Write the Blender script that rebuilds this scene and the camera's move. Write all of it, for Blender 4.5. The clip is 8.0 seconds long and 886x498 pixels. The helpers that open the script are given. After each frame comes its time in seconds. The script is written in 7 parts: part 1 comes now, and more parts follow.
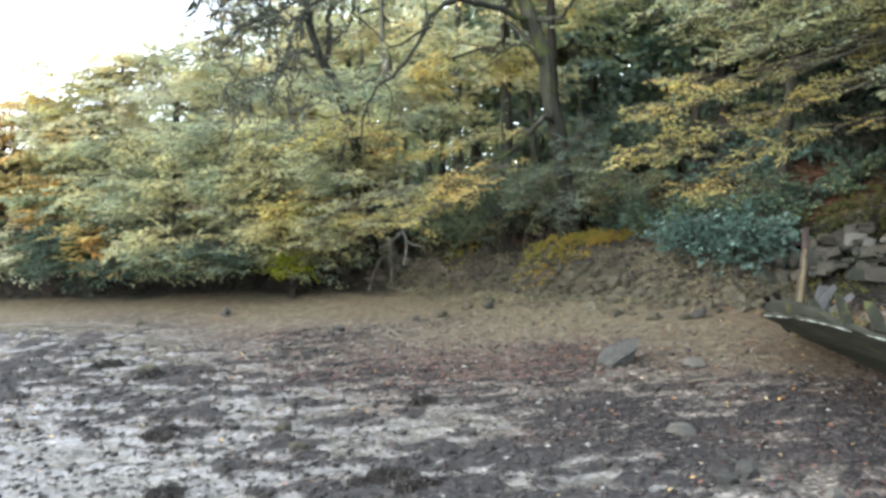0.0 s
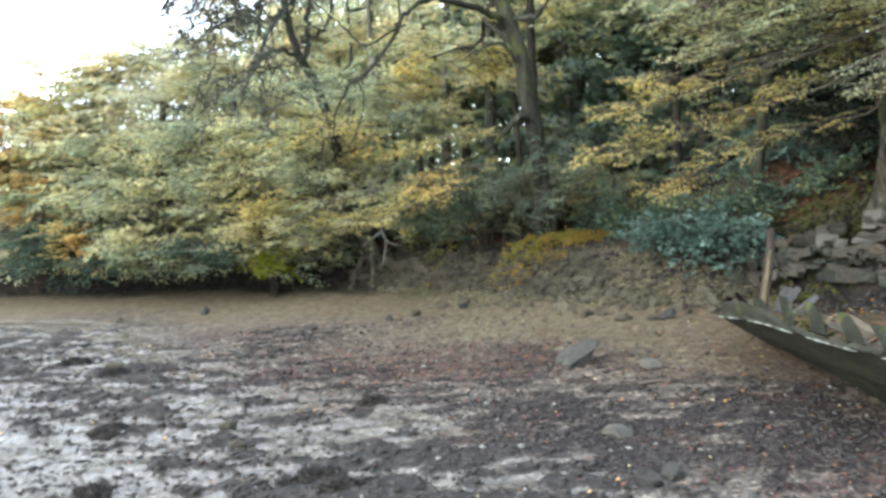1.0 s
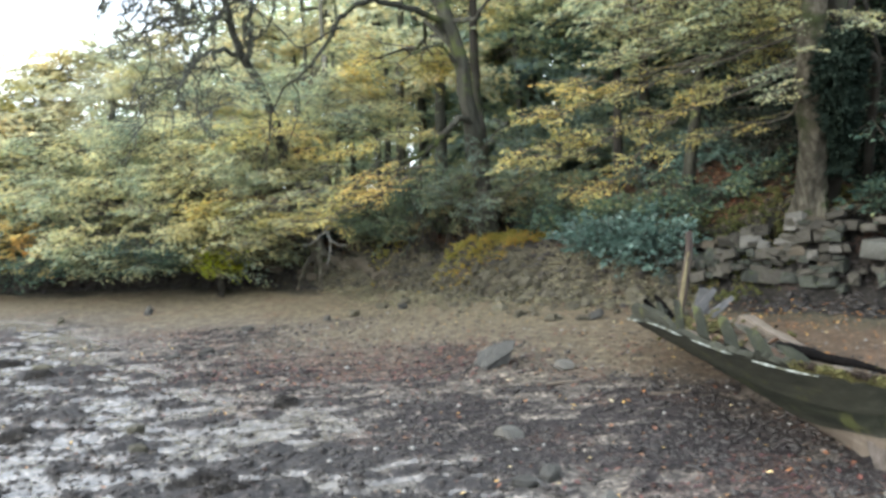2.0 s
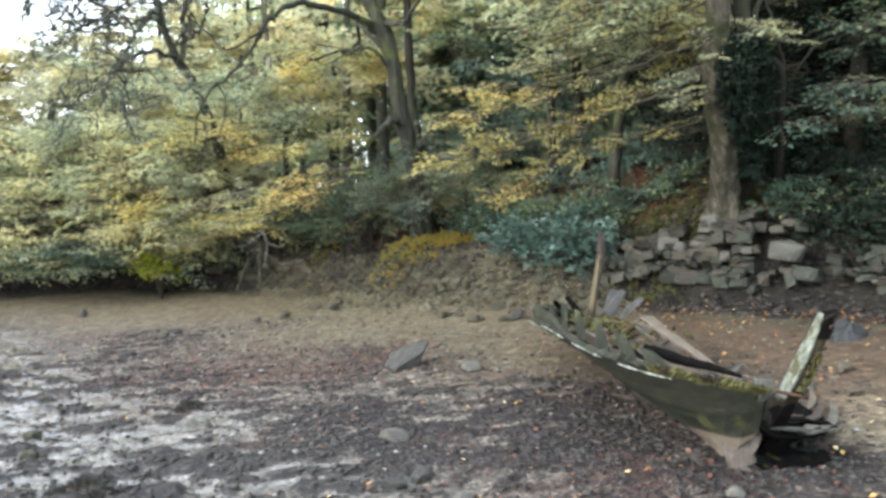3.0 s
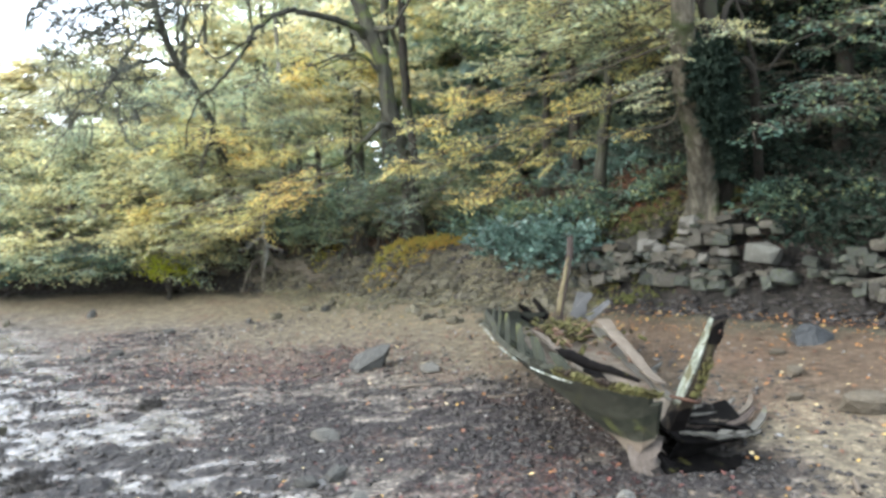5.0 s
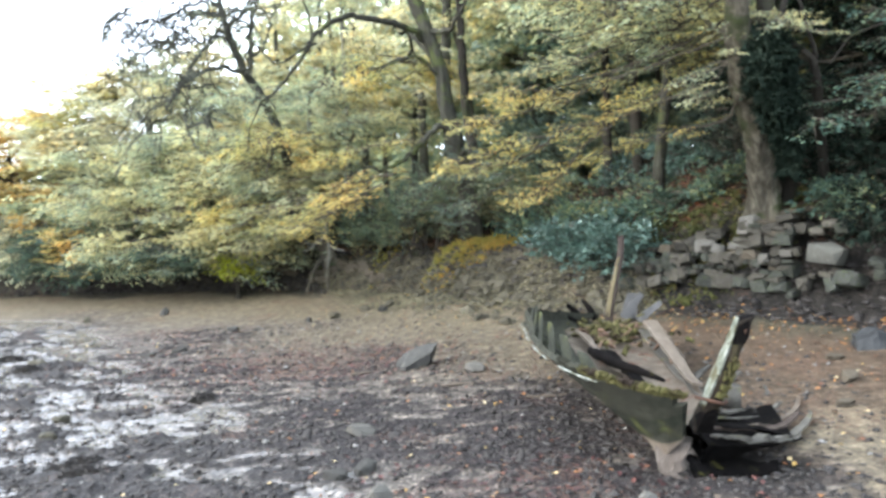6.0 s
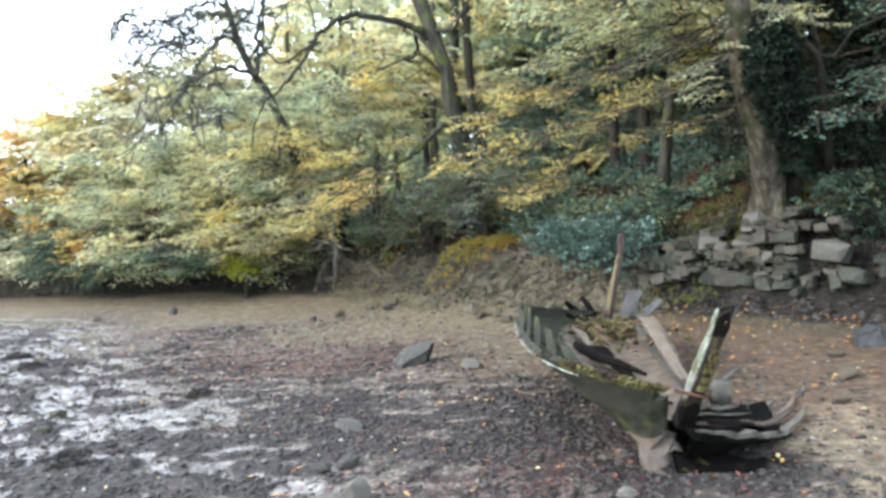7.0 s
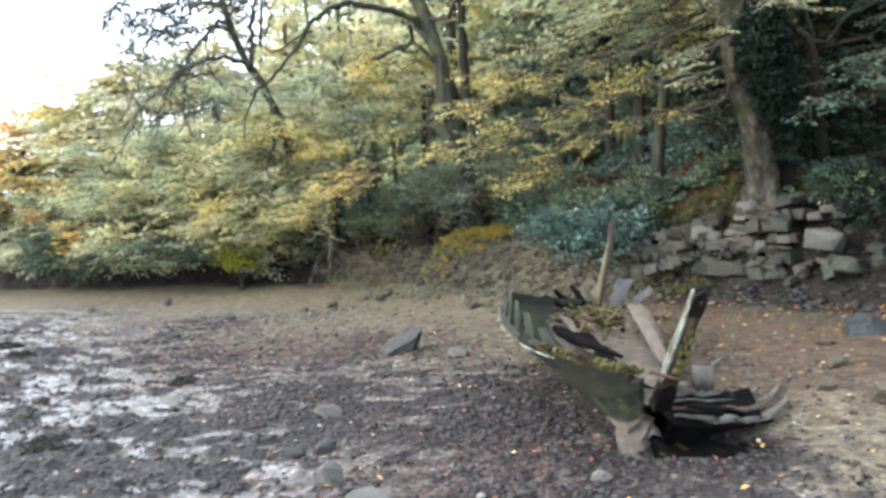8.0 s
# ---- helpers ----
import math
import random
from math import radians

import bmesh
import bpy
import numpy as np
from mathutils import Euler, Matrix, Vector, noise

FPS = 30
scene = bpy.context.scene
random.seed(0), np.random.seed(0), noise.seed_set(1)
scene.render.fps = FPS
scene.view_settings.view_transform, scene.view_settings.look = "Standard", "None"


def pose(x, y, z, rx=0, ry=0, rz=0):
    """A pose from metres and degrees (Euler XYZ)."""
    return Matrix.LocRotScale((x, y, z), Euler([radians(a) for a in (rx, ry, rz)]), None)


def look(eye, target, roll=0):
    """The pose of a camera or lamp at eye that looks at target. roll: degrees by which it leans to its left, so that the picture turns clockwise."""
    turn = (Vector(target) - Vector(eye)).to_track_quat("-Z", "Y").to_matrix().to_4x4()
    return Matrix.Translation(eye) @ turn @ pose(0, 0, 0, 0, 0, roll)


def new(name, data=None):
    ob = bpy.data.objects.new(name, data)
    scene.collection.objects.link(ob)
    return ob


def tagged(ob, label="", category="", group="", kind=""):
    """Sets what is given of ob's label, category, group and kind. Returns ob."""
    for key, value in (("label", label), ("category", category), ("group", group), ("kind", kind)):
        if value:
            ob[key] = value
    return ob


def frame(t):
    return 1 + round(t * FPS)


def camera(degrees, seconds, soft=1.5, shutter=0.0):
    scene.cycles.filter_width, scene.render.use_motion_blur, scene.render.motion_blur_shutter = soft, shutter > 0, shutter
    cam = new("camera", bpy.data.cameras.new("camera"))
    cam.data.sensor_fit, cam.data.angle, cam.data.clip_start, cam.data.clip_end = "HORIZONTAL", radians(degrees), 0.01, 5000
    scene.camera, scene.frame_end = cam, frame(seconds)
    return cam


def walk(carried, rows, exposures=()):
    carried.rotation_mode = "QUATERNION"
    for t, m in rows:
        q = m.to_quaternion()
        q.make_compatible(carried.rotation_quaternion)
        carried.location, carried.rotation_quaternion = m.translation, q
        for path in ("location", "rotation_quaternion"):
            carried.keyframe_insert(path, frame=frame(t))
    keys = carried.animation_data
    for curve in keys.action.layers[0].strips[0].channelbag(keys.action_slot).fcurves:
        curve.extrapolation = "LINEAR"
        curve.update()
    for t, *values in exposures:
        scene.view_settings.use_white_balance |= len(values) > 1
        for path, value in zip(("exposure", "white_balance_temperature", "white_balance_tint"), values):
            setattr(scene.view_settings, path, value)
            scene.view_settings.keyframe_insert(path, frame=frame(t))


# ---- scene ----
cam = camera(59.9, 8.0, soft=3.1)
PATH = [
    (0, (0.047, -0.013, 1.613), (0.065, 1.983, 1.492), -1.7),
    (0.5, (0.258, 0.007, 1.589), (0.256, 2.003, 1.47), -1.6),
    (1, (0.531, 0.012, 1.594), (0.524, 2.008, 1.473), -1.5),
    (1.5, (0.792, -0.016, 1.618), (0.805, 1.98, 1.492), -1.5),
    (3, (1.695, -0.191, 1.699), (1.807, 1.801, 1.557), -1.5),
    (3.5, (1.916, -0.224, 1.72), (2.049, 1.766, 1.577), -1.6),
    (4, (2.148, -0.26, 1.735), (2.274, 1.731, 1.592), -1.7),
    (4.5, (2.33, -0.29, 1.728), (2.414, 1.703, 1.586), -1.8),
    (6, (2.811, -0.327, 1.67), (2.601, 1.658, 1.547), -2.2),
    (6.5, (2.923, -0.303, 1.642), (2.672, 1.678, 1.527), -2.3),
    (7, (3.03, -0.268, 1.597), (2.768, 1.711, 1.484), -2.3),
    (7.5, (3.109, -0.235, 1.556), (2.843, 1.744, 1.439), -2.2),
    (8, (3.183, -0.187, 1.499), (2.908, 1.791, 1.378), -2.2),
]
walk(cam, [(t, look(eye, target, roll)) for t, eye, target, roll in PATH], [(0.0, 0.09, 6150, 9), (1.5, 0.12, 6150, 9), (3.0, 0.22, 6200, 9), (4.0, 0.39, 6200, 9), (4.5, 0.46, 6150, 9), (6.0, 0.50, 6050, 11), (6.5, 0.48, 6050, 11), (7.0, 0.42, 6050, 11), (8.0, 0.31, 6050, 12)])

# ---- light ----
world = bpy.data.worlds.new("sky")
scene.world = world
world.use_nodes = True
wn, wl = world.node_tree.nodes, world.node_tree.links
wn.clear()
w_out = wn.new("ShaderNodeOutputWorld")
w_bg = wn.new("ShaderNodeBackground")
w_sky = wn.new("ShaderNodeTexSky")
w_sky.sky_type = "NISHITA"
w_sky.sun_disc = False
w_sky.sun_elevation = radians(26)
w_sky.sun_rotation = radians(-110)
w_sky.air_density, w_sky.dust_density = 1.2, 3.0
w_mul = wn.new("ShaderNodeMixRGB")
w_mul.blend_type = "MULTIPLY"
w_mul.inputs[0].default_value = 1.0
w_mul.inputs[2].default_value = (0.09, 0.09, 0.09, 1)
w_mix = wn.new("ShaderNodeMixRGB")
w_mix.inputs[0].default_value = 0.72
w_mix.inputs[2].default_value = (1.10, 1.19, 1.30, 1)      # the even white of the cloud cover
wl.new(w_sky.outputs[0], w_mul.inputs[1])
wl.new(w_mul.outputs[0], w_mix.inputs[1])
wl.new(w_mix.outputs[0], w_bg.inputs[0])
w_bg.inputs[1].default_value = 4.1
wl.new(w_bg.outputs[0], w_out.inputs[0])

sun = new("sun", bpy.data.lights.new("sun", "SUN"))
sun.data.energy, sun.data.angle, sun.data.color = 5.0, radians(28), (1.0, 0.96, 0.90)
sun.matrix_world = look((0, 0, 20), Vector((0, 0, 20)) - Vector((math.sin(radians(-110)) * math.cos(radians(26)), math.cos(radians(-110)) * math.cos(radians(26)), math.sin(radians(26)))))

# ---- noise and mesh helpers ----
TABLES = [np.random.RandomState(11 + k).rand(256, 256) for k in range(4)]


def vnoise(x, y, k=0):
    """Smooth value noise, 0 to 1, one cell a unit."""
    xi, yi = np.floor(x).astype(int), np.floor(y).astype(int)
    u, v = x - xi, y - yi
    u, v = u * u * (3 - 2 * u), v * v * (3 - 2 * v)
    tb = TABLES[k % 4]
    a, b = tb[xi & 255, yi & 255], tb[(xi + 1) & 255, yi & 255]
    c, d = tb[xi & 255, (yi + 1) & 255], tb[(xi + 1) & 255, (yi + 1) & 255]
    return (a * (1 - u) + b * u) * (1 - v) + (c * (1 - u) + d * u) * v


def fbm(x, y, octaves=4, k=0):
    s, a, n = 0.0, 0.5, 0.0
    for o in range(octaves):
        s = s + a * vnoise(x * 2 ** o + 17.3 * o, y * 2 ** o - 9.1 * o, k + o)
        n += a
        a *= 0.5
    return s / n


def ramp(a, b, x):
    t = np.clip((x - a) / (b - a), 0, 1)
    return t * t * (3 - 2 * t)


class Acc:
    """Gathers vertices and faces (triangles or quads) for one mesh."""

    def __init__(self):
        self.v, self.f, self.n = [], [], 0

    def add(self, verts, faces):
        verts = np.asarray(verts, float).reshape(-1, 3)
        faces = np.asarray(faces, int)
        self.v.append(verts)
        self.f.append(faces + self.n)
        self.n += len(verts)
        return self

    def mesh(self, name, mat, origin=(0, 0, 0), smooth=True):
        me = bpy.data.meshes.new(name)
        verts = np.concatenate(self.v) - np.asarray(origin, float)
        sizes = np.concatenate([np.full(len(f), f.shape[1]) for f in self.f])
        loops = np.concatenate([f.ravel() for f in self.f])
        me.vertices.add(len(verts))
        me.vertices.foreach_set("co", verts.astype(np.float32).ravel())
        me.loops.add(len(loops))
        me.loops.foreach_set("vertex_index", loops.astype(np.int32))
        me.polygons.add(len(sizes))
        me.polygons.foreach_set("loop_start", np.concatenate([[0], np.cumsum(sizes)[:-1]]).astype(np.int32))
        me.polygons.foreach_set("use_smooth", np.full(len(sizes), smooth))
        me.update(calc_edges=True)
        me.materials.append(mat)
        return me


def root_place(ob):
    while ob.parent:
        ob = ob.parent
    return ob.location


def thing(name, place, label, category, group="", kind=""):
    """An empty at the base of a thing, to hold its parts."""
    ob = new(name)
    ob.location = place
    ob.empty_display_size = 0.1
    return tagged(ob, label, category, group, kind)


def part(name, acc, mat, parent, label="", smooth=True, kind=""):
    """One mesh under a thing or part; acc holds world places."""
    ob = new(name, acc.mesh(name, mat, root_place(parent), smooth))
    ob.parent = parent
    return tagged(ob, label, kind=kind)


def solo(name, acc, mat, place, label, category, group="", kind="", smooth=True):
    """A thing of one mesh; acc holds world places."""
    ob = new(name, acc.mesh(name, mat, place, smooth))
    ob.location = place
    return tagged(ob, label, category, group, kind)


def tube(points, radii, sides=7, wobble=0.0, rng=None, cap=True):
    """A tapered round limb along points."""
    p = np.asarray(points, float)
    r = np.interp(np.linspace(0, 1, len(p)), np.linspace(0, 1, len(radii)), radii)
    tang = np.gradient(p, axis=0)
    tang /= np.linalg.norm(tang, axis=1)[:, None] + 1e-9
    ref = np.array([0.31, 0.17, 0.93]) if abs(tang[0][2]) < 0.9 else np.array([0.93, 0.31, 0.1])
    u = np.cross(tang, ref)
    u /= np.linalg.norm(u, axis=1)[:, None] + 1e-9
    w = np.cross(tang, u)
    ang = np.linspace(0, 2 * np.pi, sides, endpoint=False)
    rr = r[:, None] * np.ones(sides)[None]
    if wobble and rng is not None:
        rr = rr * (1 + wobble * (rng.rand(len(p), sides) - 0.5))
    v = p[:, None] + rr[..., None] * (np.cos(ang)[None, :, None] * u[:, None] + np.sin(ang)[None, :, None] * w[:, None])
    i = np.arange(len(p) - 1)[:, None] * sides
    j = np.arange(sides)[None]
    k = (j + 1) % sides
    f = np.stack([i + j, i + k, i + sides + k, i + sides + j], -1).reshape(-1, 4)
    v = v.reshape(-1, 3)
    return v, f


def curve_through(pts, n=24):
    """A smooth line through points."""
    p = np.asarray(pts, float)
    q = np.vstack([2 * p[0] - p[1], p, 2 * p[-1] - p[-2]])
    out = []
    for t in np.linspace(0, len(p) - 1 - 1e-6, n):
        i = int(t)
        u = t - i
        a, b, c, d = q[i], q[i + 1], q[i + 2], q[i + 3]
        out.append(0.5 * (2 * b + (c - a) * u + (2 * a - 5 * b + 4 * c - d) * u * u + (3 * b - a - 3 * c + d) * u ** 3))
    return np.array(out)


def box(acc, centre, half, m=None, taper=1.0):
    """A box with slightly cut edges, turned by the 3 x 3 matrix m."""
    c = []
    e = 0.88
    for sz in (-1, 1):
        k = taper if sz > 0 else 1.0
        for sx, sy in ((-1, -e), (-e, -1), (e, -1), (1, -e), (1, e), (e, 1), (-e, 1), (-1, e)):
            c.append((sx * half[0] * k, sy * half[1] * k, sz * half[2]))
    c = np.array(c)
    if m is not None:
        c = c @ np.asarray(m).T
    n = 8
    acc.add(c + np.asarray(centre), [[i, (i + 1) % n, n + (i + 1) % n, n + i] for i in range(n)])
    acc.f.append(np.array([list(range(n - 1, -1, -1)), list(range(n, 2 * n))]) + acc.n - 2 * n)
    return acc


# ---- materials ----
def material(name, rough=0.8, metal=0.0, spec=0.5):
    m = bpy.data.materials.new(name)
    m.use_nodes = True
    b = m.node_tree.nodes["Principled BSDF"]
    b.inputs["Roughness"].default_value = rough
    b.inputs["Metallic"].default_value = metal
    b.inputs["Specular IOR Level"].default_value = spec
    return m, m.node_tree.nodes, m.node_tree.links, b


def texture(nodes, links, scale, detail=5, rough=0.6, stretch=None, object_space=True):
    co = nodes.new("ShaderNodeTexCoord")
    t = nodes.new("ShaderNodeTexNoise")
    t.inputs["Scale"].default_value = scale
    t.inputs["Detail"].default_value = detail
    t.inputs["Roughness"].default_value = rough
    if stretch:
        mp = nodes.new("ShaderNodeMapping")
        mp.inputs["Scale"].default_value = stretch
        links.new(co.outputs["Object"], mp.inputs[0])
        links.new(mp.outputs[0], t.inputs["Vector"])
    else:
        links.new(co.outputs["Object"], t.inputs["Vector"])
    return t.outputs["Fac"]


def colours(nodes, links, fac, stops, ease="LINEAR"):
    r = nodes.new("ShaderNodeValToRGB")
    r.color_ramp.interpolation = ease
    e = r.color_ramp.elements
    while len(e) < len(stops):
        e.new(0.5)
    for k, (p, c) in enumerate(stops):
        e[k].position, e[k].color = p, (*c, 1)
    links.new(fac, r.inputs[0])
    return r.outputs[0]


def mix(nodes, links, fac, a, b, blend="MIX"):
    n = nodes.new("ShaderNodeMixRGB")
    n.blend_type = blend
    for k, s in ((0, fac), (1, a), (2, b)):
        if isinstance(s, (int, float)):
            n.inputs[k].default_value = s
        elif isinstance(s, tuple):
            n.inputs[k].default_value = (*s, 1)
        else:
            links.new(s, n.inputs[k])
    return n.outputs[0]


def sums(nodes, links, op, a, b):
    n = nodes.new("ShaderNodeMath")
    n.operation = op
    for k, s in ((0, a), (1, b)):
        if isinstance(s, (int, float)):
            n.inputs[k].default_value = s
        else:
            links.new(s, n.inputs[k])
    return n.outputs[0]


def span(nodes, links, s, lo, hi):
    n = nodes.new("ShaderNodeMapRange")
    n.interpolation_type = "SMOOTHSTEP"
    n.inputs[1].default_value, n.inputs[2].default_value = lo, hi
    links.new(s, n.inputs[0])
    return n.outputs[0]


def bump(nodes, links, b, height, strength, distance):
    n = nodes.new("ShaderNodeBump")
    n.inputs["Strength"].default_value, n.inputs["Distance"].default_value = strength, distance
    links.new(height, n.inputs["Height"])
    links.new(n.outputs[0], b.inputs["Normal"])


def surface(name, stops, scale=6, rough=0.85, stretch=None, fine=60, relief=0.4, depth=0.01, spots=None, spot_scale=3.0, spot_from=(0.55, 0.68), vary=0.15, spec=0.16):
    """A worn natural surface: colour by noise, a second tint in patches, fine relief and a little change from piece to piece."""
    m, n, l, b = material(name, rough, 0, spec)
    base = colours(n, l, texture(n, l, scale, 6, 0.65, stretch), stops)
    grain = texture(n, l, fine, 4, 0.7, stretch)
    base = mix(n, l, 0.55, base, colours(n, l, grain, [(0.25, (0.42, 0.42, 0.42)), (0.75, (1.0, 1.0, 1.0))]), "MULTIPLY")
    if spots:
        base = mix(n, l, span(n, l, texture(n, l, spot_scale, 5, 0.6), *spot_from), base, spots)
    info = n.new("ShaderNodeObjectInfo")
    k = sums(n, l, "MULTIPLY_ADD", info.outputs["Random"], 2 * vary)
    k.node.inputs[2].default_value = 1 - vary
    hs = n.new("ShaderNodeHueSaturation")
    l.new(base, hs.inputs["Color"])
    l.new(k, hs.inputs["Value"])
    l.new(hs.outputs[0], b.inputs["Base Color"])
    h = sums(n, l, "ADD", grain, texture(n, l, scale * 2.2, 5, 0.6, stretch))
    bump(n, l, b, h, relief, depth)
    return m


def leaf_material(name, stops, gloss=0.55, through_light=0.66, patch=0.35, spec=0.3):
    """Leaves: colour from leaf to leaf and from branch to branch, some light shining through."""
    m, n, l, b = material(name, gloss, 0, spec)
    geo = n.new("ShaderNodeNewGeometry")
    wide = texture(n, l, 0.9, 3, 0.6)
    f = sums(n, l, "ADD", sums(n, l, "MULTIPLY", geo.outputs["Random Per Island"], 1 - patch), sums(n, l, "MULTIPLY", span(n, l, wide, 0.3, 0.7), patch))
    base = colours(n, l, f, stops)
    l.new(base, b.inputs["Base Color"])
    tr = n.new("ShaderNodeBsdfTranslucent")
    l.new(mix(n, l, 1.0, base, (1.0, 1.0, 0.86), "MULTIPLY"), tr.inputs["Color"])
    ms = n.new("ShaderNodeMixShader")
    ms.inputs[0].default_value = through_light
    l.new(b.outputs[0], ms.inputs[1])
    l.new(tr.outputs[0], ms.inputs[2])
    l.new(ms.outputs[0], n["Material Output"].inputs[0])
    return m


bark_grey = surface("bark_grey", [(0.3, (0.0478, 0.0449, 0.0336)), (0.55, (0.103, 0.0996, 0.076)), (0.75, (0.177, 0.175, 0.136))], 5, 0.9, (1, 1, 0.25), 40, 0.8, 0.03, (0.0736, 0.0979, 0.04), 2.5)
bark_old = surface("bark_old", [(0.3, (0.045, 0.039, 0.0285)), (0.5, (0.1275, 0.114, 0.084)), (0.66, (0.24, 0.222, 0.168)), (0.8, (0.405, 0.3825, 0.3075))], 9, 0.9, (1.6, 1.6, 0.22), 46, 1.0, 0.05, (0.05, 0.062, 0.024), 2.8, (0.52, 0.66))
bark_oak = surface("bark_oak", [(0.3, (0.02, 0.019, 0.014)), (0.55, (0.05, 0.049, 0.036)), (0.78, (0.10, 0.10, 0.078))], 7, 0.9, (1.4, 1.4, 0.3), 46, 0.9, 0.04, (0.06, 0.07, 0.024), 2.6, (0.5, 0.64))
bark_dark = surface("bark_dark", [(0.3, (0.0189, 0.0168, 0.0134)), (0.7, (0.0504, 0.0441, 0.0336))], 6, 0.9, (1, 1, 0.3), 40, 0.8, 0.03, (0.0294, 0.0378, 0.0147), 2.5)
bark_lichen = surface("bark_lichen", [(0.3, (0.02765, 0.02765, 0.02167)), (0.7, (0.08208, 0.08352, 0.06473))], 9, 0.9, None, 50, 0.6, 0.02, (0.192, 0.216, 0.156), 6)
twig_bark = surface("twig_bark", [(0.3, (0.049, 0.042, 0.0315)), (0.7, (0.112, 0.098, 0.0735))], 9, 0.9, None, 50, 0.3, 0.01)
dead_wood = surface("dead_wood", [(0.3, (0.1332, 0.129, 0.111)), (0.7, (0.2442, 0.2352, 0.2088))], 9, 0.85, None, 50, 0.4, 0.01)
stone_grey = surface("stone_grey", [(0.25, (0.034, 0.031, 0.025)), (0.5, (0.074, 0.068, 0.056)), (0.75, (0.14, 0.128, 0.108))], 7, 0.88, None, 45, 0.7, 0.02, (0.0547, 0.0579, 0.0255), 5, (0.54, 0.66), 0.38)
stone_weed = surface("stone_weed", [(0.25, (0.0424, 0.0386, 0.0294)), (0.55, (0.0924, 0.0833, 0.0617)), (0.8, (0.169, 0.154, 0.12))], 8, 0.7, None, 50, 0.7, 0.02, (0.0847, 0.0809, 0.0309), 6, (0.5, 0.7), 0.3)
stone_pale = surface("stone_pale", [(0.25, (0.0918, 0.0867, 0.0748)), (0.6, (0.147, 0.1394, 0.1207)), (0.8, (0.2202, 0.2108, 0.187))], 9, 0.85, None, 60, 0.6, 0.015, (0.122, 0.122, 0.072), 5, (0.6, 0.72), 0.2)
rock_dark = surface("rock_dark", [(0.25, (0.03463, 0.03346, 0.03003)), (0.6, (0.06926, 0.06692, 0.05889)), (0.8, (0.1154, 0.1115, 0.09828))], 6, 0.75, None, 50, 0.7, 0.02, (0.222, 0.207, 0.163), 8, (0.62, 0.75), 0.15)
granite = surface("granite", [(0.25, (0.062, 0.062, 0.052)), (0.55, (0.105, 0.105, 0.09)), (0.8, (0.16, 0.158, 0.138))], 9, 0.85, None, 60, 0.7, 0.015, (0.27, 0.27, 0.24), 10, (0.64, 0.72), 0.1)
rock_wet = surface("rock_wet", [(0.25, (0.0225, 0.024, 0.024)), (0.6, (0.0435, 0.045, 0.045)), (0.8, (0.075, 0.07725, 0.075))], 6, 0.6, None, 50, 0.8, 0.02, (0.12, 0.115, 0.10), 7, (0.62, 0.75), 0.15)
wood_green = surface("wood_green", [(0.25, (0.0149, 0.016, 0.0117)), (0.55, (0.032, 0.033, 0.0229)), (0.8, (0.0639, 0.0639, 0.048))], 5, 0.8, (3, 0.5, 3), 55, 0.8, 0.012, (0.0533, 0.0533, 0.0186), 6, (0.58, 0.74))
wood_slime = surface("wood_slime", [(0.25, (0.0088, 0.0104, 0.0072)), (0.55, (0.02, 0.0224, 0.0144)), (0.8, (0.044, 0.0464, 0.032))], 6, 0.75, (3, 0.5, 3), 55, 0.8, 0.012, (0.05, 0.055, 0.02), 6, (0.55, 0.7))
wood_bare = surface("wood_bare", [(0.25, (0.0765, 0.0606, 0.0446)), (0.6, (0.14, 0.115, 0.0892)), (0.8, (0.21, 0.182, 0.147))], 5, 0.8, (3, 0.5, 3), 60, 0.6, 0.01, (0.0829, 0.0701, 0.051), 6)
wood_grey = surface("wood_grey", [(0.25, (0.0518, 0.0474, 0.0392)), (0.6, (0.111, 0.104, 0.0873)), (0.8, (0.185, 0.174, 0.148))], 5, 0.8, (3, 0.6, 3), 60, 0.7, 0.012, (0.0888, 0.0851, 0.0444), 6)
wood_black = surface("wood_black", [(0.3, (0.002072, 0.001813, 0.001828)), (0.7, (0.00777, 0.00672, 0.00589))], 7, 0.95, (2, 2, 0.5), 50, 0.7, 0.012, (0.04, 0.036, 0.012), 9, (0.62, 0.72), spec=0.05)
wood_mossy = surface("wood_mossy", [(0.3, (0.0325, 0.02704, 0.01121)), (0.55, (0.08125, 0.07605, 0.02553)), (0.8, (0.1625, 0.1508, 0.07659))], 12, 0.9, None, 60, 0.8, 0.015, (0.0208, 0.0146, 0.00975), 9, (0.52, 0.62))
wood_stem = surface("wood_stem", [(0.3, (0.006, 0.0045, 0.0035)), (0.5, (0.02, 0.015, 0.01)), (0.75, (0.05, 0.0425, 0.02))], 10, 0.85, (1, 1, 0.4), 60, 0.8, 0.012, (0.15, 0.14, 0.05), 9, (0.62, 0.72))
wood_brown = surface("wood_brown", [(0.3, (0.03, 0.022, 0.02)), (0.7, (0.09, 0.07, 0.055))], 8, 0.85, (2, 2, 0.4), 60, 0.7, 0.012)
wood_split = surface("wood_split", [(0.3, (0.0714, 0.05544, 0.0315)), (0.55, (0.138, 0.1164, 0.063)), (0.8, (0.204, 0.1794, 0.1134))], 7, 0.8, (2, 2, 0.3), 60, 0.6, 0.01, (0.0425, 0.0352, 0.0315), 8)
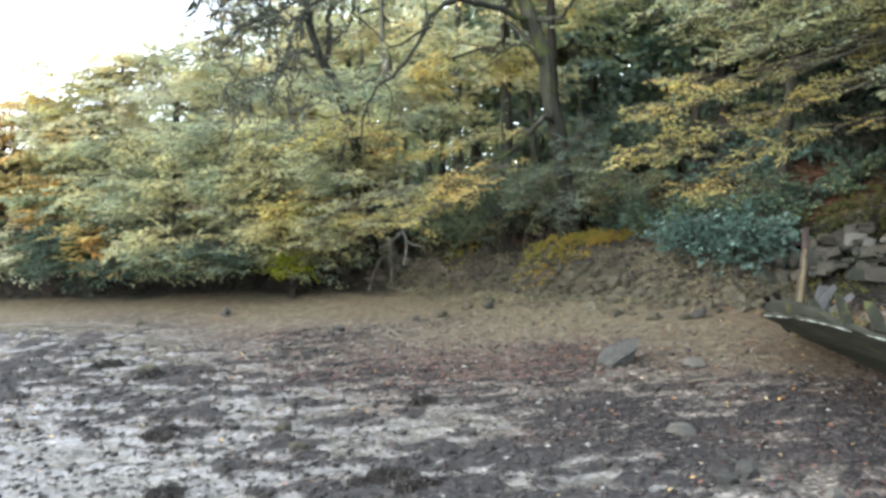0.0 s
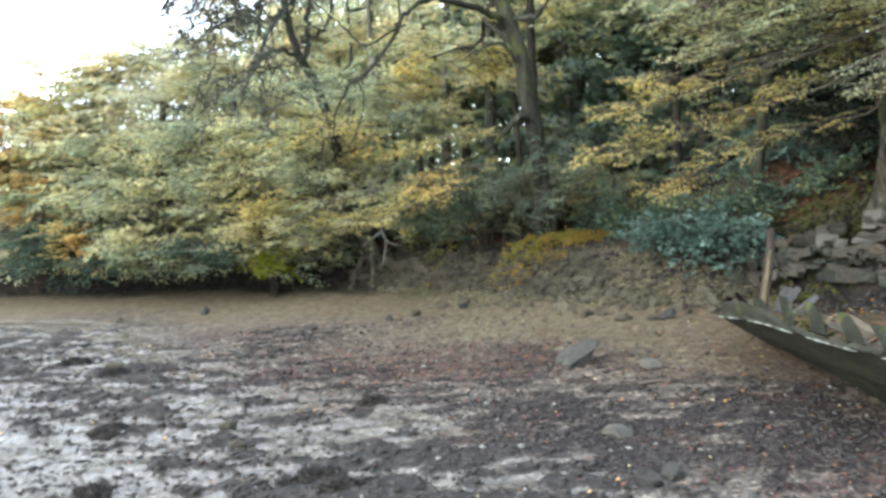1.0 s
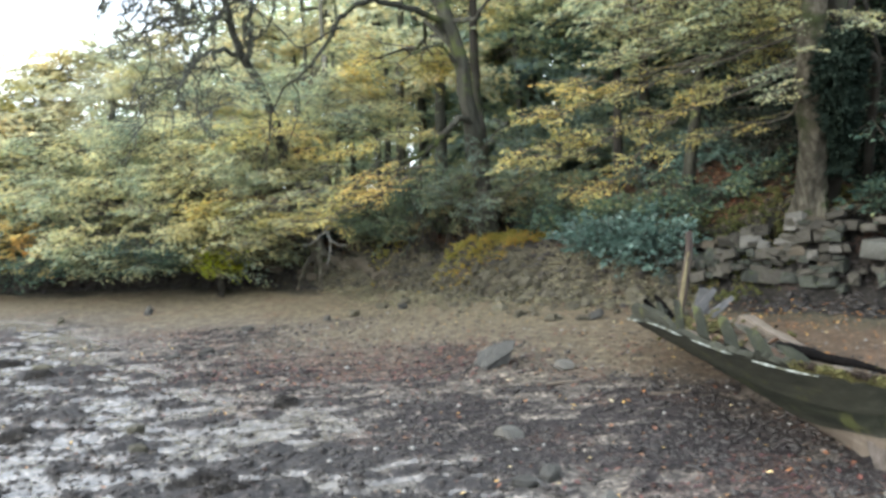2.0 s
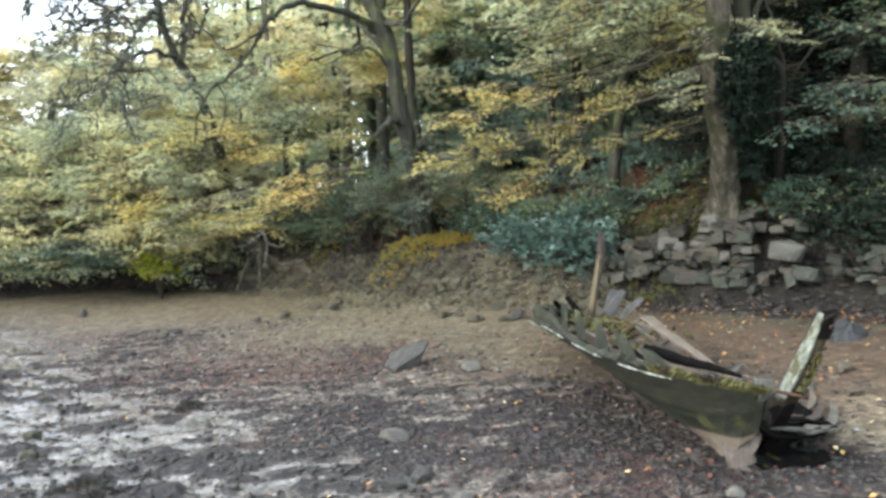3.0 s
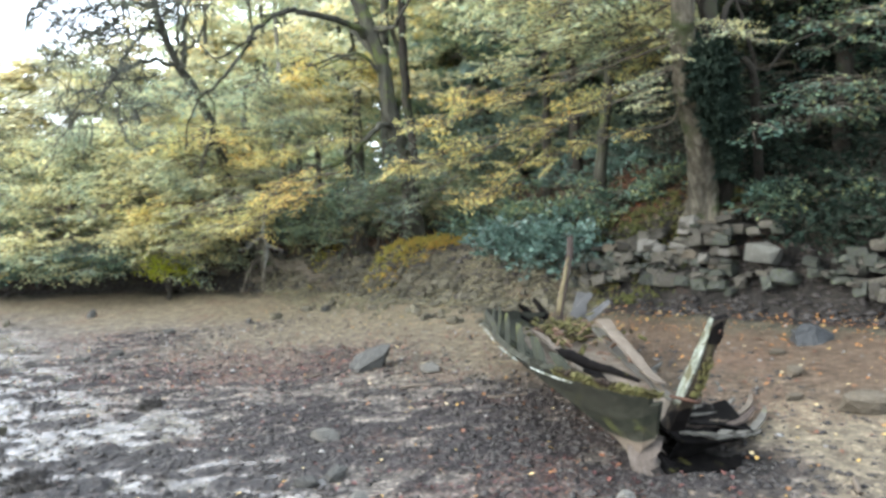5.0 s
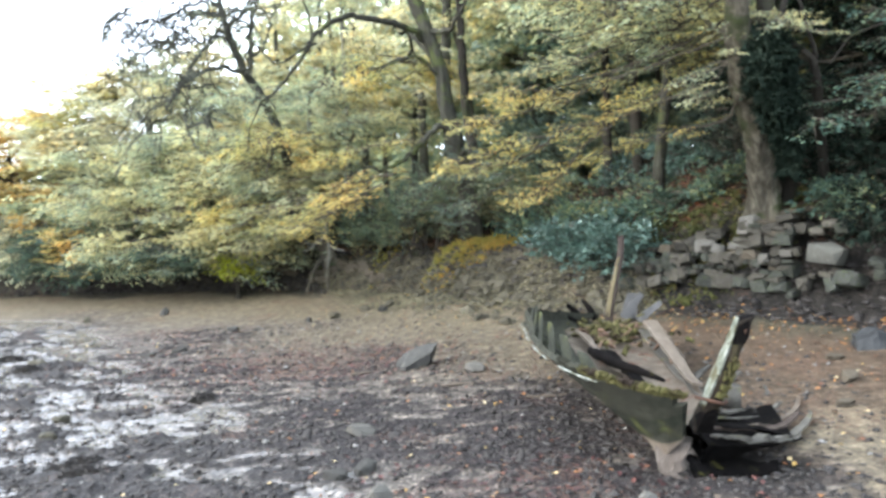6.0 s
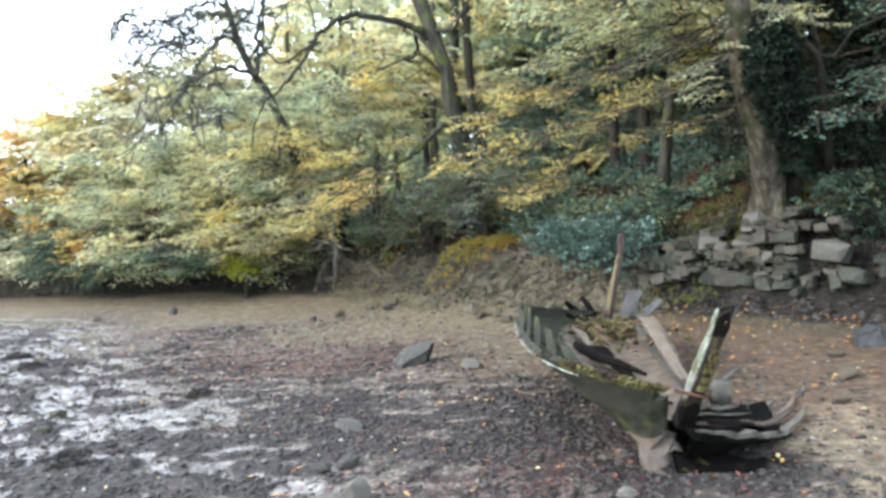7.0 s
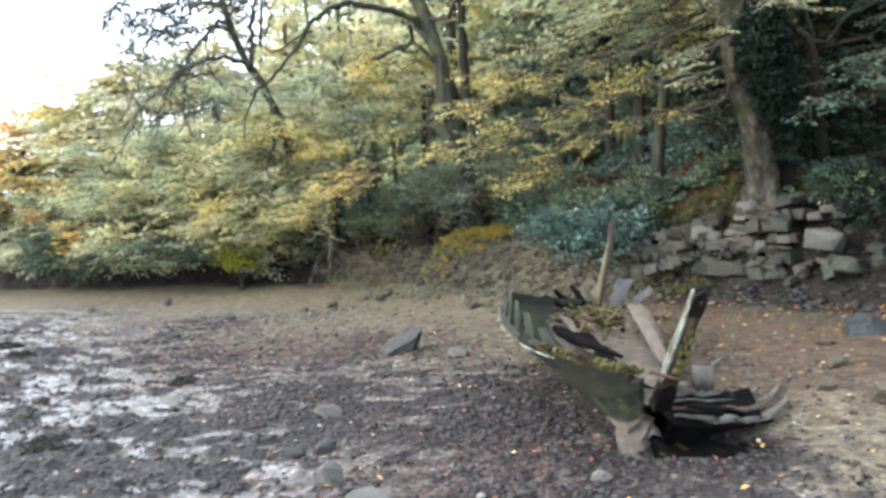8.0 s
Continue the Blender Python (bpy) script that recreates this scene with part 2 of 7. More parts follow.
wood_foot = surface("wood_foot", [(0.25, (0.04797, 0.03969, 0.03276)), (0.5, (0.1058, 0.08938, 0.07535)), (0.8, (0.173, 0.1533, 0.131))], 6, 0.8, (4, 4, 0.6), 70, 0.9, 0.014, (0.0468, 0.039, 0.0312), 7, (0.52, 0.66))
stone_tan = surface("stone_tan", [(0.25, (0.068, 0.05616, 0.03967)), (0.6, (0.1224, 0.1037, 0.07577)), (0.8, (0.1768, 0.1544, 0.1193))], 7, 0.85, None, 50, 0.7, 0.02)
stone_dark = surface("stone_dark", [(0.25, (0.027, 0.0288, 0.0252)), (0.55, (0.0675, 0.0702, 0.0612)), (0.8, (0.135, 0.135, 0.117))], 7, 0.8, None, 45, 0.8, 0.02, (0.054, 0.0675, 0.027), 5, (0.5, 0.66), 0.35)
paint_white = surface("paint_white", [(0.3, (0.06273, 0.0697, 0.0492)), (0.5, (0.1673, 0.1812, 0.1443)), (0.75, (0.3206, 0.3346, 0.2952))], 14, 0.7, None, 70, 0.6, 0.008, (0.06, 0.055, 0.028), 11, (0.47, 0.56))
paint_line = surface("paint_line", [(0.3, (0.10, 0.11, 0.09)), (0.5, (0.22, 0.24, 0.21)), (0.75, (0.38, 0.40, 0.37))], 14, 0.7, None, 70, 0.6, 0.008, (0.05, 0.05, 0.03), 9, (0.45, 0.58))
silt_mat = surface("silt", [(0.25, (0.06, 0.04797, 0.03584)), (0.5, (0.12, 0.09828, 0.07392)), (0.78, (0.204, 0.1732, 0.1322))], 6, 0.85, None, 40, 0.9, 0.02, (0.075, 0.04, 0.028), 5, (0.55, 0.68))
wood_rust = surface("wood_rust", [(0.3, (0.05, 0.028, 0.02)), (0.55, (0.12, 0.075, 0.05)), (0.78, (0.24, 0.20, 0.15))], 9, 0.85, None, 50, 0.6, 0.012, (0.09, 0.085, 0.03), 7, (0.56, 0.68))
shard_grey = surface("shard_grey", [(0.3, (0.06318, 0.063, 0.06011)), (0.7, (0.1151, 0.1129, 0.1087))], 9, 0.7, None, 60, 0.4, 0.006, (0.117, 0.112, 0.0958), 8)
iron = surface("rusty_iron", [(0.3, (0.0222, 0.0148, 0.0111)), (0.7, (0.074, 0.037, 0.0222))], 20, 0.8)

leaf_olive = leaf_material("leaf_olive", [(0.08, (0.1744, 0.2479, 0.2188)), (0.32, (0.2966, 0.3568, 0.2544)), (0.6, (0.4915, 0.4957, 0.3026)), (0.88, (0.7172, 0.6046, 0.2799))], patch=0.5)
leaf_gold = leaf_material("leaf_gold", [(0.05, (0.2079, 0.2538, 0.1463)), (0.36, (0.4159, 0.4162, 0.195)), (0.70, (0.7004, 0.5685, 0.195)), (0.96, (0.7661, 0.4264, 0.1268))], patch=0.45)
leaf_orange = leaf_material("leaf_orange", [(0.1, (0.30, 0.32, 0.17)), (0.4, (0.48, 0.39, 0.17)), (0.7, (0.60, 0.40, 0.14)), (0.9, (0.56, 0.30, 0.10))], patch=0.5)
# pale yellow leaves, part of the paleness being haze put into the colour
leaf_pale = leaf_material("leaf_pale", [(0.1, (0.3684, 0.418, 0.348)), (0.4, (0.5212, 0.5346, 0.4003)), (0.7, (0.6956, 0.6318, 0.4003)), (0.9, (0.7777, 0.6026, 0.3155))], patch=0.5)
leaf_lime = leaf_material("leaf_lime", [(0.1, (0.442, 0.546, 0.072)), (0.5, (0.715, 0.78, 0.084)), (0.9, (0.9, 0.884, 0.108))])
leaf_green = leaf_material("leaf_green", [(0.1, (0.03145, 0.06086, 0.05139)), (0.45, (0.05766, 0.09959, 0.07375)), (0.75, (0.1154, 0.1572, 0.09501)), (0.95, (0.2941, 0.2825, 0.1118))], 0.5, 0.4, spec=0.2)
leaf_holly = leaf_material("leaf_holly", [(0.1, (0.032, 0.058, 0.048)), (0.5, (0.062, 0.11, 0.09)), (0.9, (0.13, 0.20, 0.165))], 0.42, 0.25, spec=0.4)
leaf_bramble = leaf_material("leaf_bramble", [(0.08, (0.06048, 0.09027, 0.06552)), (0.4, (0.1286, 0.1674, 0.1019)), (0.7, (0.2419, 0.2402, 0.1165)), (0.93, (0.3326, 0.2184, 0.1092))], 0.5, 0.4, 0.5, spec=0.25)
# teal-grey haze of the deep wood is mixed into this leaf colour
leaf_deep = leaf_material("leaf_deep", [(0.08, (0.1009, 0.1552, 0.1438)), (0.4, (0.1614, 0.2236, 0.1876)), (0.7, (0.2556, 0.3105, 0.2001)), (0.93, (0.4439, 0.4099, 0.1876))], 0.5, 0.55, 0.5, spec=0.2)
# real ivy; on the right-hand bushes and trees its darkness stands for shade
leaf_ivy_shade = leaf_material("leaf_ivy_shade", [(0.1, (0.008, 0.013, 0.010)), (0.6, (0.018, 0.028, 0.020)), (0.95, (0.034, 0.046, 0.032))], 0.75, 0.06, spec=0.04)
fallen_mat = leaf_material("fallen_leaf", [(0.02, (0.068, 0.036, 0.024)), (0.35, (0.145, 0.06, 0.032)), (0.6, (0.255, 0.12, 0.044)), (0.82, (0.408, 0.272, 0.08)), (0.97, (0.51, 0.448, 0.288))], 0.6, 0.1, 0.1)
fallen_orange = leaf_material("fallen_orange", [(0.05, (0.10, 0.05, 0.028)), (0.5, (0.26, 0.115, 0.04)), (0.8, (0.42, 0.20, 0.06)), (0.98, (0.5, 0.36, 0.14))], 0.6, 0.1, 0.1)
fallen_rust = leaf_material("fallen_rust", [(0.05, (0.07, 0.03, 0.02)), (0.5, (0.16, 0.06, 0.032)), (0.85, (0.25, 0.10, 0.045)), (0.98, (0.36, 0.2, 0.08))], 0.6, 0.1, 0.1)
fallen_red = leaf_material("fallen_leaf_red", [(0.05, (0.03013, 0.01346, 0.01309)), (0.5, (0.06529, 0.02601, 0.02337)), (0.85, (0.1172, 0.04664, 0.03366)), (0.98, (0.2009, 0.1166, 0.0561))], 0.6, 0.1, 0.1)
moss_mat = leaf_material("moss", [(0.1, (0.10, 0.12, 0.033)), (0.45, (0.25, 0.24, 0.052)), (0.75, (0.41, 0.28, 0.06)), (0.95, (0.49, 0.19, 0.05))], 0.9, 0.3)
moss_dark = leaf_material("moss_dark", [(0.1, (0.03, 0.04, 0.014)), (0.45, (0.07, 0.08, 0.024)), (0.75, (0.12, 0.115, 0.035)), (0.95, (0.16, 0.09, 0.035))], 0.9, 0.25)
weed_tan = leaf_material("weed_tan", [(0.1, (0.05, 0.046, 0.034)), (0.45, (0.12, 0.11, 0.07)), (0.75, (0.21, 0.19, 0.11)), (0.95, (0.34, 0.31, 0.22))], 0.5, 0.2, 0.4)
weed_mat = leaf_material("bladder_weed", [(0.1, (0.012, 0.010, 0.010)), (0.6, (0.03, 0.026, 0.023)), (0.95, (0.085, 0.072, 0.05))], 0.35, 0.03)
# paler and bluer than near leaves: distance haze put into the colour
leaf_far_haze = leaf_material("leaf_far_haze", [(0.1, (0.1847, 0.2527, 0.206)), (0.45, (0.3047, 0.3596, 0.2623)), (0.75, (0.4566, 0.4568, 0.2623)), (0.95, (0.631, 0.5249, 0.2435))], patch=0.5)
mud_lump = surface("mud_lump", [(0.3, (0.0168, 0.015, 0.0138)), (0.55, (0.042, 0.0378, 0.0342)), (0.78, (0.096, 0.0888, 0.078))], 9, 0.6, None, 60, 0.5, 0.01)
shell_white = surface("shell_white", [(0.3, (0.1344, 0.1296, 0.1152)), (0.7, (0.2976, 0.288, 0.264))], 3, 0.6, None, 60, 0.3, 0.005, (0.112, 0.104, 0.088), 2.0)


# ---- ground ----
BANK = [(-90, 42), (-30, 22.5), (-14, 17.8), (-8, 16.2), (-4, 15.2), (-1.5, 14.2), (0.3, 12.6), (1.5, 11.5), (2.6, 10.5), (3.6, 9.65), (4.6, 9.0), (5.6, 8.32), (6.1, 7.9), (7.5, 6.7), (9.5, 5.1), (12, 3.2), (16, 0), (25, -6), (60, -30)]


def bank_gap(x, y):
    """Metres inland from the foot of the bank; minus on the shore."""
    best = np.full(np.shape(x), 1e9)
    sign = np.ones(np.shape(x))
    for (ax, ay), (bx, by) in zip(BANK[:-1], BANK[1:]):
        dx, dy = bx - ax, by - ay
        t = np.clip(((x - ax) * dx + (y - ay) * dy) / (dx * dx + dy * dy), 0, 1)
        d = np.hypot(x - ax - t * dx, y - ay - t * dy)
        side = np.sign(dx * (y - ay) - dy * (x - ax))
        near = d < best
        best = np.where(near, d, best)
        sign = np.where(near, side, sign)
    return best * sign


def zones(x, y):
    """Shore and wood by place: distance inland, beach, wet film, weed, red litter, pale sand."""
    d = bank_gap(x, y)
    n1 = fbm(x * 0.7, y * 0.7, 3, 1)
    beach = ramp(-4.3, -1.7, d + 1.8 * (n1 - 0.5) + 0.8 * (fbm(x * 2.6, y * 4.5, 3, 2) - 0.5)) * ramp(0.3, -0.1, d)
    sand = ramp(0.6, 1.3, np.hypot((x - 4.05) / 0.5, (y - 4.05) / 0.4)) * ramp(1.5, 0.7, np.hypot((x - 5.0) / 1.15, (y - 4.1) / 1.0) + 0.8 * (fbm(x * 1.6, y * 1.6, 3, 2) - 0.5)) * 0.6
    wet = ramp(1.1, -0.9, x - 1.3 + 0.8 * (y - 4) + 1.8 * (n1 - 0.5)) * ramp(-2.6, -3.6, d)
    weed = ramp(0.41, 0.56, 0.66 * fbm(x * 4.4 + 3, y * 8.0, 4, 0) + 0.34 * fbm(x * 0.8, y * 0.9, 2, 2) - 0.035 * wet - 0.05 * ramp(5.2, 7.8, y) * ramp(1.8, -0.8, x) - 0.025 * ramp(2.2, 0.2, x) + 0.07 * ramp(1.8, 0.4, np.hypot((x - 2.9) / 1.6, (y - 3.6) / 1.5)) + 0.12 * ramp(1.3, 0.4, np.hypot((x - 4.05) / 0.5, (y - 4.05) / 0.4))) * (1 - beach) * (1 - 0.8 * sand * ramp(0.5, 1.2, np.hypot((x - 4.05) / 0.5, (y - 4.05) / 0.4)))
    sand = np.maximum(sand, 0.34 * beach * ramp(2.8, -1.6, x + 2 * (n1 - 0.5)) * ramp(-0.7, -1.6, d))
    red = ramp(1.15, 0.3, np.hypot((x - 0.5 + 0.5 * (y - 7.6)) / 1.9, (y - 7.6) / 1.0) + 0.7 * (fbm(x * 1.4, y * 1.4, 4, 3) - 0.5))
    red = np.maximum(red, 0.6 * ramp(1.1, 0.3, np.hypot((x + 2.4) / 1.6, (y - 9.9) / 0.7) + 0.7 * (n1 - 0.5)))
    red = np.maximum(red, 0.7 * ramp(1.1, 0.4, np.hypot((x - 2.6) / 0.9, (y - 3.6) / 0.9) + 0.9 * (fbm(x * 1.9, y * 1.9, 4, 2) - 0.5)))
    return d, beach, wet, weed, red, sand


def top_of_bank(x):
    return np.interp(x, [-14, -4, 0, 1.5, 2.6, 3.6, 4.6, 5.4, 6.2, 6.5, 7.5, 12], [0.6, 0.6, 0.68, 0.84, 0.86, 0.95, 1.1, 1.42, 1.3, 1.1, 1.25, 1.3])


def smooth_ground(x, y, d):
    xc = np.clip(x, -14, 12)
    shore = -0.055 + 0.03 * xc + 0.28 * np.exp(np.minimum(d, 0) / 2.0)
    top = top_of_bank(x)
    lift = ramp(-0.32, 0.22, d - 0.2 * ramp(3.6, 4.8, x))
    hill = np.interp(d, [0, 0.6, 2, 5, 9, 30, 60], [0, 0.22, 0.62, 1.05, 1.25, 1.1, -1.0])
    z = shore * (1 - lift) + top * lift + hill
    return z


def ground_z(x, y, relief=True):
    x, y = np.asarray(x, float), np.asarray(y, float)
    d, beach, wet, weed, red, sand = zones(x, y)
    z = smooth_ground(x, y, d)
    if not relief:
        return z
    shore = ramp(0.0, -0.4, d)
    clump = fbm(x * 5.5, y * 6.5, 3, 1)
    z = z + shore * (weed * (0.010 + 0.048 * clump ** 1.5 * (0.7 + 0.5 * wet)) + 0.03 * (fbm(x * 0.9, y * 0.9, 3, 2) - 0.5) * (1 - 0.4 * beach))
    z = z + shore * 0.014 * (fbm(x * 11, y * 11, 3, 3) - 0.5) * (1 - 0.9 * ramp(0.1, 0.6, wet) * (1 - weed))
    z = z - shore * 0.018 * wet * (1 - weed) + shore * wet * 0.022 * (ramp(0.52, 0.62, fbm(x * 3.1 + 5, y * 5.2, 4, 3)) - 0.3)
    # hollow dug under the fallen planks to deepen their shade
    z = z - 0.10 * np.exp(-((x - 4.06) / 0.30) ** 2 - ((y - 4.16) / 0.20) ** 2)
    face = ramp(-0.4, -0.1, d) * ramp(0.6, 0.2, d)
    z = z + face * 0.42 * (fbm(x * 3.6, y * 3.6, 4, 0) - 0.5) + ramp(0.2, 0.8, d) * 0.22 * (fbm(x * 1.3, y * 1.3, 4, 1) - 0.5)
    return z


FAR = np.array([0.25, 0.6, 1.1, 1.8, 2.8, 4.2, 6.5, 10, 16, 26, 45, 80, 150]) / 150


def spaced(lo, hi, step, far_lo, far_hi):
    """Close lines from lo to hi, then wider and wider out to the horizon."""
    return np.concatenate([(lo - FAR * (lo - far_lo))[::-1], np.arange(lo, hi + 1e-6, step), hi + FAR * (far_hi - hi)])


gx, gy = spaced(-16, 14, 0.15, -600, 600), spaced(-4.5, 24, 0.12, -500, 900)
gx = np.concatenate([gx[gx < -9.5], np.arange(-9.5, 8.5, 0.045), gx[gx >= 8.5]])
gy = np.concatenate([gy[gy < 1.4], np.arange(1.4, 16.5, 0.042), gy[gy >= 16.5]])
X, Y = np.meshgrid(gx, gy, indexing="ij")
Z = ground_z(X, Y)
Z = np.where(np.hypot(X, Y - 8) > 70, np.minimum(Z, -0.35), Z)
acc = Acc()
nx, ny = len(gx), len(gy)
ii, jj = np.meshgrid(np.arange(nx - 1), np.arange(ny - 1), indexing="ij")
q = (ii * ny + jj).ravel()
acc.add(np.stack([X, Y, Z], -1).reshape(-1, 3), np.stack([q, q + ny, q + ny + 1, q + 1], -1))

g_mat, n, l, b = material("shore_mud", 0.7, 0, 0.7)
d_, beach_, wet_, weed_, red_, sand_ = [a.ravel() for a in zones(X, Y)]
face_ = ramp(-0.6, -0.15, d_ - 0.2 * ramp(3.6, 4.8, X.ravel()) + 0.35 * (fbm(X.ravel() * 1.7, Y.ravel() * 1.7, 3, 1) - 0.5)) * ramp(0.6, 0.2, d_)
face_ = np.maximum(face_, 0.8 * ramp(-1.5, -0.4, d_ + 0.7 * (fbm(X.ravel() * 1.9, Y.ravel() * 1.9, 3, 0) - 0.5)) * ramp(3.4, 4.6, X.ravel()) * ramp(0.6, 0.2, d_))
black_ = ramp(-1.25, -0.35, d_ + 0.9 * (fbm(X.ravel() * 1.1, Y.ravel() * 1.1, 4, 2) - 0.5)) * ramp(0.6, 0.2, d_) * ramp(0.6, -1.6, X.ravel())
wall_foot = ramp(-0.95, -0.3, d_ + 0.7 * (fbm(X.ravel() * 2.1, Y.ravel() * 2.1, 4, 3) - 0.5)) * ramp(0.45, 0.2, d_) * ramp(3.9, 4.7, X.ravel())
# dark mud patch that also paints the shade beside the stem
hollow_shade = ramp(1.25, 0.6, np.hypot((X.ravel() - 4.02) / 0.42, (Y.ravel() - 4.10) / 0.30) + 0.6 * (fbm(X.ravel() * 5, Y.ravel() * 5, 3, 1) - 0.5))
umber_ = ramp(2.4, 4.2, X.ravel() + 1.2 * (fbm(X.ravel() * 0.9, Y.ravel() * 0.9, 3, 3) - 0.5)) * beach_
peat_shade_ = np.maximum(np.maximum(0.6 * black_, wall_foot), 0.9 * hollow_shade)               # black peat along creek and wall, with shade under overhang and planks painted in
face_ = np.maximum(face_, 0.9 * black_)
att1 = n.new("ShaderNodeAttribute")
att1.attribute_name = "cover"
att2 = n.new("ShaderNodeAttribute")
att2.attribute_name = "cover_more"
s1, s2 = n.new("ShaderNodeSeparateColor"), n.new("ShaderNodeSeparateColor")
l.new(att1.outputs["Color"], s1.inputs[0])
l.new(att2.outputs["Color"], s2.inputs[0])
f_fine = texture(n, l, 34, 6, 0.75)
f_mid = texture(n, l, 7, 6, 0.7)
f_wide = texture(n, l, 1.1, 4, 0.6)
mud = colours(n, l, f_mid, [(0.28, (0.054, 0.0495, 0.0445)), (0.5, (0.102, 0.0945, 0.0865)), (0.72, (0.178, 0.167, 0.153))])
weeds = colours(n, l, f_fine, [(0.3, (0.0099, 0.00836, 0.00939)), (0.5, (0.0275, 0.0244, 0.0251)), (0.75, (0.0841, 0.0759, 0.0767))])
beach_c = colours(n, l, f_mid, [(0.3, (0.08039, 0.06853, 0.0474)), (0.5, (0.117, 0.1012, 0.07174)), (0.7, (0.1657, 0.1448, 0.1038))])
litter = colours(n, l, f_fine, [(0.3, (0.02337, 0.01919, 0.01436)), (0.5, (0.05852, 0.03952, 0.02394)), (0.62, (0.1064, 0.05092, 0.02641)), (0.75, (0.05852, 0.06783, 0.02394))])
sand_c = colours(n, l, f_mid, [(0.3, (0.1196, 0.1009, 0.06904)), (0.55, (0.1932, 0.1662, 0.1176)), (0.75, (0.2788, 0.2436, 0.1784))])
red_c = colours(n, l, f_fine, [(0.3, (0.0324, 0.0231, 0.0216)), (0.55, (0.072, 0.053, 0.0486)), (0.75, (0.122, 0.107, 0.099))])
edge = sums(n, l, "ADD", s1.outputs[0], sums(n, l, "ADD", sums(n, l, "MULTIPLY", sums(n, l, "SUBTRACT", f_mid, 0.5), 1.6), sums(n, l, "MULTIPLY", sums(n, l, "SUBTRACT", f_fine, 0.5), 1.9)))
film_mask = span(n, l, sums(n, l, "MULTIPLY", s1.outputs[1], span(n, l, sums(n, l, "SUBTRACT", 1.0, edge), 0.35, 0.75)), 0.15, 0.6)
c = mix(n, l, span(n, l, edge, 0.3, 0.78), mud, weeds)
c = mix(n, l, span(n, l, sums(n, l, "ADD", s2.outputs[0], sums(n, l, "MULTIPLY", sums(n, l, "SUBTRACT", f_fine, 0.5), 1.6)), 0.45, 1.0), c, red_c)
c = mix(n, l, s1.outputs[2], c, beach_c)
att3 = n.new("ShaderNodeAttribute")
att3.attribute_name = "bank_face"
s3 = n.new("ShaderNodeSeparateColor")
l.new(att3.outputs["Color"], s3.inputs[0])
umber = colours(n, l, f_mid, [(0.3, (0.058, 0.042, 0.029)), (0.5, (0.088, 0.065, 0.046)), (0.7, (0.128, 0.098, 0.07))])
c = mix(n, l, s3.outputs[2], c, umber)
c = mix(n, l, span(n, l, sums(n, l, "ADD", s2.outputs[1], sums(n, l, "MULTIPLY", sums(n, l, "SUBTRACT", f_mid, 0.5), 0.8)), 0.3, 0.8), c, sand_c)
c = mix(n, l, s2.outputs[2], c, litter)
earth = colours(n, l, f_fine, [(0.3, (0.02356, 0.0217, 0.01705)), (0.55, (0.07378, 0.06944, 0.04944)), (0.78, (0.2015, 0.1829, 0.124))])
c = mix(n, l, span(n, l, sums(n, l, "ADD", s3.outputs[0], sums(n, l, "MULTIPLY", sums(n, l, "SUBTRACT", f_mid, 0.5), 1.2)), 0.3, 0.7), c, earth)
# peat colour, black enough to stand for ground shade as well
peat_shade = colours(n, l, f_fine, [(0.3, (0.008, 0.0075, 0.007)), (0.55, (0.02, 0.0185, 0.0165)), (0.78, (0.06, 0.053, 0.043))])
c = mix(n, l, span(n, l, sums(n, l, "ADD", s3.outputs[1], sums(n, l, "MULTIPLY", sums(n, l, "SUBTRACT", f_mid, 0.5), 1.0)), 0.3, 0.75), c, peat_shade)
# crumbs, grit and shell bits, at two sizes


def cells(scale):
    co = n.new("ShaderNodeTexCoord")
    warp = n.new("ShaderNodeTexNoise")
    warp.inputs["Scale"].default_value = scale * 0.6
    add = n.new("ShaderNodeMixRGB")
    add.blend_type = "ADD"
    add.inputs[0].default_value = 1.2 / scale
    l.new(co.outputs["Object"], add.inputs[1])
    l.new(warp.outputs["Color"], add.inputs[2])
    vo = n.new("ShaderNodeTexVoronoi")
    vo.inputs["Scale"].default_value = scale
    l.new(add.outputs[0], vo.inputs["Vector"])
    se = n.new("ShaderNodeSeparateColor")
    l.new(vo.outputs["Color"], se.inputs[0])
    return se.outputs[0], se.outputs[1], vo.outputs["Distance"]


ca1, cb1, cd1 = cells(38)
ca2, cb2, cd2 = cells(15)
grit = sums(n, l, "MULTIPLY", sums(n, l, "SUBTRACT", 1.0, sums(n, l, "MULTIPLY", film_mask, 0.35)), sums(n, l, "MULTIPLY", sums(n, l, "SUBTRACT", 1.0, sums(n, l, "MULTIPLY", s1.outputs[2], 0.6)), sums(n, l, "SUBTRACT", 1.0, sums(n, l, "MULTIPLY", s2.outputs[1], 0.75))))
c = mix(n, l, sums(n, l, "MULTIPLY", grit, 1.0), c, colours(n, l, ca1, [(0.0, (0.30, 0.29, 0.29)), (0.55, (0.85, 0.84, 0.83)), (0.85, (1.25, 1.22, 1.2)), (1.0, (2.1, 2.0, 1.9))]), "MULTIPLY")
c = mix(n, l, sums(n, l, "MULTIPLY", grit, 0.8), c, colours(n, l, ca2, [(0.0, (0.4, 0.38, 0.39)), (0.6, (1.0, 1.0, 1.0)), (1.0, (1.6, 1.55, 1.5))]), "MULTIPLY")
# orange-brown leaf crumbs worked into the shore
c = mix(n, l, span(n, l, sums(n, l, "MULTIPLY", texture(n, l, 70, 2, 0.5), span(n, l, f_wide, 0.42, 0.62)), 0.54, 0.64), c, (0.12, 0.065, 0.045))
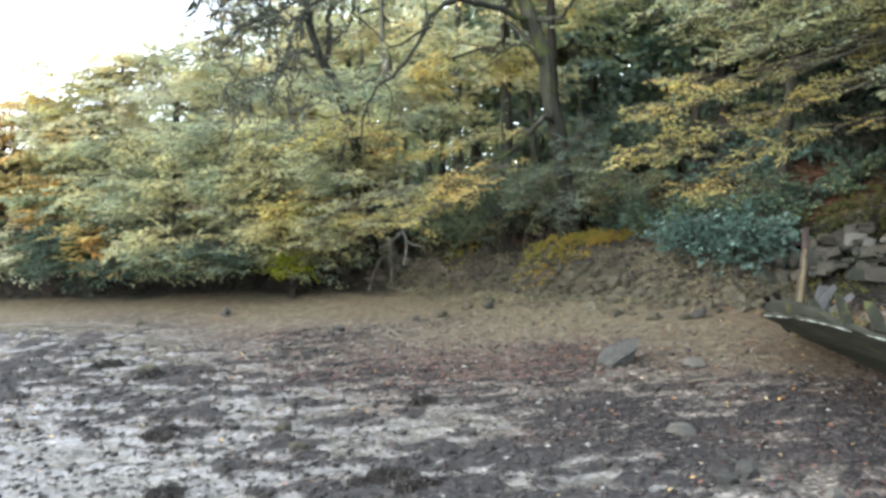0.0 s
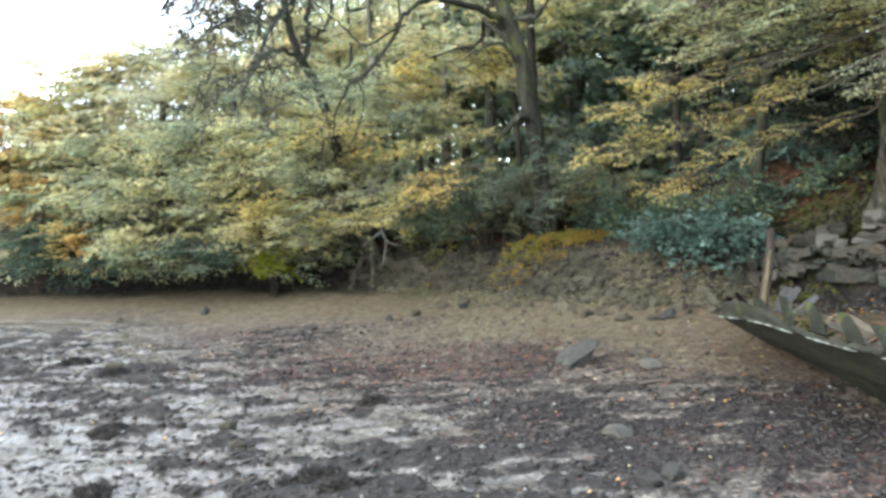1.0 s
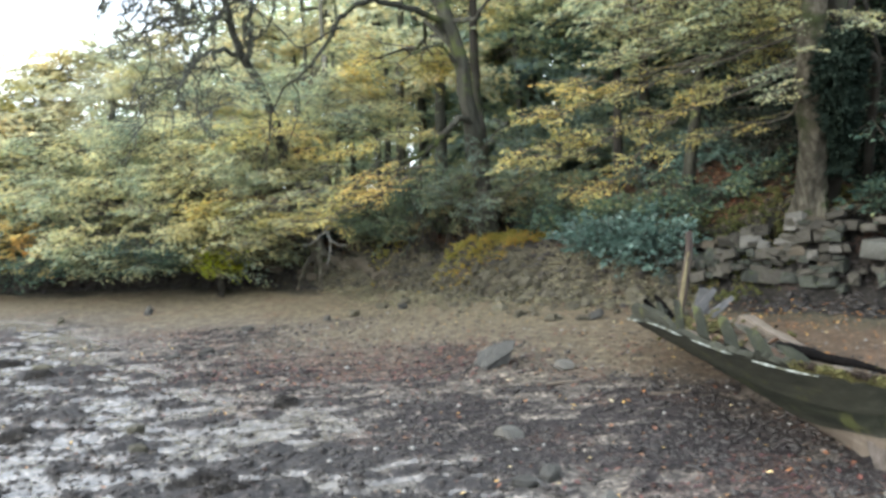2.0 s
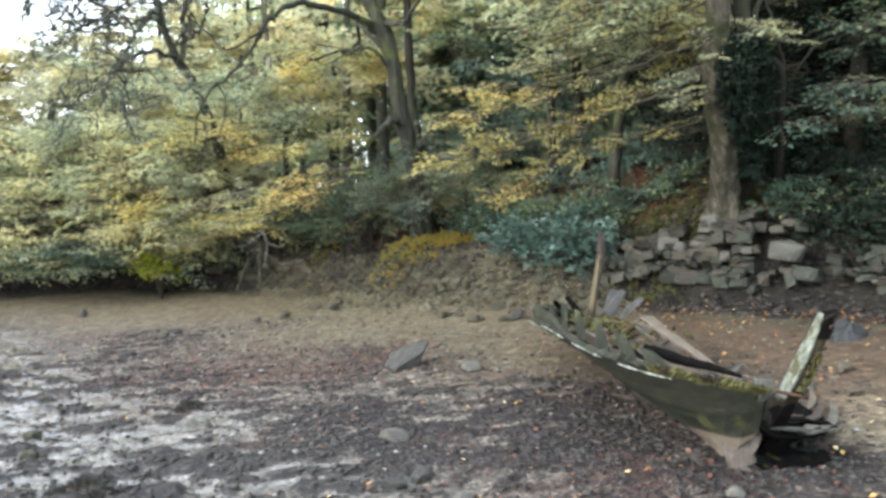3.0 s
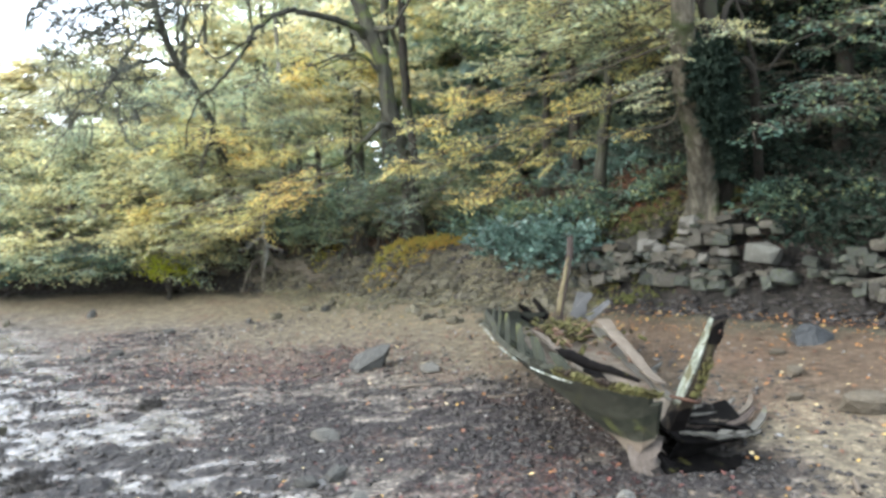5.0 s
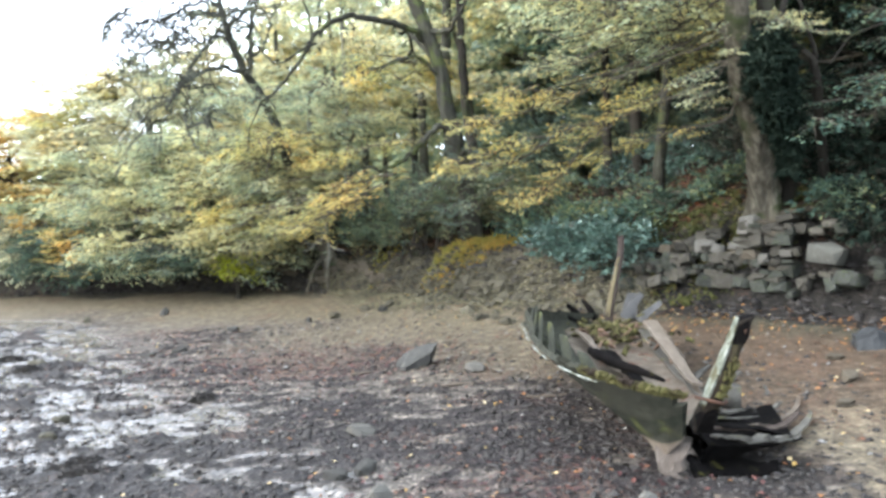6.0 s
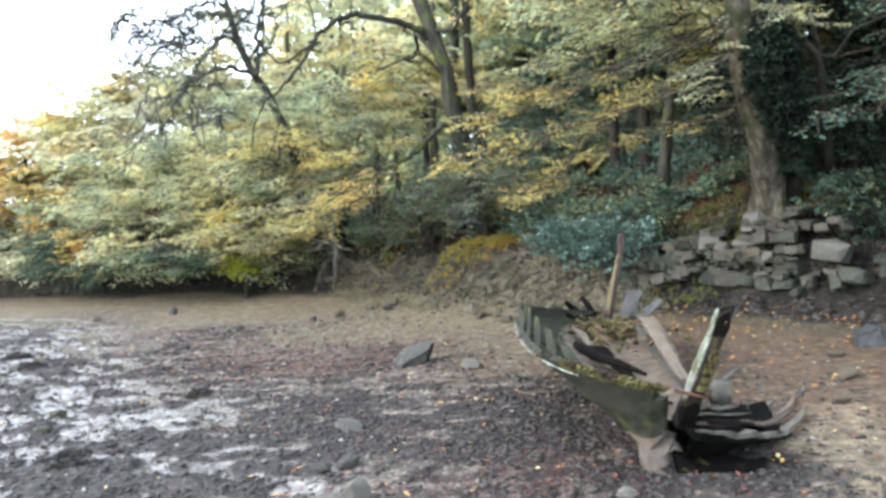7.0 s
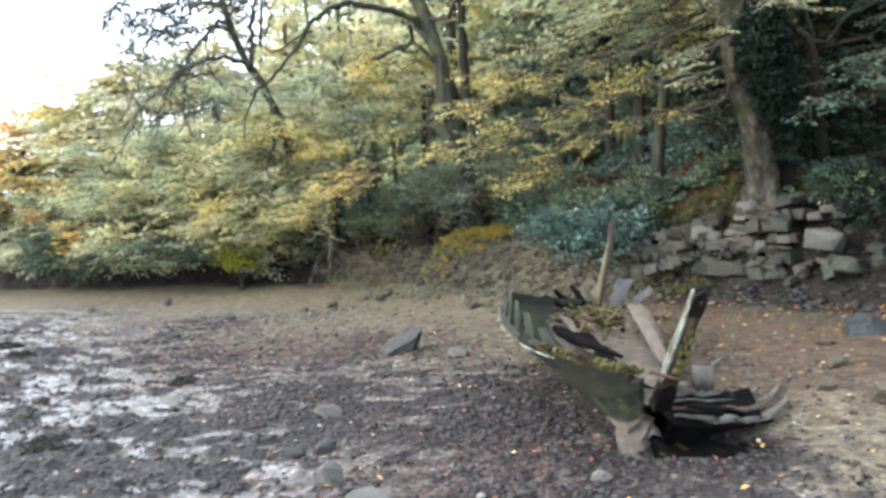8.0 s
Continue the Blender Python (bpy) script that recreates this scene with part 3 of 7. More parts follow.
c = mix(n, l, 1.0, c, (1.04, 1.01, 0.95), "MULTIPLY")
wet_c = mix(n, l, sums(n, l, "MULTIPLY", s1.outputs[1], 0.3), c, (0.07, 0.07, 0.068))
l.new(wet_c, b.inputs["Base Color"])
film = film_mask
rg = n.new("ShaderNodeMapRange")
rg.inputs[3].default_value, rg.inputs[4].default_value = 0.72, 0.2
l.new(film, rg.inputs[0])
l.new(rg.outputs[0], b.inputs["Roughness"])
gl = n.new("ShaderNodeMapRange")
gl.inputs[3].default_value, gl.inputs[4].default_value = 0.16, 0.5
l.new(film, gl.inputs[0])
l.new(gl.outputs[0], b.inputs["Specular IOR Level"])
hh = sums(n, l, "MULTIPLY", sums(n, l, "ADD", sums(n, l, "ADD", f_fine, sums(n, l, "MULTIPLY", ca1, 0.5)), sums(n, l, "MULTIPLY", f_mid, 1.5)), sums(n, l, "SUBTRACT", 1.0, sums(n, l, "MULTIPLY", film, 0.9)))
bump(n, l, b, hh, 0.9, 0.035)
ground = new("ground", acc.mesh("ground", g_mat))
for name, chans in (("cover", (weed_, wet_, beach_)), ("cover_more", (red_ * (1 - 0.7 * beach_), sand_, ramp(-0.15, 0.15, d_))), ("bank_face", (face_, peat_shade_, umber_))):
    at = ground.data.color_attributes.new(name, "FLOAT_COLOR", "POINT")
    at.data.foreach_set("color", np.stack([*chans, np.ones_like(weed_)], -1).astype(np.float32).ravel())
tagged(ground, "brown tidal mud shore with dark weed below a wooded bank", "ground", kind="structure")


def gz(x, y):
    return float(ground_z(np.array([x]), np.array([y]))[0])


# ---- leaves and branches ----
def spray_template(seed, leaves=56, leaf=0.078, flat=0.35, length=1.0):
    """A leafy twig along +x, one unit long: leaf vertices (n, 4, 3) and twig lines."""
    r = np.random.RandomState(seed)
    lines = [np.array([(0, 0, 0), (0.5, 0.03 * r.randn(), 0.02), (1.0, 0.06 * r.randn(), -0.06)]) * length]
    for k in range(7):
        t = 0.15 + 0.8 * k / 7
        side = 1 if k % 2 else -1
        a = side * radians(r.uniform(32, 62))
        ln = (0.5 * (1 - t) + 0.16) * r.uniform(0.7, 1.25) * length
        o = np.array([t * length, 0, 0])
        lines.append(np.array([o, o + ln * 0.5 * np.array([math.cos(a), math.sin(a), 0.05]), o + ln * np.array([math.cos(a), math.sin(a), -0.05 + 0.06 * r.randn()])]))
    out = []
    for k in range(leaves):
        ln = lines[0] if r.rand() < 0.25 else lines[1 + r.randint(len(lines) - 1)]
        t = r.uniform(0.12, 1.0)
        i = 0 if t < 0.5 else 1
        base = ln[i] + (ln[i + 1] - ln[i]) * (t * 2 - i)
        way = ln[-1] - ln[0]
        a = math.atan2(way[1], way[0]) + r.choice((-1, 1)) * radians(r.uniform(20, 75))
        s = leaf * r.uniform(0.7, 1.3)
        tip = np.array([math.cos(a), math.sin(a), r.uniform(-0.55, 0.2)])
        tip /= np.linalg.norm(tip)
        side = np.cross(np.array([flat * r.randn(), flat * r.randn(), 1.0]), tip)
        side /= np.linalg.norm(side)
        up = np.cross(tip, side)
        out.append([base, base + s * (0.45 * tip + 0.3 * side + 0.08 * up), base + s * tip, base + s * (0.45 * tip - 0.3 * side + 0.08 * up)])
    return np.array(out), lines


SPRAYS = [spray_template(40 + k) for k in range(6)]
DENSE = [spray_template(60 + k, 64, 0.105, 0.6) for k in range(5)]
COARSE = [spray_template(90 + k, 42, 0.17, 0.6) for k in range(4)]
BUSHY = [spray_template(100 + k, 80, 0.085, 1.1) for k in range(5)]


def frames_for(points, headings, pitches, rolls, scales):
    """Turn matrices (n, 3, 3) for twigs: heading, pitch, roll in radians, times the scale."""
    ch, sh, cp, sp, cr, sr = np.cos(headings), np.sin(headings), np.cos(pitches), np.sin(pitches), np.cos(rolls), np.sin(rolls)
    ax = np.stack([ch * cp, sh * cp, sp], -1)
    ay = np.stack([-sh, ch, np.zeros_like(ch)], -1)
    az = np.cross(ax, ay)
    by = ay * cr[:, None] + az * sr[:, None]
    bz = -ay * sr[:, None] + az * cr[:, None]
    return np.stack([ax, by, bz], -1) * scales[:, None, None]


def put_sprays(leaf_acc, twig_acc, templates, pts, mats, rng, leaf_scale=None):
    pick = rng.randint(len(templates), size=len(pts))
    for k, (lv, lines) in enumerate(templates):
        sel = np.where(pick == k)[0]
        if not len(sel):
            continue
        v = np.einsum("nij,lvj->nlvi", mats[sel], lv) + pts[sel][:, None, None]
        m = v.shape[0] * v.shape[1]
        i = np.arange(m)[:, None] * 4
        leaf_acc.add(v.reshape(-1, 3), np.concatenate([i + np.array([[0, 1, 2]]), i + np.array([[0, 2, 3]])]))
        if twig_acc is not None:
            for ln_i, ln in enumerate(lines[:4]):
                w = np.einsum("nij,pj->npi", mats[sel], ln) + pts[sel][:, None]
                rad = (0.007 if ln_i == 0 else 0.004)
                off = np.array([[0, 0, 1], [0.87, 0, -0.5], [-0.87, 0, -0.5]]) * rad
                tv = w[:, :, None] + off[None, None] * np.array([1.0, 0.75, 0.35])[None, :, None, None]
                c_ = len(sel)
                tv = tv.reshape(-1, 3)
                base = np.arange(c_)[:, None, None] * 9 + np.array([0, 3])[None, :, None]
                j = np.arange(3)
                q_ = np.stack([base + j, base + (j + 1) % 3, base + 3 + (j + 1) % 3, base + 3 + j], -1).reshape(-1, 4)
                twig_acc.add(tv, q_)


def crooked(a, b, rng, bend=0.12, n=7, sag=0.0):
    """A crooked line from a to b."""
    a, b = np.asarray(a, float), np.asarray(b, float)
    ln = np.linalg.norm(b - a)
    t = np.linspace(0, 1, n)[:, None]
    p = a + (b - a) * t
    k = rng.randn(n, 3) * bend * ln / math.sqrt(n)
    k[0] = k[-1] = 0
    k[:, 2] += (np.sin(np.pi * t[:, 0]) * sag * ln)
    return p + k


def furrowed(line, radii, seed, sides=34, rings=90):
    """A thick old trunk with long bark ridges, hollows and spreading roots."""
    rng = np.random.RandomState(seed)
    c_ = curve_through(line, rings)
    v, f = tube(c_, radii, sides)
    v = v.reshape(rings, sides, 3)
    t, a = np.meshgrid(np.linspace(0, 1, rings), np.arange(sides) / sides, indexing="ij")
    ridge = vnoise(a * 13 + 1.5 * vnoise(t * 9, a * 4, 1), t * 7, 2) - 0.5
    lump = fbm(a * 4 + seed, t * 9, 3, 1) - 0.5
    root = np.clip(1 - t / 0.14, 0, 1) ** 1.6 * (0.25 + 0.55 * np.cos(a * 2 * np.pi * 3 + seed))
    k = 1 + 0.30 * ridge + 0.34 * lump + 0.8 * root + 0.045 * rng.randn(rings, sides)
    v = c_[:, None] + (v - c_[:, None]) * k[..., None]
    return v.reshape(-1, 3), f


def tree(name, base, trunk_pts, radii, blobs, mat_bark, label, category="tree", seed=1, templates=SPRAYS, group="", layers=0.34, twig_mat=None, limb_r=0.045, extra=None, old=False):
    """A tree: trunk line, then leaf masses (centre, half sizes, twigs, leaf material), each on a limb of its own."""
    rng = np.random.RandomState(seed)
    bx, by = base
    root = thing(name, (bx, by, gz(bx, by) - 0.05), label, category, group)
    wood = Acc()
    line = curve_through([(bx, by, gz(bx, by) - 0.15), *trunk_pts], 26)
    line[3:-1] += rng.randn(len(line) - 4, 3) * radii[0] * 0.10
    if old:
        wood.add(*furrowed([(bx, by, gz(bx, by) - 0.15), *trunk_pts], [radii[0] * 1.15, *radii], seed))
    else:
        wood.add(*tube(line, [radii[0] * 1.6, radii[0] * 1.08, *radii], 11, 0.16, rng))
    if extra:
        for pts, rr in extra:
            c_ = curve_through(pts, 5 * len(pts))
            c_[1:-1] += rng.randn(len(c_) - 2, 3) * rr[0] * 0.25
            part("limb", Acc().add(*tube(c_, rr, 8, 0.15, rng)), mat_bark, root)
    crowns = {}
    twigs = Acc()
    for centre, half, count, leaf_mat in blobs:
        centre, half = np.array(centre, float), np.array(half, float)
        if centre[0] < 2.4:
            count = int(count * np.interp(centre[2], [2.6, 3.8, 5.0], [1.0, 0.78, 0.62]))
        k = min(int(len(line) * rng.uniform(0.35, 0.95)), len(line) - 1)
        near = [i for i in range(4, len(line)) if line[i][2] < centre[2] + 0.6]
        if near:
            k = min(near, key=lambda i: np.linalg.norm(line[i] - centre) + 0.5 * rng.rand())
        limb = crooked(line[k], centre + np.array([0, 0, -0.1]), rng, 0.14, 8, 0.08)
        part("limb", Acc().add(*tube(limb, [limb_r * 0.9, limb_r * 0.6, limb_r * 0.3], 6, 0.2, rng)), mat_bark, root)
        knots = max(4, count // 9)
        u = rng.randn(knots, 3)
        u /= np.linalg.norm(u, axis=1)[:, None]
        mid = centre + u * half * 1.1 * (rng.rand(knots, 1) ** 0.4)
        pts = mid[rng.randint(knots, size=count)] + rng.randn(count, 3) * np.array([0.24, 0.24, 0.07])
        if layers:
            lay = np.round((pts[:, 2] - 0.12 * (pts[:, 0] - centre[0])) / layers) * layers + 0.12 * (pts[:, 0] - centre[0])
            pts[:, 2] = 0.55 * pts[:, 2] + 0.45 * lay + 0.03 * rng.randn(count)
        low = ground_z(pts[:, 0], pts[:, 1], False) + 0.15
        pts[:, 2] = np.maximum(pts[:, 2], low)
        out = np.arctan2(pts[:, 1] - centre[1] - 0.3 * half[1] + 0.02, pts[:, 0] - centre[0]) + rng.randn(count) * 0.9
        mats = frames_for(pts, out, -0.16 + 0.24 * rng.randn(count), 0.25 * rng.randn(count), rng.uniform(0.4, 0.85, count))
        if leaf_mat not in crowns:
            crowns[leaf_mat] = Acc()
        put_sprays(crowns[leaf_mat], twigs, templates, pts - 0.25 * mats[:, :, 0], mats, rng)
        for i in range(0, count, 7):
            s = crooked(limb[rng.randint(3, 8)], pts[i], rng, 0.15, 5, 0.03)
            twigs.add(*tube(s, [limb_r * 0.28, 0.006], 4))
    part("trunk", wood, mat_bark, root)
    if twigs.n:
        part("twigwork", twigs, twig_mat or twig_bark, root, kind="stuff")
    for leaf_mat, a in crowns.items():
        part("crown", a, leaf_mat, root, kind="stuff", smooth=False)
    return root


def bush(name, places, leaf_mat, label, seed, count=60, templates=BUSHY, size=(0.4, 0.75), upright=0.5, stems=6):
    """A shrub: stems from one foot, leafy twigs all round. places: rounded masses (x, y, height above ground, half width, half height)."""
    rng = np.random.RandomState(seed)
    x0, y0 = places[0][0], places[0][1]
    root = thing(name, (x0, y0, gz(x0, y0) - 0.03), label, "bush")
    leaves, twigs = Acc(), Acc()
    for x, y, h, r, hz in places:
        z = gz(x, y) + h
        u = rng.randn(count, 3)
        u /= np.linalg.norm(u, axis=1)[:, None]
        pts = np.array([x, y, z]) + u * np.array([r, r, hz]) * rng.rand(count, 1) ** 0.4
        pts[:, 2] = np.maximum(pts[:, 2], ground_z(pts[:, 0], pts[:, 1], False) + 0.05)
        head = np.arctan2(u[:, 1], u[:, 0]) + 0.7 * rng.randn(count)
        mats = frames_for(pts, head, upright * rng.rand(count) + 0.2 * rng.randn(count), 0.6 * rng.randn(count), rng.uniform(*size, count))
        put_sprays(leaves, twigs, templates, pts - 0.35 * mats[:, :, 0], mats, rng)
        for i in range(stems):
            part("stem", Acc().add(*tube(crooked((x + 0.1 * rng.randn(), y + 0.1 * rng.randn(), gz(x, y) - 0.05), pts[i], rng, 0.12, 6), [0.018, 0.006], 5)), bark_dark, root)
    part("twigwork", twigs, twig_bark, root, kind="stuff")
    part("foliage", leaves, leaf_mat, root, kind="stuff", smooth=False)
    return root


# ---- the wrecked boat ----
boat = thing("wrecked_boat", (3.72, 5.5, gz(3.72, 5.5)), "rotting green-painted wooden boat wreck with missing planks on the mud", "boat wreck")
GUNWALE = curve_through([(3.62, 3.70, 0.615), (3.36, 3.80, 0.65), (3.12, 4.12, 0.665), (2.96, 4.5, 0.68), (2.86, 5.0, 0.69), (2.82, 5.55, 0.685), (2.79, 6.05, 0.645), (2.86, 6.5, 0.585), (3.10, 7.05, 0.50), (3.52, 7.5, 0.45)], 61)
KEEL = np.stack([np.interp(np.linspace(0, 1, 61), [0, 0.03, 0.08, 0.16, 0.26, 1], [3.63, 3.55, 3.55, 3.62, 3.69, 3.72]), np.interp(np.linspace(0, 1, 61), [0, 0.03, 0.08, 1], [3.87, 3.97, 4.15, 7.55]), np.interp(np.linspace(0, 1, 61), [0, 0.03, 0.08, 0.15, 0.3, 1], [0.33, 0.21, 0.11, 0.07, 0.06, 0.22])], -1)


def port(s, v):
    """A place on the standing side of the hull: s from stem to stern, v from keel to gunwale."""
    i = s * 60
    g = np.stack([np.interp(i, np.arange(61), GUNWALE[:, k]) for k in range(3)], -1)
    k = np.stack([np.interp(i, np.arange(61), KEEL[:, k]) for k in range(3)], -1)
    full = np.clip(s * 5, 0, 1)
    hx, hz = 1.05 - 0.22 * full, 0.95 + 0.25 * full
    return np.stack([k[..., 0] + (g[..., 0] - k[..., 0]) * v ** hx, k[..., 1] + (g[..., 1] - k[..., 1]) * v, k[..., 2] + (g[..., 2] - k[..., 2]) * v ** hz], -1)


def strake(shape, s0, s1, v0, v1, thick=0.02, n=26, ragged=0.0, seed=0, inward=(0.45, 0, 0.6), lift=0.0):
    rng = np.random.RandomState(seed)
    s = np.linspace(s0, s1, n)
    rag = ragged * (rng.rand(n) - 0.3)
    v0, v1 = np.ones(n) * (v0(s) if callable(v0) else v0), np.ones(n) * (v1(s) if callable(v1) else v1)
    rows = [shape(s, np.clip(v, 0.001, None)) for v in (v0, v0 + 0.5 * (v1 - v0))] + [shape(s, v1 - rag)]
    o = np.stack(rows)
    i = o + np.array(inward) / np.linalg.norm(inward) * thick
    o = o + np.array([-0.35, 0, -0.2]) * lift
    v = np.concatenate([o.reshape(-1, 3), i.reshape(-1, 3)])
    m = 3 * n
    f = []
    for r in range(2):
        for k in range(n - 1):
            a = r * n + k
            f.append([a, a + 1, a + n + 1, a + n])
            f.append([m + a, m + a + n, m + a + n + 1, m + a + 1])
    for k in range(n - 1):
        f.append([k, m + k, m + k + 1, k + 1])
        t = 2 * n + k
        f.append([t, t + 1, m + t + 1, m + t])
    for k in (0, n - 1):
        for r in range(2):
            a = r * n + k
            f.append([a, a + n, m + a + n, m + a])
    return Acc().add(v, f)


def bare_edge(s):
    """Where the bare bottom plank gives way to painted planks."""
    return np.interp(s, [0, 0.03, 0.08, 0.15, 0.25, 0.4, 1], [0.02, 0.20, 0.35, 0.36, 0.26, 0.15, 0.15])


part("garboard", strake(port, 0.0, 0.98, 0.0, lambda s: bare_edge(s) + 0.04, 0.022, 40, 0.02, 1), wood_bare, boat, "bare pale worn bottom plank", smooth=False)
part("strake", strake(port, 0.0, 1.0, bare_edge, 0.44, 0.02, 40, 0.01, 2, lift=0.010), wood_green, boat, "dark green weathered hull plank", smooth=False)
part("strake", strake(port, 0.0, 1.0, 0.43, 0.64, 0.02, 40, 0.008, 7, lift=0.026), wood_slime, boat, "dark slimy hull plank", smooth=False)
part("strake", strake(port, 0.0, 1.0, 0.63, 0.82, 0.02, 40, 0.008, 3, lift=0.040), wood_green, boat, "dark green weathered hull plank", smooth=False)
part("strake", strake(port, 0.02, 0.62, 0.81, 0.99, 0.02, 34, 0.04, 4, lift=0.054), wood_green, boat, "dark green weathered hull plank", smooth=False)
part("strake", strake(port, 0.55, 0.93, 0.81, 0.99, 0.02, 24, 0.05, 5, lift=0.054), wood_green, boat, "dark grey-green plank end with broken top", smooth=False)
for k, (s0, s1) in enumerate(((0.17, 0.285), (0.33, 0.43), (0.46, 0.60), (0.63, 0.78))):
    gl = port(np.linspace(s0, s1, 16), np.full(16, 0.975)) + np.array([-0.044, 0, -0.008])
    part("paint_line", Acc().add(*tube(gl, [0.003, 0.0075, 0.005, 0.0085, 0.003], 5, 0.5, np.random.RandomState(3 + k))), paint_line, boat, "remnant of white painted line")
rag = np.random.RandomState(33)
for k, (s0, s1, m_) in enumerate(((0.0, 0.085, wood_mossy), (0.08, 0.155, wood_mossy), (0.15, 0.22, wood_mossy), (0.215, 0.30, wood_green))):
    part("gunwale", strake(port, s0, s1, 0.965, 1.03, 0.022, 14, 0.05, 14 + k, lift=0.04), m_, boat, "yellow mossy rotten gunwale" if m_ is wood_mossy else "", smooth=False)
crumb = Acc()
for k in range(210):
    c0 = port(np.array([rag.uniform(0.0, 0.22)]), np.array([rag.uniform(0.96, 1.04)]))[0] + np.array([rag.uniform(-0.03, 0.012), 0, rag.uniform(0.0, 0.012)])
    box(crumb, c0, (rag.uniform(0.004, 0.014), rag.uniform(0.004, 0.012), rag.uniform(0.003, 0.008)), Euler((rag.uniform(-1, 1), rag.uniform(-1, 1), rag.uniform(0, 3))).to_matrix())
part("moss_fluff", crumb, wood_mossy, boat, "crumbly yellow moss on the gunwale", kind="stuff")


def risen(s, v):
    """The top plank at the stern, which stands upright over the gunwale."""
    p = port(s, np.minimum(v, 0.97))
    p[..., 2] += np.maximum(v - 0.97, 0) * 0.5
    return p


part("strake", strake(risen, 0.48, 1.0, 0.95, lambda s: np.interp(s, [0.48, 0.56, 0.64, 0.75, 0.9, 1.0], [0.98, 1.12, 1.20, 1.20, 1.12, 1.03]), 0.02, 26, 0.03, 6, lift=0.045), wood_green, boat, "dark green-grey upper plank at the stern", smooth=False)
beam = Acc()
beam.add(*tube(curve_through([(3.54, 3.86, 0.66), (3.44, 3.98, 0.685), (3.34, 4.15, 0.69), (3.25, 4.34, 0.705), (3.20, 4.46, 0.715)], 14), [0.010, 0.024, 0.032, 0.036, 0.022], 7, 0.3, np.random.RandomState(5)))
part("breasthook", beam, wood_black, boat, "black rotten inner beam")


def stave(s, width, high, back, seed):
    """A broad frame end: a flat curved stave that stands over the gunwale and leans to the stern."""
    rng = np.random.RandomState(seed)
    n = 7
    v = np.linspace(0.45, 1.0, n)
    line = port(np.full(n, s), v) + np.array([0.02, 0, 0.012])
    ahead = port(np.array([min(s + 0.03, 1.0)]), np.array([0.95]))[0] - port(np.array([s]), np.array([0.95]))[0]
    ahead /= np.linalg.norm(ahead)
    for k in range(1, 6):
        u = k / 5
        line = np.vstack([line, line[6] + ahead * back * u ** 1.2 + np.array([0.035 * u, 0, high * u])])
    w = np.interp(np.linspace(0, 1, len(line)), [0, 0.5, 0.85, 1], [0.8, 1.0, 0.95, 0.66]) * width * (1 + 0.04 * rng.randn(len(line)))
    a, b2 = line - ahead * w[:, None] * 0.5, line + ahead * w[:, None] * 0.5
    inn = np.array([0.007, 0.002, 0.003])
    m = len(line)
    vv = np.concatenate([a, b2, a + inn, b2 + inn])
    f = []
    for k in range(m - 1):
        f += [[k, k + 1, m + k + 1, m + k], [2 * m + k, 3 * m + k, 3 * m + k + 1, 2 * m + k + 1], [k, 2 * m + k, 2 * m + k + 1, k + 1], [m + k, m + k + 1, 3 * m + k + 1, 3 * m + k]]
    f.append([m - 1, 2 * m - 1, 4 * m - 1, 3 * m - 1])
    return Acc().add(vv, f)


for k, (s, hi) in enumerate(((0.21, 0.07), (0.28, 0.12), (0.35, 0.15), (0.42, 0.165), (0.49, 0.17), (0.56, 0.12))):
    part("rib", stave(s, 0.15, hi, 0.16, 20 + k), wood_slime, boat, smooth=False)
part("ceiling_plank", strake(port, 0.12, 0.95, 0.28, 0.62, 0.016, 30, 0.03, 45, lift=-0.10), wood_green, boat, "dark inner plank", smooth=False)
# keel, forefoot and stem
keel = Acc()
keel.add(*tube(np.stack([np.full(20, 3.74), np.linspace(4.2, 7.6, 20), np.interp(np.linspace(0, 1, 20), [0, 0.2, 1], [0.10, 0.09, 0.24])], -1), [0.05, 0.05], 6, 0.15, np.random.RandomState(6)))
part("keel", keel, wood_bare, boat, "pale worn keel timber")
foot = Acc()
rows_f = [(0.0, 3.565, 3.955, 3.572, 3.945), (0.045, 3.558, 3.96, 3.580, 3.940), (0.075, 3.546, 3.97, 3.600, 3.934), (0.10, 3.535, 3.985, 3.650, 3.918), (0.125, 3.525, 4.00, 3.602, 3.927), (0.155, 3.515, 4.01, 3.655, 3.915), (0.19, 3.51, 4.03, 3.632, 3.92), (0.24, 3.512, 4.06, 3.66, 3.91), (0.30, 3.54, 4.09, 3.68, 3.915)]
rngo = np.random.RandomState(44)
cols = 7
fv = []
for back in (0, 1):
    for z, xl, yl, xr, yr in rows_f:
        for k in range(cols):
            u = k / (cols - 1)
            bulge = 0.018 * math.sin(math.pi * u) * (1 - 2 * back)
            fv.append((xl + (xr - xl) * u + 0.035 * back + 0.003 * rngo.randn(), yl + (yr - yl) * u - bulge + 0.08 * back + 0.003 * rngo.randn(), z + 0.004 * rngo.randn()))
ff = []
nr = len(rows_f)
for i in range(nr - 1):
    for k in range(cols - 1):
        a = i * cols + k
        ff += [[a, a + 1, a + cols + 1, a + cols], [nr * cols + a, nr * cols + a + cols, nr * cols + a + cols + 1, nr * cols + a + 1]]
    for k in (0, cols - 1):
        a = i * cols + k
        ff.append([a, a + cols, nr * cols + a + cols, nr * cols + a])
for k in range(cols - 1):
    ff.append([k, nr * cols + k, nr * cols + k + 1, k + 1])
foot.add(fv, ff)
part("forefoot", foot, wood_foot, boat, "bare splintered forefoot timber", smooth=False)


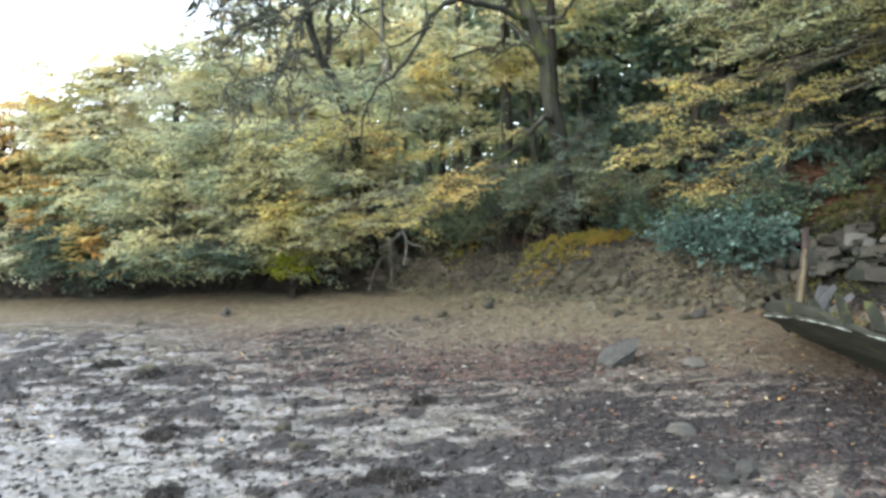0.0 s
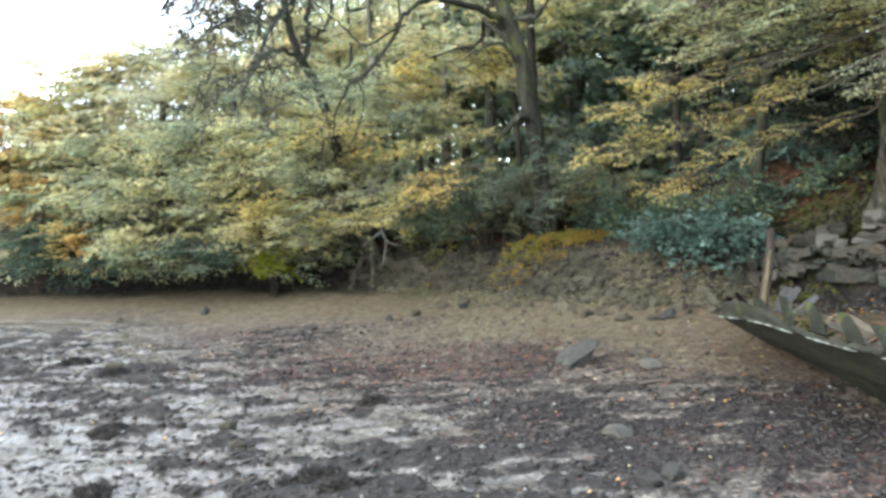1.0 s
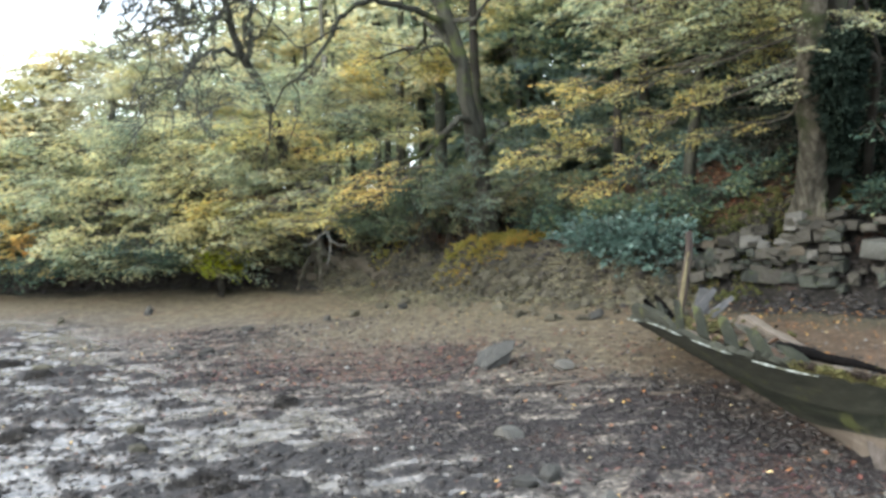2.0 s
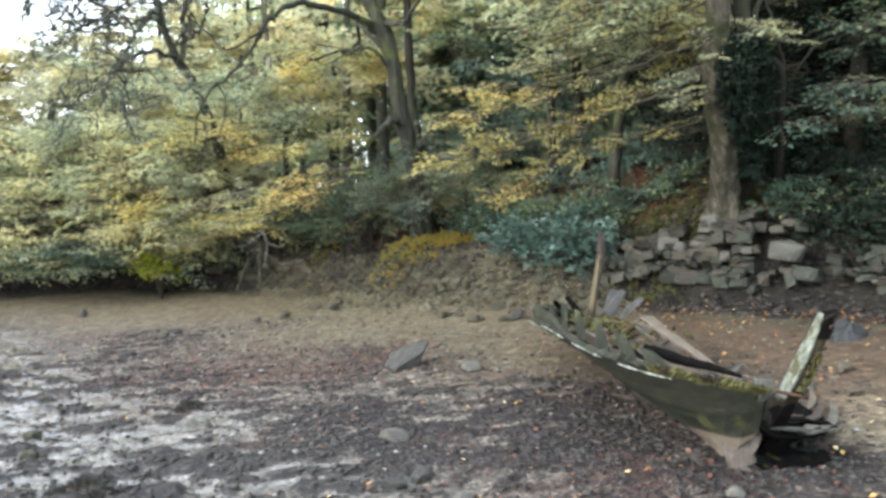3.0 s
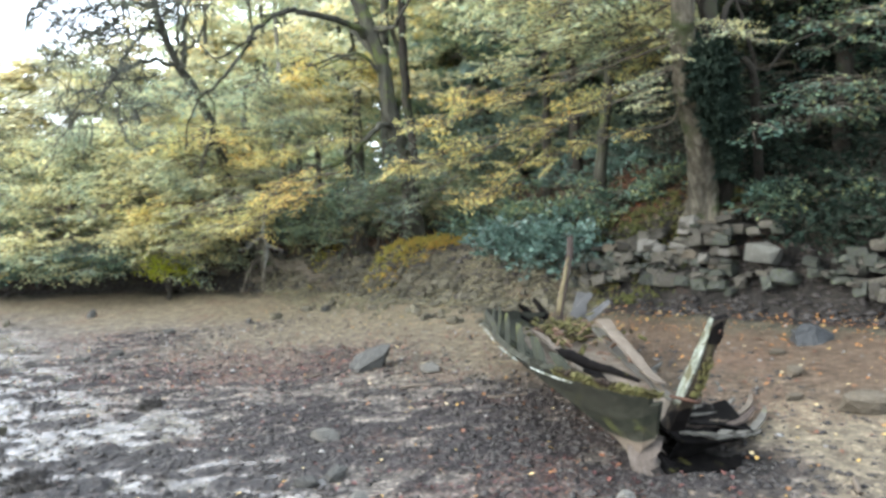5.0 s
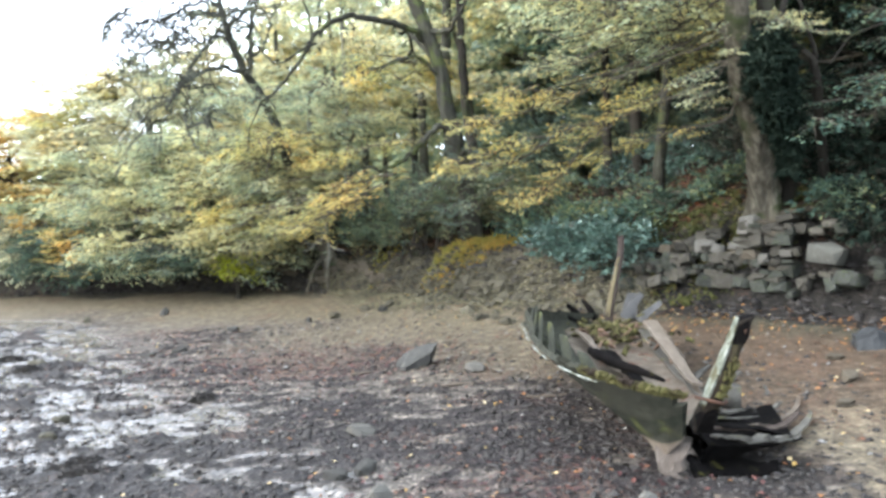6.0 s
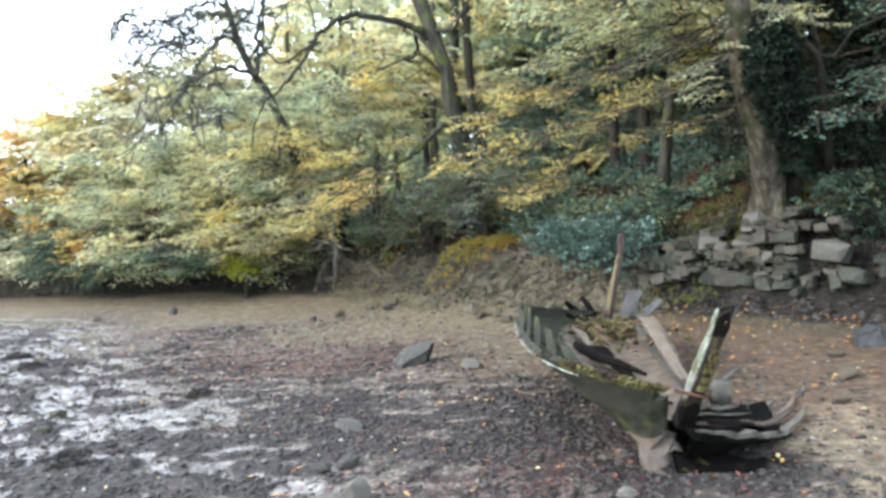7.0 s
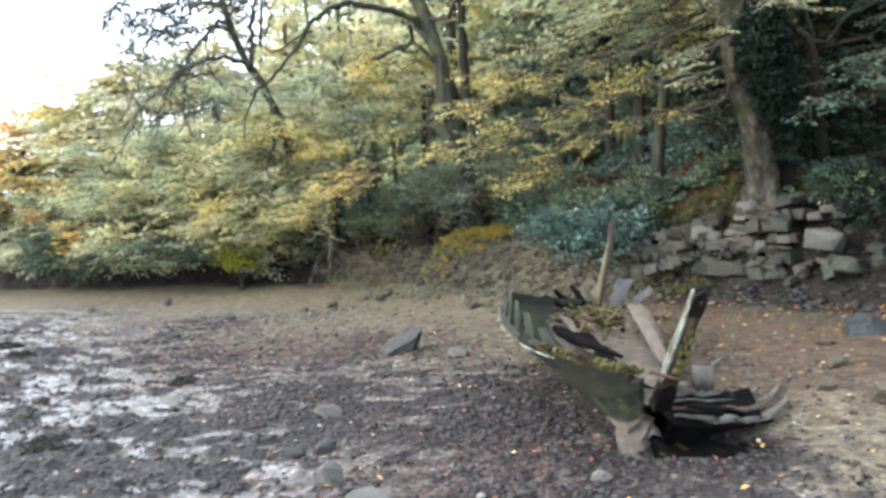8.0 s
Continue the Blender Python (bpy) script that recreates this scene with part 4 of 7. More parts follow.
def post(acc, line, half_x, half_y, seed):
    """A squared timber along a line, its edges worn."""
    rng = np.random.RandomState(seed)
    ring = [(-1, -0.75), (-0.75, -1), (0.75, -1), (1, -0.75), (1, 0.75), (0.75, 1), (-0.75, 1), (-1, 0.75)]
    v, f = [], []
    for i, p in enumerate(line):
        w = np.interp(i / (len(line) - 1), np.linspace(0, 1, len(half_x)), half_x)
        d = np.interp(i / (len(line) - 1), np.linspace(0, 1, len(half_y)), half_y)
        for a, b2 in ring:
            v.append(np.array(p) + np.array([a * w, b2 * d, 0.35 * a * w * (1 if i == len(line) - 1 else 0)]) + rng.randn(3) * 0.0035)
    for i in range(len(line) - 1):
        for k in range(8):
            f.append([i * 8 + k, i * 8 + (k + 1) % 8, i * 8 + 8 + (k + 1) % 8, i * 8 + 8 + k])
    acc.add(v, f)
    m = (len(line) - 1) * 8
    acc.f.append(np.array([list(range(m, m + 8)), list(range(7, -1, -1))]) + acc.n - len(v))
    return acc


stem_line = curve_through([(3.73, 3.90, 0.38), (3.745, 3.84, 0.48), (3.79, 3.75, 0.66), (3.85, 3.69, 0.86), (3.905, 3.66, 1.03)], 16)
stem = part("stem_post", post(Acc(), stem_line, [0.05, 0.044, 0.038, 0.036], [0.066, 0.07, 0.064, 0.045], 7), wood_stem, boat, "leaning black stem post with moss")
slab = Acc()
post(slab, stem_line[5:16] + np.array([-0.037, -0.012, 0.0]), [0.006, 0.010, 0.008, 0.006, 0.004], [0.050, 0.056, 0.050, 0.044, 0.026], 8)
part("paint_flake", slab, paint_white, stem, "flaking whitish green paint")
moss_patch = Acc()
rngm = np.random.RandomState(9)
for k in range(150):
    p = stem_line[rngm.randint(7, 11)] + np.array([rngm.uniform(-0.01, 0.042), -0.068 + rngm.uniform(-0.004, 0.01), rngm.uniform(-0.03, 0.03)])
    box(moss_patch, p, (rngm.uniform(0.003, 0.009), 0.004, rngm.uniform(0.003, 0.010)), Euler((0, rngm.uniform(0, 3), 0)).to_matrix())
part("moss", moss_patch, wood_mossy, stem, "yellow moss", kind="stuff")
heel = Acc()
post(heel, stem_line[:6] + np.array([0.003, -0.004, 0.0]), [0.052, 0.049, 0.045], [0.070, 0.074, 0.069], 19)
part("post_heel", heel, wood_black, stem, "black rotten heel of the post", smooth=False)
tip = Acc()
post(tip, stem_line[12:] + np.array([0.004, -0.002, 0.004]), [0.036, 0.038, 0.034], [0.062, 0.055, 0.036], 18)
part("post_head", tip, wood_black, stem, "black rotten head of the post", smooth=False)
bolt = Acc()
bolt.add(*tube([(3.90, 3.605, 0.965), (3.90, 3.59, 0.965)], [0.013, 0.011], 8))
part("bolt", bolt, iron, stem)
lash = Acc()
lash.add(*tube(curve_through([(3.66, 3.70, 0.615), (3.74, 3.665, 0.60), (3.80, 3.67, 0.585), (3.83, 3.74, 0.58)], 10), [0.011, 0.009], 6))
part("iron_strap", lash, iron, boat, "rusty red-brown iron strap")
# stern post and shards
st = curve_through([(3.63, 7.56, 0.25), (3.66, 7.58, 0.55), (3.74, 7.66, 0.85), (3.80, 7.74, 1.08), (3.81, 7.78, 1.24)], 14)
part("stern_post", post(Acc(), st, [0.042, 0.04, 0.033, 0.029], [0.04, 0.035, 0.03, 0.026], 12), wood_brown, boat, "weathered split stern post")
sliver = Acc()
post(sliver, st[2:10] + np.array([-0.016, -0.034, 0.0]), [0.024, 0.022, 0.018, 0.012], [0.012, 0.01], 13)
part("split_face", sliver, wood_split, boat, "freshly split yellow-brown face")
for k, (x, y, z, a, ln, w) in enumerate(((3.78, 7.48, 0.44, 38, 0.30, 0.05), (3.92, 7.5, 0.40, 52, 0.30, 0.045), (3.84, 7.55, 0.42, 10, 0.26, 0.09))):
    a = radians(a)
    box_m = np.array([[math.cos(a), 0, math.sin(a)], [0, 1, 0], [-math.sin(a), 0, math.cos(a)]])
    sh = Acc()
    box(sh, (x + 0.5 * ln * math.sin(a), y, z + 0.5 * ln * math.cos(a)), (w, 0.012, 0.5 * ln), box_m, 0.55)
    part("transom_shard", sh, shard_grey, boat, "pale grey broken transom board", smooth=False)
for k, (p0, p1, w) in enumerate((((3.52, 7.45, 0.30), (3.22, 7.35, 0.60), 0.05), ((3.60, 7.40, 0.28), (3.38, 7.55, 0.62), 0.045), ((3.45, 7.3, 0.30), (3.12, 7.15, 0.56), 0.05))):
    part("broken_plank", Acc().add(*tube(crooked(p0, p1, np.random.RandomState(50 + k), 0.02, 5), [w, w * 0.9, w * 0.5], 5, 0.2, np.random.RandomState(60 + k))), wood_black, boat, "dark broken plank end")
# boards lying inside


def board(p0, p1, p2, p3, thick=0.02, n=12, seed=0, sag=0.03):
    """A warped board: two long edges p0-p1 and p3-p2."""
    rng = np.random.RandomState(seed)
    t = np.linspace(0, 1, n)[:, None]
    a = np.array(p0) + (np.array(p1) - np.array(p0)) * t
    b2 = np.array(p3) + (np.array(p2) - np.array(p3)) * t
    wv = -sag * np.sin(np.pi * t[:, 0]) + 0.006 * rng.randn(n)
    a[:, 2] += wv
    b2[:, 2] += wv + 0.006 * rng.randn(n)
    top = np.concatenate([a, b2])
    bot = top - np.array([0, 0, thick])
    m = 2 * n
    f = []
    for k in range(n - 1):
        f += [[k, k + 1, n + k + 1, n + k], [m + k, m + n + k, m + n + k + 1, m + k + 1], [k, m + k, m + k + 1, k + 1], [n + k, n + k + 1, m + n + k + 1, m + n + k]]
    f += [[0, n, m + n, m], [n - 1, m + n - 1, m + 2 * n - 1, 2 * n - 1]]
    return Acc().add(np.vstack([top, bot]), f)


for k, (a0, a1, b0, b1, zz, m_) in enumerate((((3.70, 4.40), (3.34, 5.7), (3.76, 4.40), (3.46, 5.75), 0.49, wood_black), ((3.90, 4.46), (3.80, 6.60), (3.97, 4.48), (3.93, 6.66), 0.46, wood_grey))):
    part("floor_board", board((*a0, 0.37), (*a1, zz), (*b1, zz - 0.02), (*b0, 0.36), 0.016, seed=1 + k), m_, boat, "black rotten beam" if m_ is wood_black else "warped worn floor board", smooth=False)
part("floor_board", board((3.83, 6.55, 0.56), (3.87, 4.75, 0.42), (3.94, 4.75, 0.41), (3.95, 6.55, 0.55), 0.014, seed=32, sag=0.02), wood_bare, boat, "narrow pale loose board", smooth=False)
part("floor_board", board((3.24, 6.5, 0.50), (3.42, 5.2, 0.44), (3.47, 5.2, 0.42), (3.33, 6.5, 0.47), 0.014, seed=31, sag=0.0), wood_bare, boat, "narrow pale loose board", smooth=False)
rngs = np.random.RandomState(34)
silt_u, silt_v = np.meshgrid(np.linspace(0, 1, 30), np.linspace(0, 1, 14), indexing="ij")
silt_x = 3.10 + 0.45 * (1 - silt_u) ** 2 + (0.95 - 0.62 * (1 - silt_u) ** 2) * silt_v
silt_y = 4.35 + 2.75 * silt_u
silt_z = 0.35 + 0.11 * silt_u - 0.08 * np.sin(np.pi * silt_v) + 0.05 * (fbm(silt_x * 7, silt_y * 7, 3, 1) - 0.5)
q_ = (np.arange(29)[:, None] * 14 + np.arange(13)[None]).ravel()
silt = Acc().add(np.stack([silt_x, silt_y, silt_z], -1).reshape(-1, 3), np.stack([q_, q_ + 14, q_ + 15, q_ + 1], -1))
part("silt", silt, silt_mat, boat, "brown silt and rotten wood lying in the hull", kind="stuff")
bits = Acc()
for k in range(46):
    x, y = rngs.uniform(3.3, 3.92), rngs.uniform(5.4, 6.9)
    box(bits, (x, y, 0.39 + 0.035 * (y - 4.9) + rngs.uniform(-0.01, 0.015)), (rngs.uniform(0.01, 0.06), rngs.uniform(0.006, 0.02), rngs.uniform(0.003, 0.008)), Euler((rngs.uniform(-0.6, 0.6), rngs.uniform(-0.6, 0.6), rngs.uniform(0, 3))).to_matrix())
part("rubbish", bits, wood_rust, boat, "reddish rotten wood scraps", kind="stuff")
heap = Acc()
rngh = np.random.RandomState(35)
for k in range(110):
    x, y = rngh.normal(3.62, 0.20), rngh.normal(6.75, 0.28)
    box(heap, (x, y, 0.435 + 0.04 * (y - 6.75) + rngh.uniform(-0.02, 0.02)), (rngh.uniform(0.01, 0.05), rngh.uniform(0.01, 0.04), rngh.uniform(0.004, 0.014)), Euler((rngh.uniform(-0.8, 0.8), rngh.uniform(-0.8, 0.8), rngh.uniform(0, 3))).to_matrix())
part("moss_mound", heap, wood_mossy, boat, "heap of mossy rotten wood at the stern", kind="stuff")
# the fallen side
def ribbon(line, half, thick, tilt=0.0):
    """A flat plank bent along a line."""
    p = np.asarray(line)
    t = np.gradient(p, axis=0)
    sd = np.stack([t[:, 1], -t[:, 0], np.full(len(p), 0.0)], -1)
    sd /= np.linalg.norm(sd, axis=1)[:, None]
    w = np.interp(np.linspace(0, 1, len(p)), np.linspace(0, 1, len(half)), half)[:, None]
    up = np.array([0, 0, thick])
    a, b2 = p + sd * w + up * 0 + np.array([0, 0, 1]) * tilt * w, p - sd * w - np.array([0, 0, 1]) * tilt * w
    m = len(p)
    v = np.concatenate([a, b2, a - up, b2 - up])
    f = []
    for k in range(m - 1):
        f += [[k, m + k, m + k + 1, k + 1], [2 * m + k, 2 * m + k + 1, 3 * m + k + 1, 3 * m + k], [k, k + 1, 2 * m + k + 1, 2 * m + k], [m + k, 3 * m + k, 3 * m + k + 1, m + k + 1]]
    f += [[0, 2 * m, 3 * m, m], [m - 1, 2 * m - 1, 4 * m - 1, 3 * m - 1]]
    return Acc().add(v, f)


rngf = np.random.RandomState(70)
for k, (dy, dz, reach) in enumerate(((0.0, 0.0, 0.62), (0.09, -0.02, 1.0), (0.22, -0.015, 0.86), (0.36, -0.05, 1.0), (0.55, -0.06, 0.8), (0.72, -0.07, 0.95))):
    e = rngf.uniform(-0.05, 0.05)
    c_ = curve_through([(3.84, 4.02 + dy, 0.31 + dz), (4.06, 4.10 + 1.15 * dy, 0.265 + dz), (4.34, 4.28 + 1.25 * dy, 0.215 + dz), (4.58 + 0.5 * e, 4.60 + 1.25 * dy, 0.20 + 0.7 * dz), (4.74 - 0.2 * dy + e, 4.86 + 1.2 * dy, 0.175 + 0.02 * (k % 2))], 24)
    c_ = c_[:int(24 * reach)]
    c_[:, 2] += 0.006 * rngf.randn(len(c_))
    part("fallen_strake", ribbon(c_, [0.016, 0.030 + 0.012 * (k % 2), 0.034, 0.024, 0.006], 0.013, 0.30 - 0.12 * (k % 3)), (wood_grey, wood_grey, wood_brown, wood_bare)[k % 4], boat, "grey curled hull plank fallen towards the mud", smooth=False)
for k, (x, y) in enumerate(((4.02, 5.75), (4.14, 5.95), (4.24, 6.15), (4.10, 6.4), (4.3, 5.6), (4.42, 5.9))):
    z = gz(x, y)
    part("rib_stub", Acc().add(*tube(crooked((x - 0.06, y, z - 0.03), (x + 0.07, y + 0.02, z + 0.05 + 0.015 * (k % 3)), rngf, 0.05, 5), [0.03, 0.026, 0.012], 6, 0.3, rngf)), wood_grey, boat, "grey broken rib end standing in mud")
# black beam and boards, added as the shade below the fallen planks
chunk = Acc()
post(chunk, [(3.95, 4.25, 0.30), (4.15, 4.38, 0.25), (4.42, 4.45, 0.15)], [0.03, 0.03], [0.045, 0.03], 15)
part("fallen_beam", chunk, wood_black, boat, "black beam added for the shade under the fallen planks")
part("rotten_bottom", board((3.80, 4.06, 0.24), (4.34, 4.42, 0.18), (4.40, 4.70, -0.02), (3.78, 4.36, -0.06), 0.03, seed=8, sag=0), wood_black, boat, "black board added for the shade under the fallen planks")
part("rotten_bottom", board((3.80, 4.02, 0.27), (4.36, 4.34, 0.19), (4.50, 5.2, 0.15), (3.80, 5.0, 0.20), 0.02, seed=9, sag=0.02), wood_black, boat, "black board added for the shade under the fallen planks")
part("rotten_bottom", board((3.70, 3.93, 0.10), (4.22, 4.16, 0.06), (4.36, 4.62, 0.10), (3.74, 4.5, 0.14), 0.03, seed=10, sag=0.02), wood_black, boat, "black board added on the mud for the shade there")
blk = Acc()
box(blk, (4.12, 4.80, 0.33), (0.06, 0.05, 0.07))
part("knee_block", blk, wood_grey, boat)


# ---- stones ----
def stone_mesh(name, seed, mat, corners=16, uneven=0.0, blunt=(0.3, 0.95)):
    """A unit stone: the hull of random corners near the faces of a block."""
    r = np.random.RandomState(seed)
    bm = bmesh.new()
    for k in range(corners):
        q_ = r.uniform(-0.8, 0.8, 3)
        q_[k % 3] = (1 if k % 2 else -1) * r.uniform(0.82, 1.0)
        bm.verts.new(q_)
    for k in range(8):
        c0 = np.array([1 if k & 1 else -1, 1 if k & 2 else -1, 1 if k & 4 else -1]) * r.uniform(*blunt, 3)
        bm.verts.new(c0)
    out = bmesh.ops.convex_hull(bm, input=bm.verts[:])
    bmesh.ops.delete(bm, geom=list({v for v in out["geom_interior"] if isinstance(v, bmesh.types.BMVert)}), context="VERTS")
    if uneven:
        bmesh.ops.subdivide_edges(bm, edges=bm.edges[:], cuts=2, use_grid_fill=True)
        bm.normal_update()
        for v in bm.verts:
            v.co += v.normal * r.randn() * uneven
    me = bpy.data.meshes.new(name)
    bm.to_mesh(me)
    bm.free()
    me.materials.append(mat)
    return me


def stone(name, me, place, half, turn=(0, 0, 0), parent=None, label="", category="", group=""):
    ob = new(name, me)
    ob.rotation_euler = [radians(a) for a in turn]
    ob.scale = half
    ob.location = place
    if parent:
        ob.parent = parent
        ob.location = Vector(place) - root_place(parent)
    return tagged(ob, label, category, group)


big = [stone_mesh("rock", 200 + k, m, 18, 0.03, (0.35, 0.75)) for k, m in enumerate((rock_dark, stone_pale, rock_dark, stone_weed, stone_tan))]


def rock(place, half, turn, mesh_k, label, sink=0.12):
    x, y = place
    stone("rock", big[mesh_k], (x, y, gz(x, y) + half[2] * (1 - 2 * sink)), half, turn, None, label, "rock")


def hull_rock(points, place, mat, seed, label, turn=0.0):
    """A broken rock: the hull of a few corners, its faces a little uneven."""
    r = np.random.RandomState(seed)
    bm = bmesh.new()
    for q_ in points:
        bm.verts.new(q_)
    bmesh.ops.convex_hull(bm, input=bm.verts[:])
    bmesh.ops.triangulate(bm, faces=bm.faces[:])
    bmesh.ops.subdivide_edges(bm, edges=bm.edges[:], cuts=3, use_grid_fill=True)
    bm.normal_update()
    for v in bm.verts:
        v.co += v.normal * r.randn() * 0.005 + Vector(r.randn(3)) * 0.003
    me = bpy.data.meshes.new("rock")
    bm.to_mesh(me)
    bm.free()
    me.materials.append(mat)
    ob = new("rock", me)
    x, y = place
    ob.location = (x, y, gz(x, y) - 0.03)
    ob.rotation_euler = (0, 0, radians(turn))
    return tagged(ob, label, "rock")


hull_rock([(-0.19, -0.08, 0), (-0.10, -0.17, 0), (0.10, -0.06, 0), (0.13, 0.14, 0), (-0.14, 0.12, 0), (-0.20, -0.07, 0.07), (-0.09, -0.18, 0.06), (0.17, -0.09, 0.20), (0.21, 0.03, 0.26), (0.12, 0.13, 0.24), (-0.15, 0.08, 0.14), (0.00, 0.0, 0.23)], (1.72, 7.12), rock_dark, 5, "grey wedge-shaped rock lying on dark weedy mud")
hull_rock([(-0.17, -0.08, 0), (0.0, -0.13, 0), (0.19, -0.02, 0), (0.14, 0.14, 0), (-0.14, 0.12, 0), (-0.17, -0.03, 0.12), (-0.08, 0.0, 0.20), (0.0, -0.06, 0.19), (0.20, 0.0, 0.09), (0.10, 0.08, 0.17), (-0.15, 0.08, 0.13)], (5.80, 6.62), rock_wet, 6, "grey pointed rock on leaf-strewn shore below the wall")
rock((5.30, 4.76), (0.17, 0.11, 0.085), (0, 3, 8), 4, "squared grey stone block half sunk in sand")
rock((1.63, 4.95), (0.11, 0.07, 0.045), (5, 10, 30), 1, "small pale stone on weedy mud")
rock((1.78, 4.28), (0.09, 0.065, 0.04), (0, -8, 70), 2, "flat grey stone pressed in mud")
rock((1.62, 4.20), (0.08, 0.065, 0.035), (0, 4, 10), 2, "flat grey stone pressed in mud")
rock((1.99, 3.72), (0.075, 0.06, 0.07), (10, 0, 50), 1, "small pale upright stone in mud")
rock((2.35, 3.15), (0.14, 0.11, 0.10), (0, 10, 20), 1, "rounded pale stone half sunk in mud")
rock((3.40, 3.62), (0.06, 0.05, 0.028), (0, 5, 60), 1, "small pale stone at the foot of the stem")
rock((2.33, 6.75), (0.10, 0.07, 0.05), (0, 5, 10), 1, "low pale stone beside the wedge rock")
rock((-1.42, 8.62), (0.10, 0.05, 0.045), (0, -14, 20), 2, "dark pointed stone on wet mud")
rock((-1.75, 8.45), (0.09, 0.05, 0.035), (0, -8, 10), 2, "dark low stone on wet mud")
rock((-1.25, 9.93), (0.09, 0.05, 0.05), (0, 0, 10), 2, "small dark stone on the shore")
rock((-3.15, 8.4), (0.12, 0.07, 0.05), (0, 5, 10), 3, "dark weed-covered stone bound in mud")
rock((-0.95, 5.25), (0.07, 0.055, 0.04), (0, 5, 30), 3, "weed-covered stone on wet mud")
rock((-1.15, 5.75), (0.08, 0.055, 0.04), (0, 5, 80), 3, "weed-covered stone on wet mud")
rock((5.37, 6.34), (0.07, 0.05, 0.03), (0, 5, 20), 4, "brown stone on leaf-strewn brown shore")
rock((4.98, 5.15), (0.07, 0.045, 0.03), (0, 6, 40), 4, "small brown stone behind the fallen planks")
rock((5.25, 5.75), (0.09, 0.06, 0.04), (0, -6, 70), 4, "small brown stone on the shore")
for k, (x, y, s) in enumerate(((0.45, 10.75, 0.07), (0.75, 10.55, 0.06), (0.1, 10.35, 0.08), (-0.25, 10.2, 0.06), (2.55, 8.9, 0.07), (3.05, 8.75, 0.08), (2.2, 9.3, 0.06), (-3.3, 12.1, 0.08), (-4.6, 11.9, 0.07), (3.7, 8.3, 0.06))):
    rock((x, y), (s * 1.3, s * 0.8, s * 0.7), (0, 5 * k, 37 * k), 2 if k % 2 else 3, "small dark stone on the upper shore")


# rough stone wall under the big tree
wall = thing("wall_dry_stone", (5.4, 8.45, gz(5.4, 8.3) - 0.1), "collapsing dry stone retaining wall of grey granite", "wall", kind="structure")
WALL_STONES = [stone_mesh("wall_stone", 300 + k, stone_grey, 7, 0.035, (0.55, 0.98)) for k in range(14)]
DARK_STONES = [stone_mesh("wall_stone", 300 + k, (stone_dark, stone_grey, stone_dark)[k % 3], 7, 0.035, (0.55, 0.98)) for k in range(14)]
PALE_STONES = [stone_mesh("wall_stone", 320 + k, (stone_pale, stone_tan)[k % 2], 7, 0.035, (0.55, 0.98)) for k in range(6)]
WALL_LINE = curve_through([(3.9, 9.45, 0), (4.6, 8.97, 0), (5.15, 8.62, 0), (5.6, 8.28, 0), (6.05, 7.88, 0), (6.7, 7.3, 0), (7.6, 6.5, 0), (8.6, 5.7, 0), (9.8, 4.7, 0)], 220)
wlen = np.concatenate([[0], np.cumsum(np.linalg.norm(np.diff(WALL_LINE[:, :2], axis=0), axis=1))])
rngw = np.random.RandomState(77)


def wall_at(u):
    p = np.array([np.interp(u, wlen, WALL_LINE[:, k]) for k in range(2)])
    q_ = np.array([np.interp(u + 0.05, wlen, WALL_LINE[:, k]) for k in range(2)])
    return p, math.atan2(*(q_ - p)[::-1])


def wall_top(x):
    return np.interp(x, [3.9, 4.4, 4.9, 5.2, 5.45, 5.8, 6.1, 6.2, 6.5, 6.75, 7.2, 8, 9], [0.88, 1.02, 1.22, 1.36, 1.50, 1.38, 1.28, 0.92, 0.95, 1.15, 1.32, 1.35, 1.3])


# past x 6.3 every stone comes from the darker set
def pick_stone(x):
    if rngw.rand() < 0.30:
        return PALE_STONES[rngw.randint(6)] if z_row > 0.78 and x < 6.2 else DARK_STONES[rngw.randint(14)]
    return (WALL_STONES if x < 6.3 and rngw.rand() < 0.75 else DARK_STONES)[rngw.randint(14)]


z_row, row = 0.58, 0
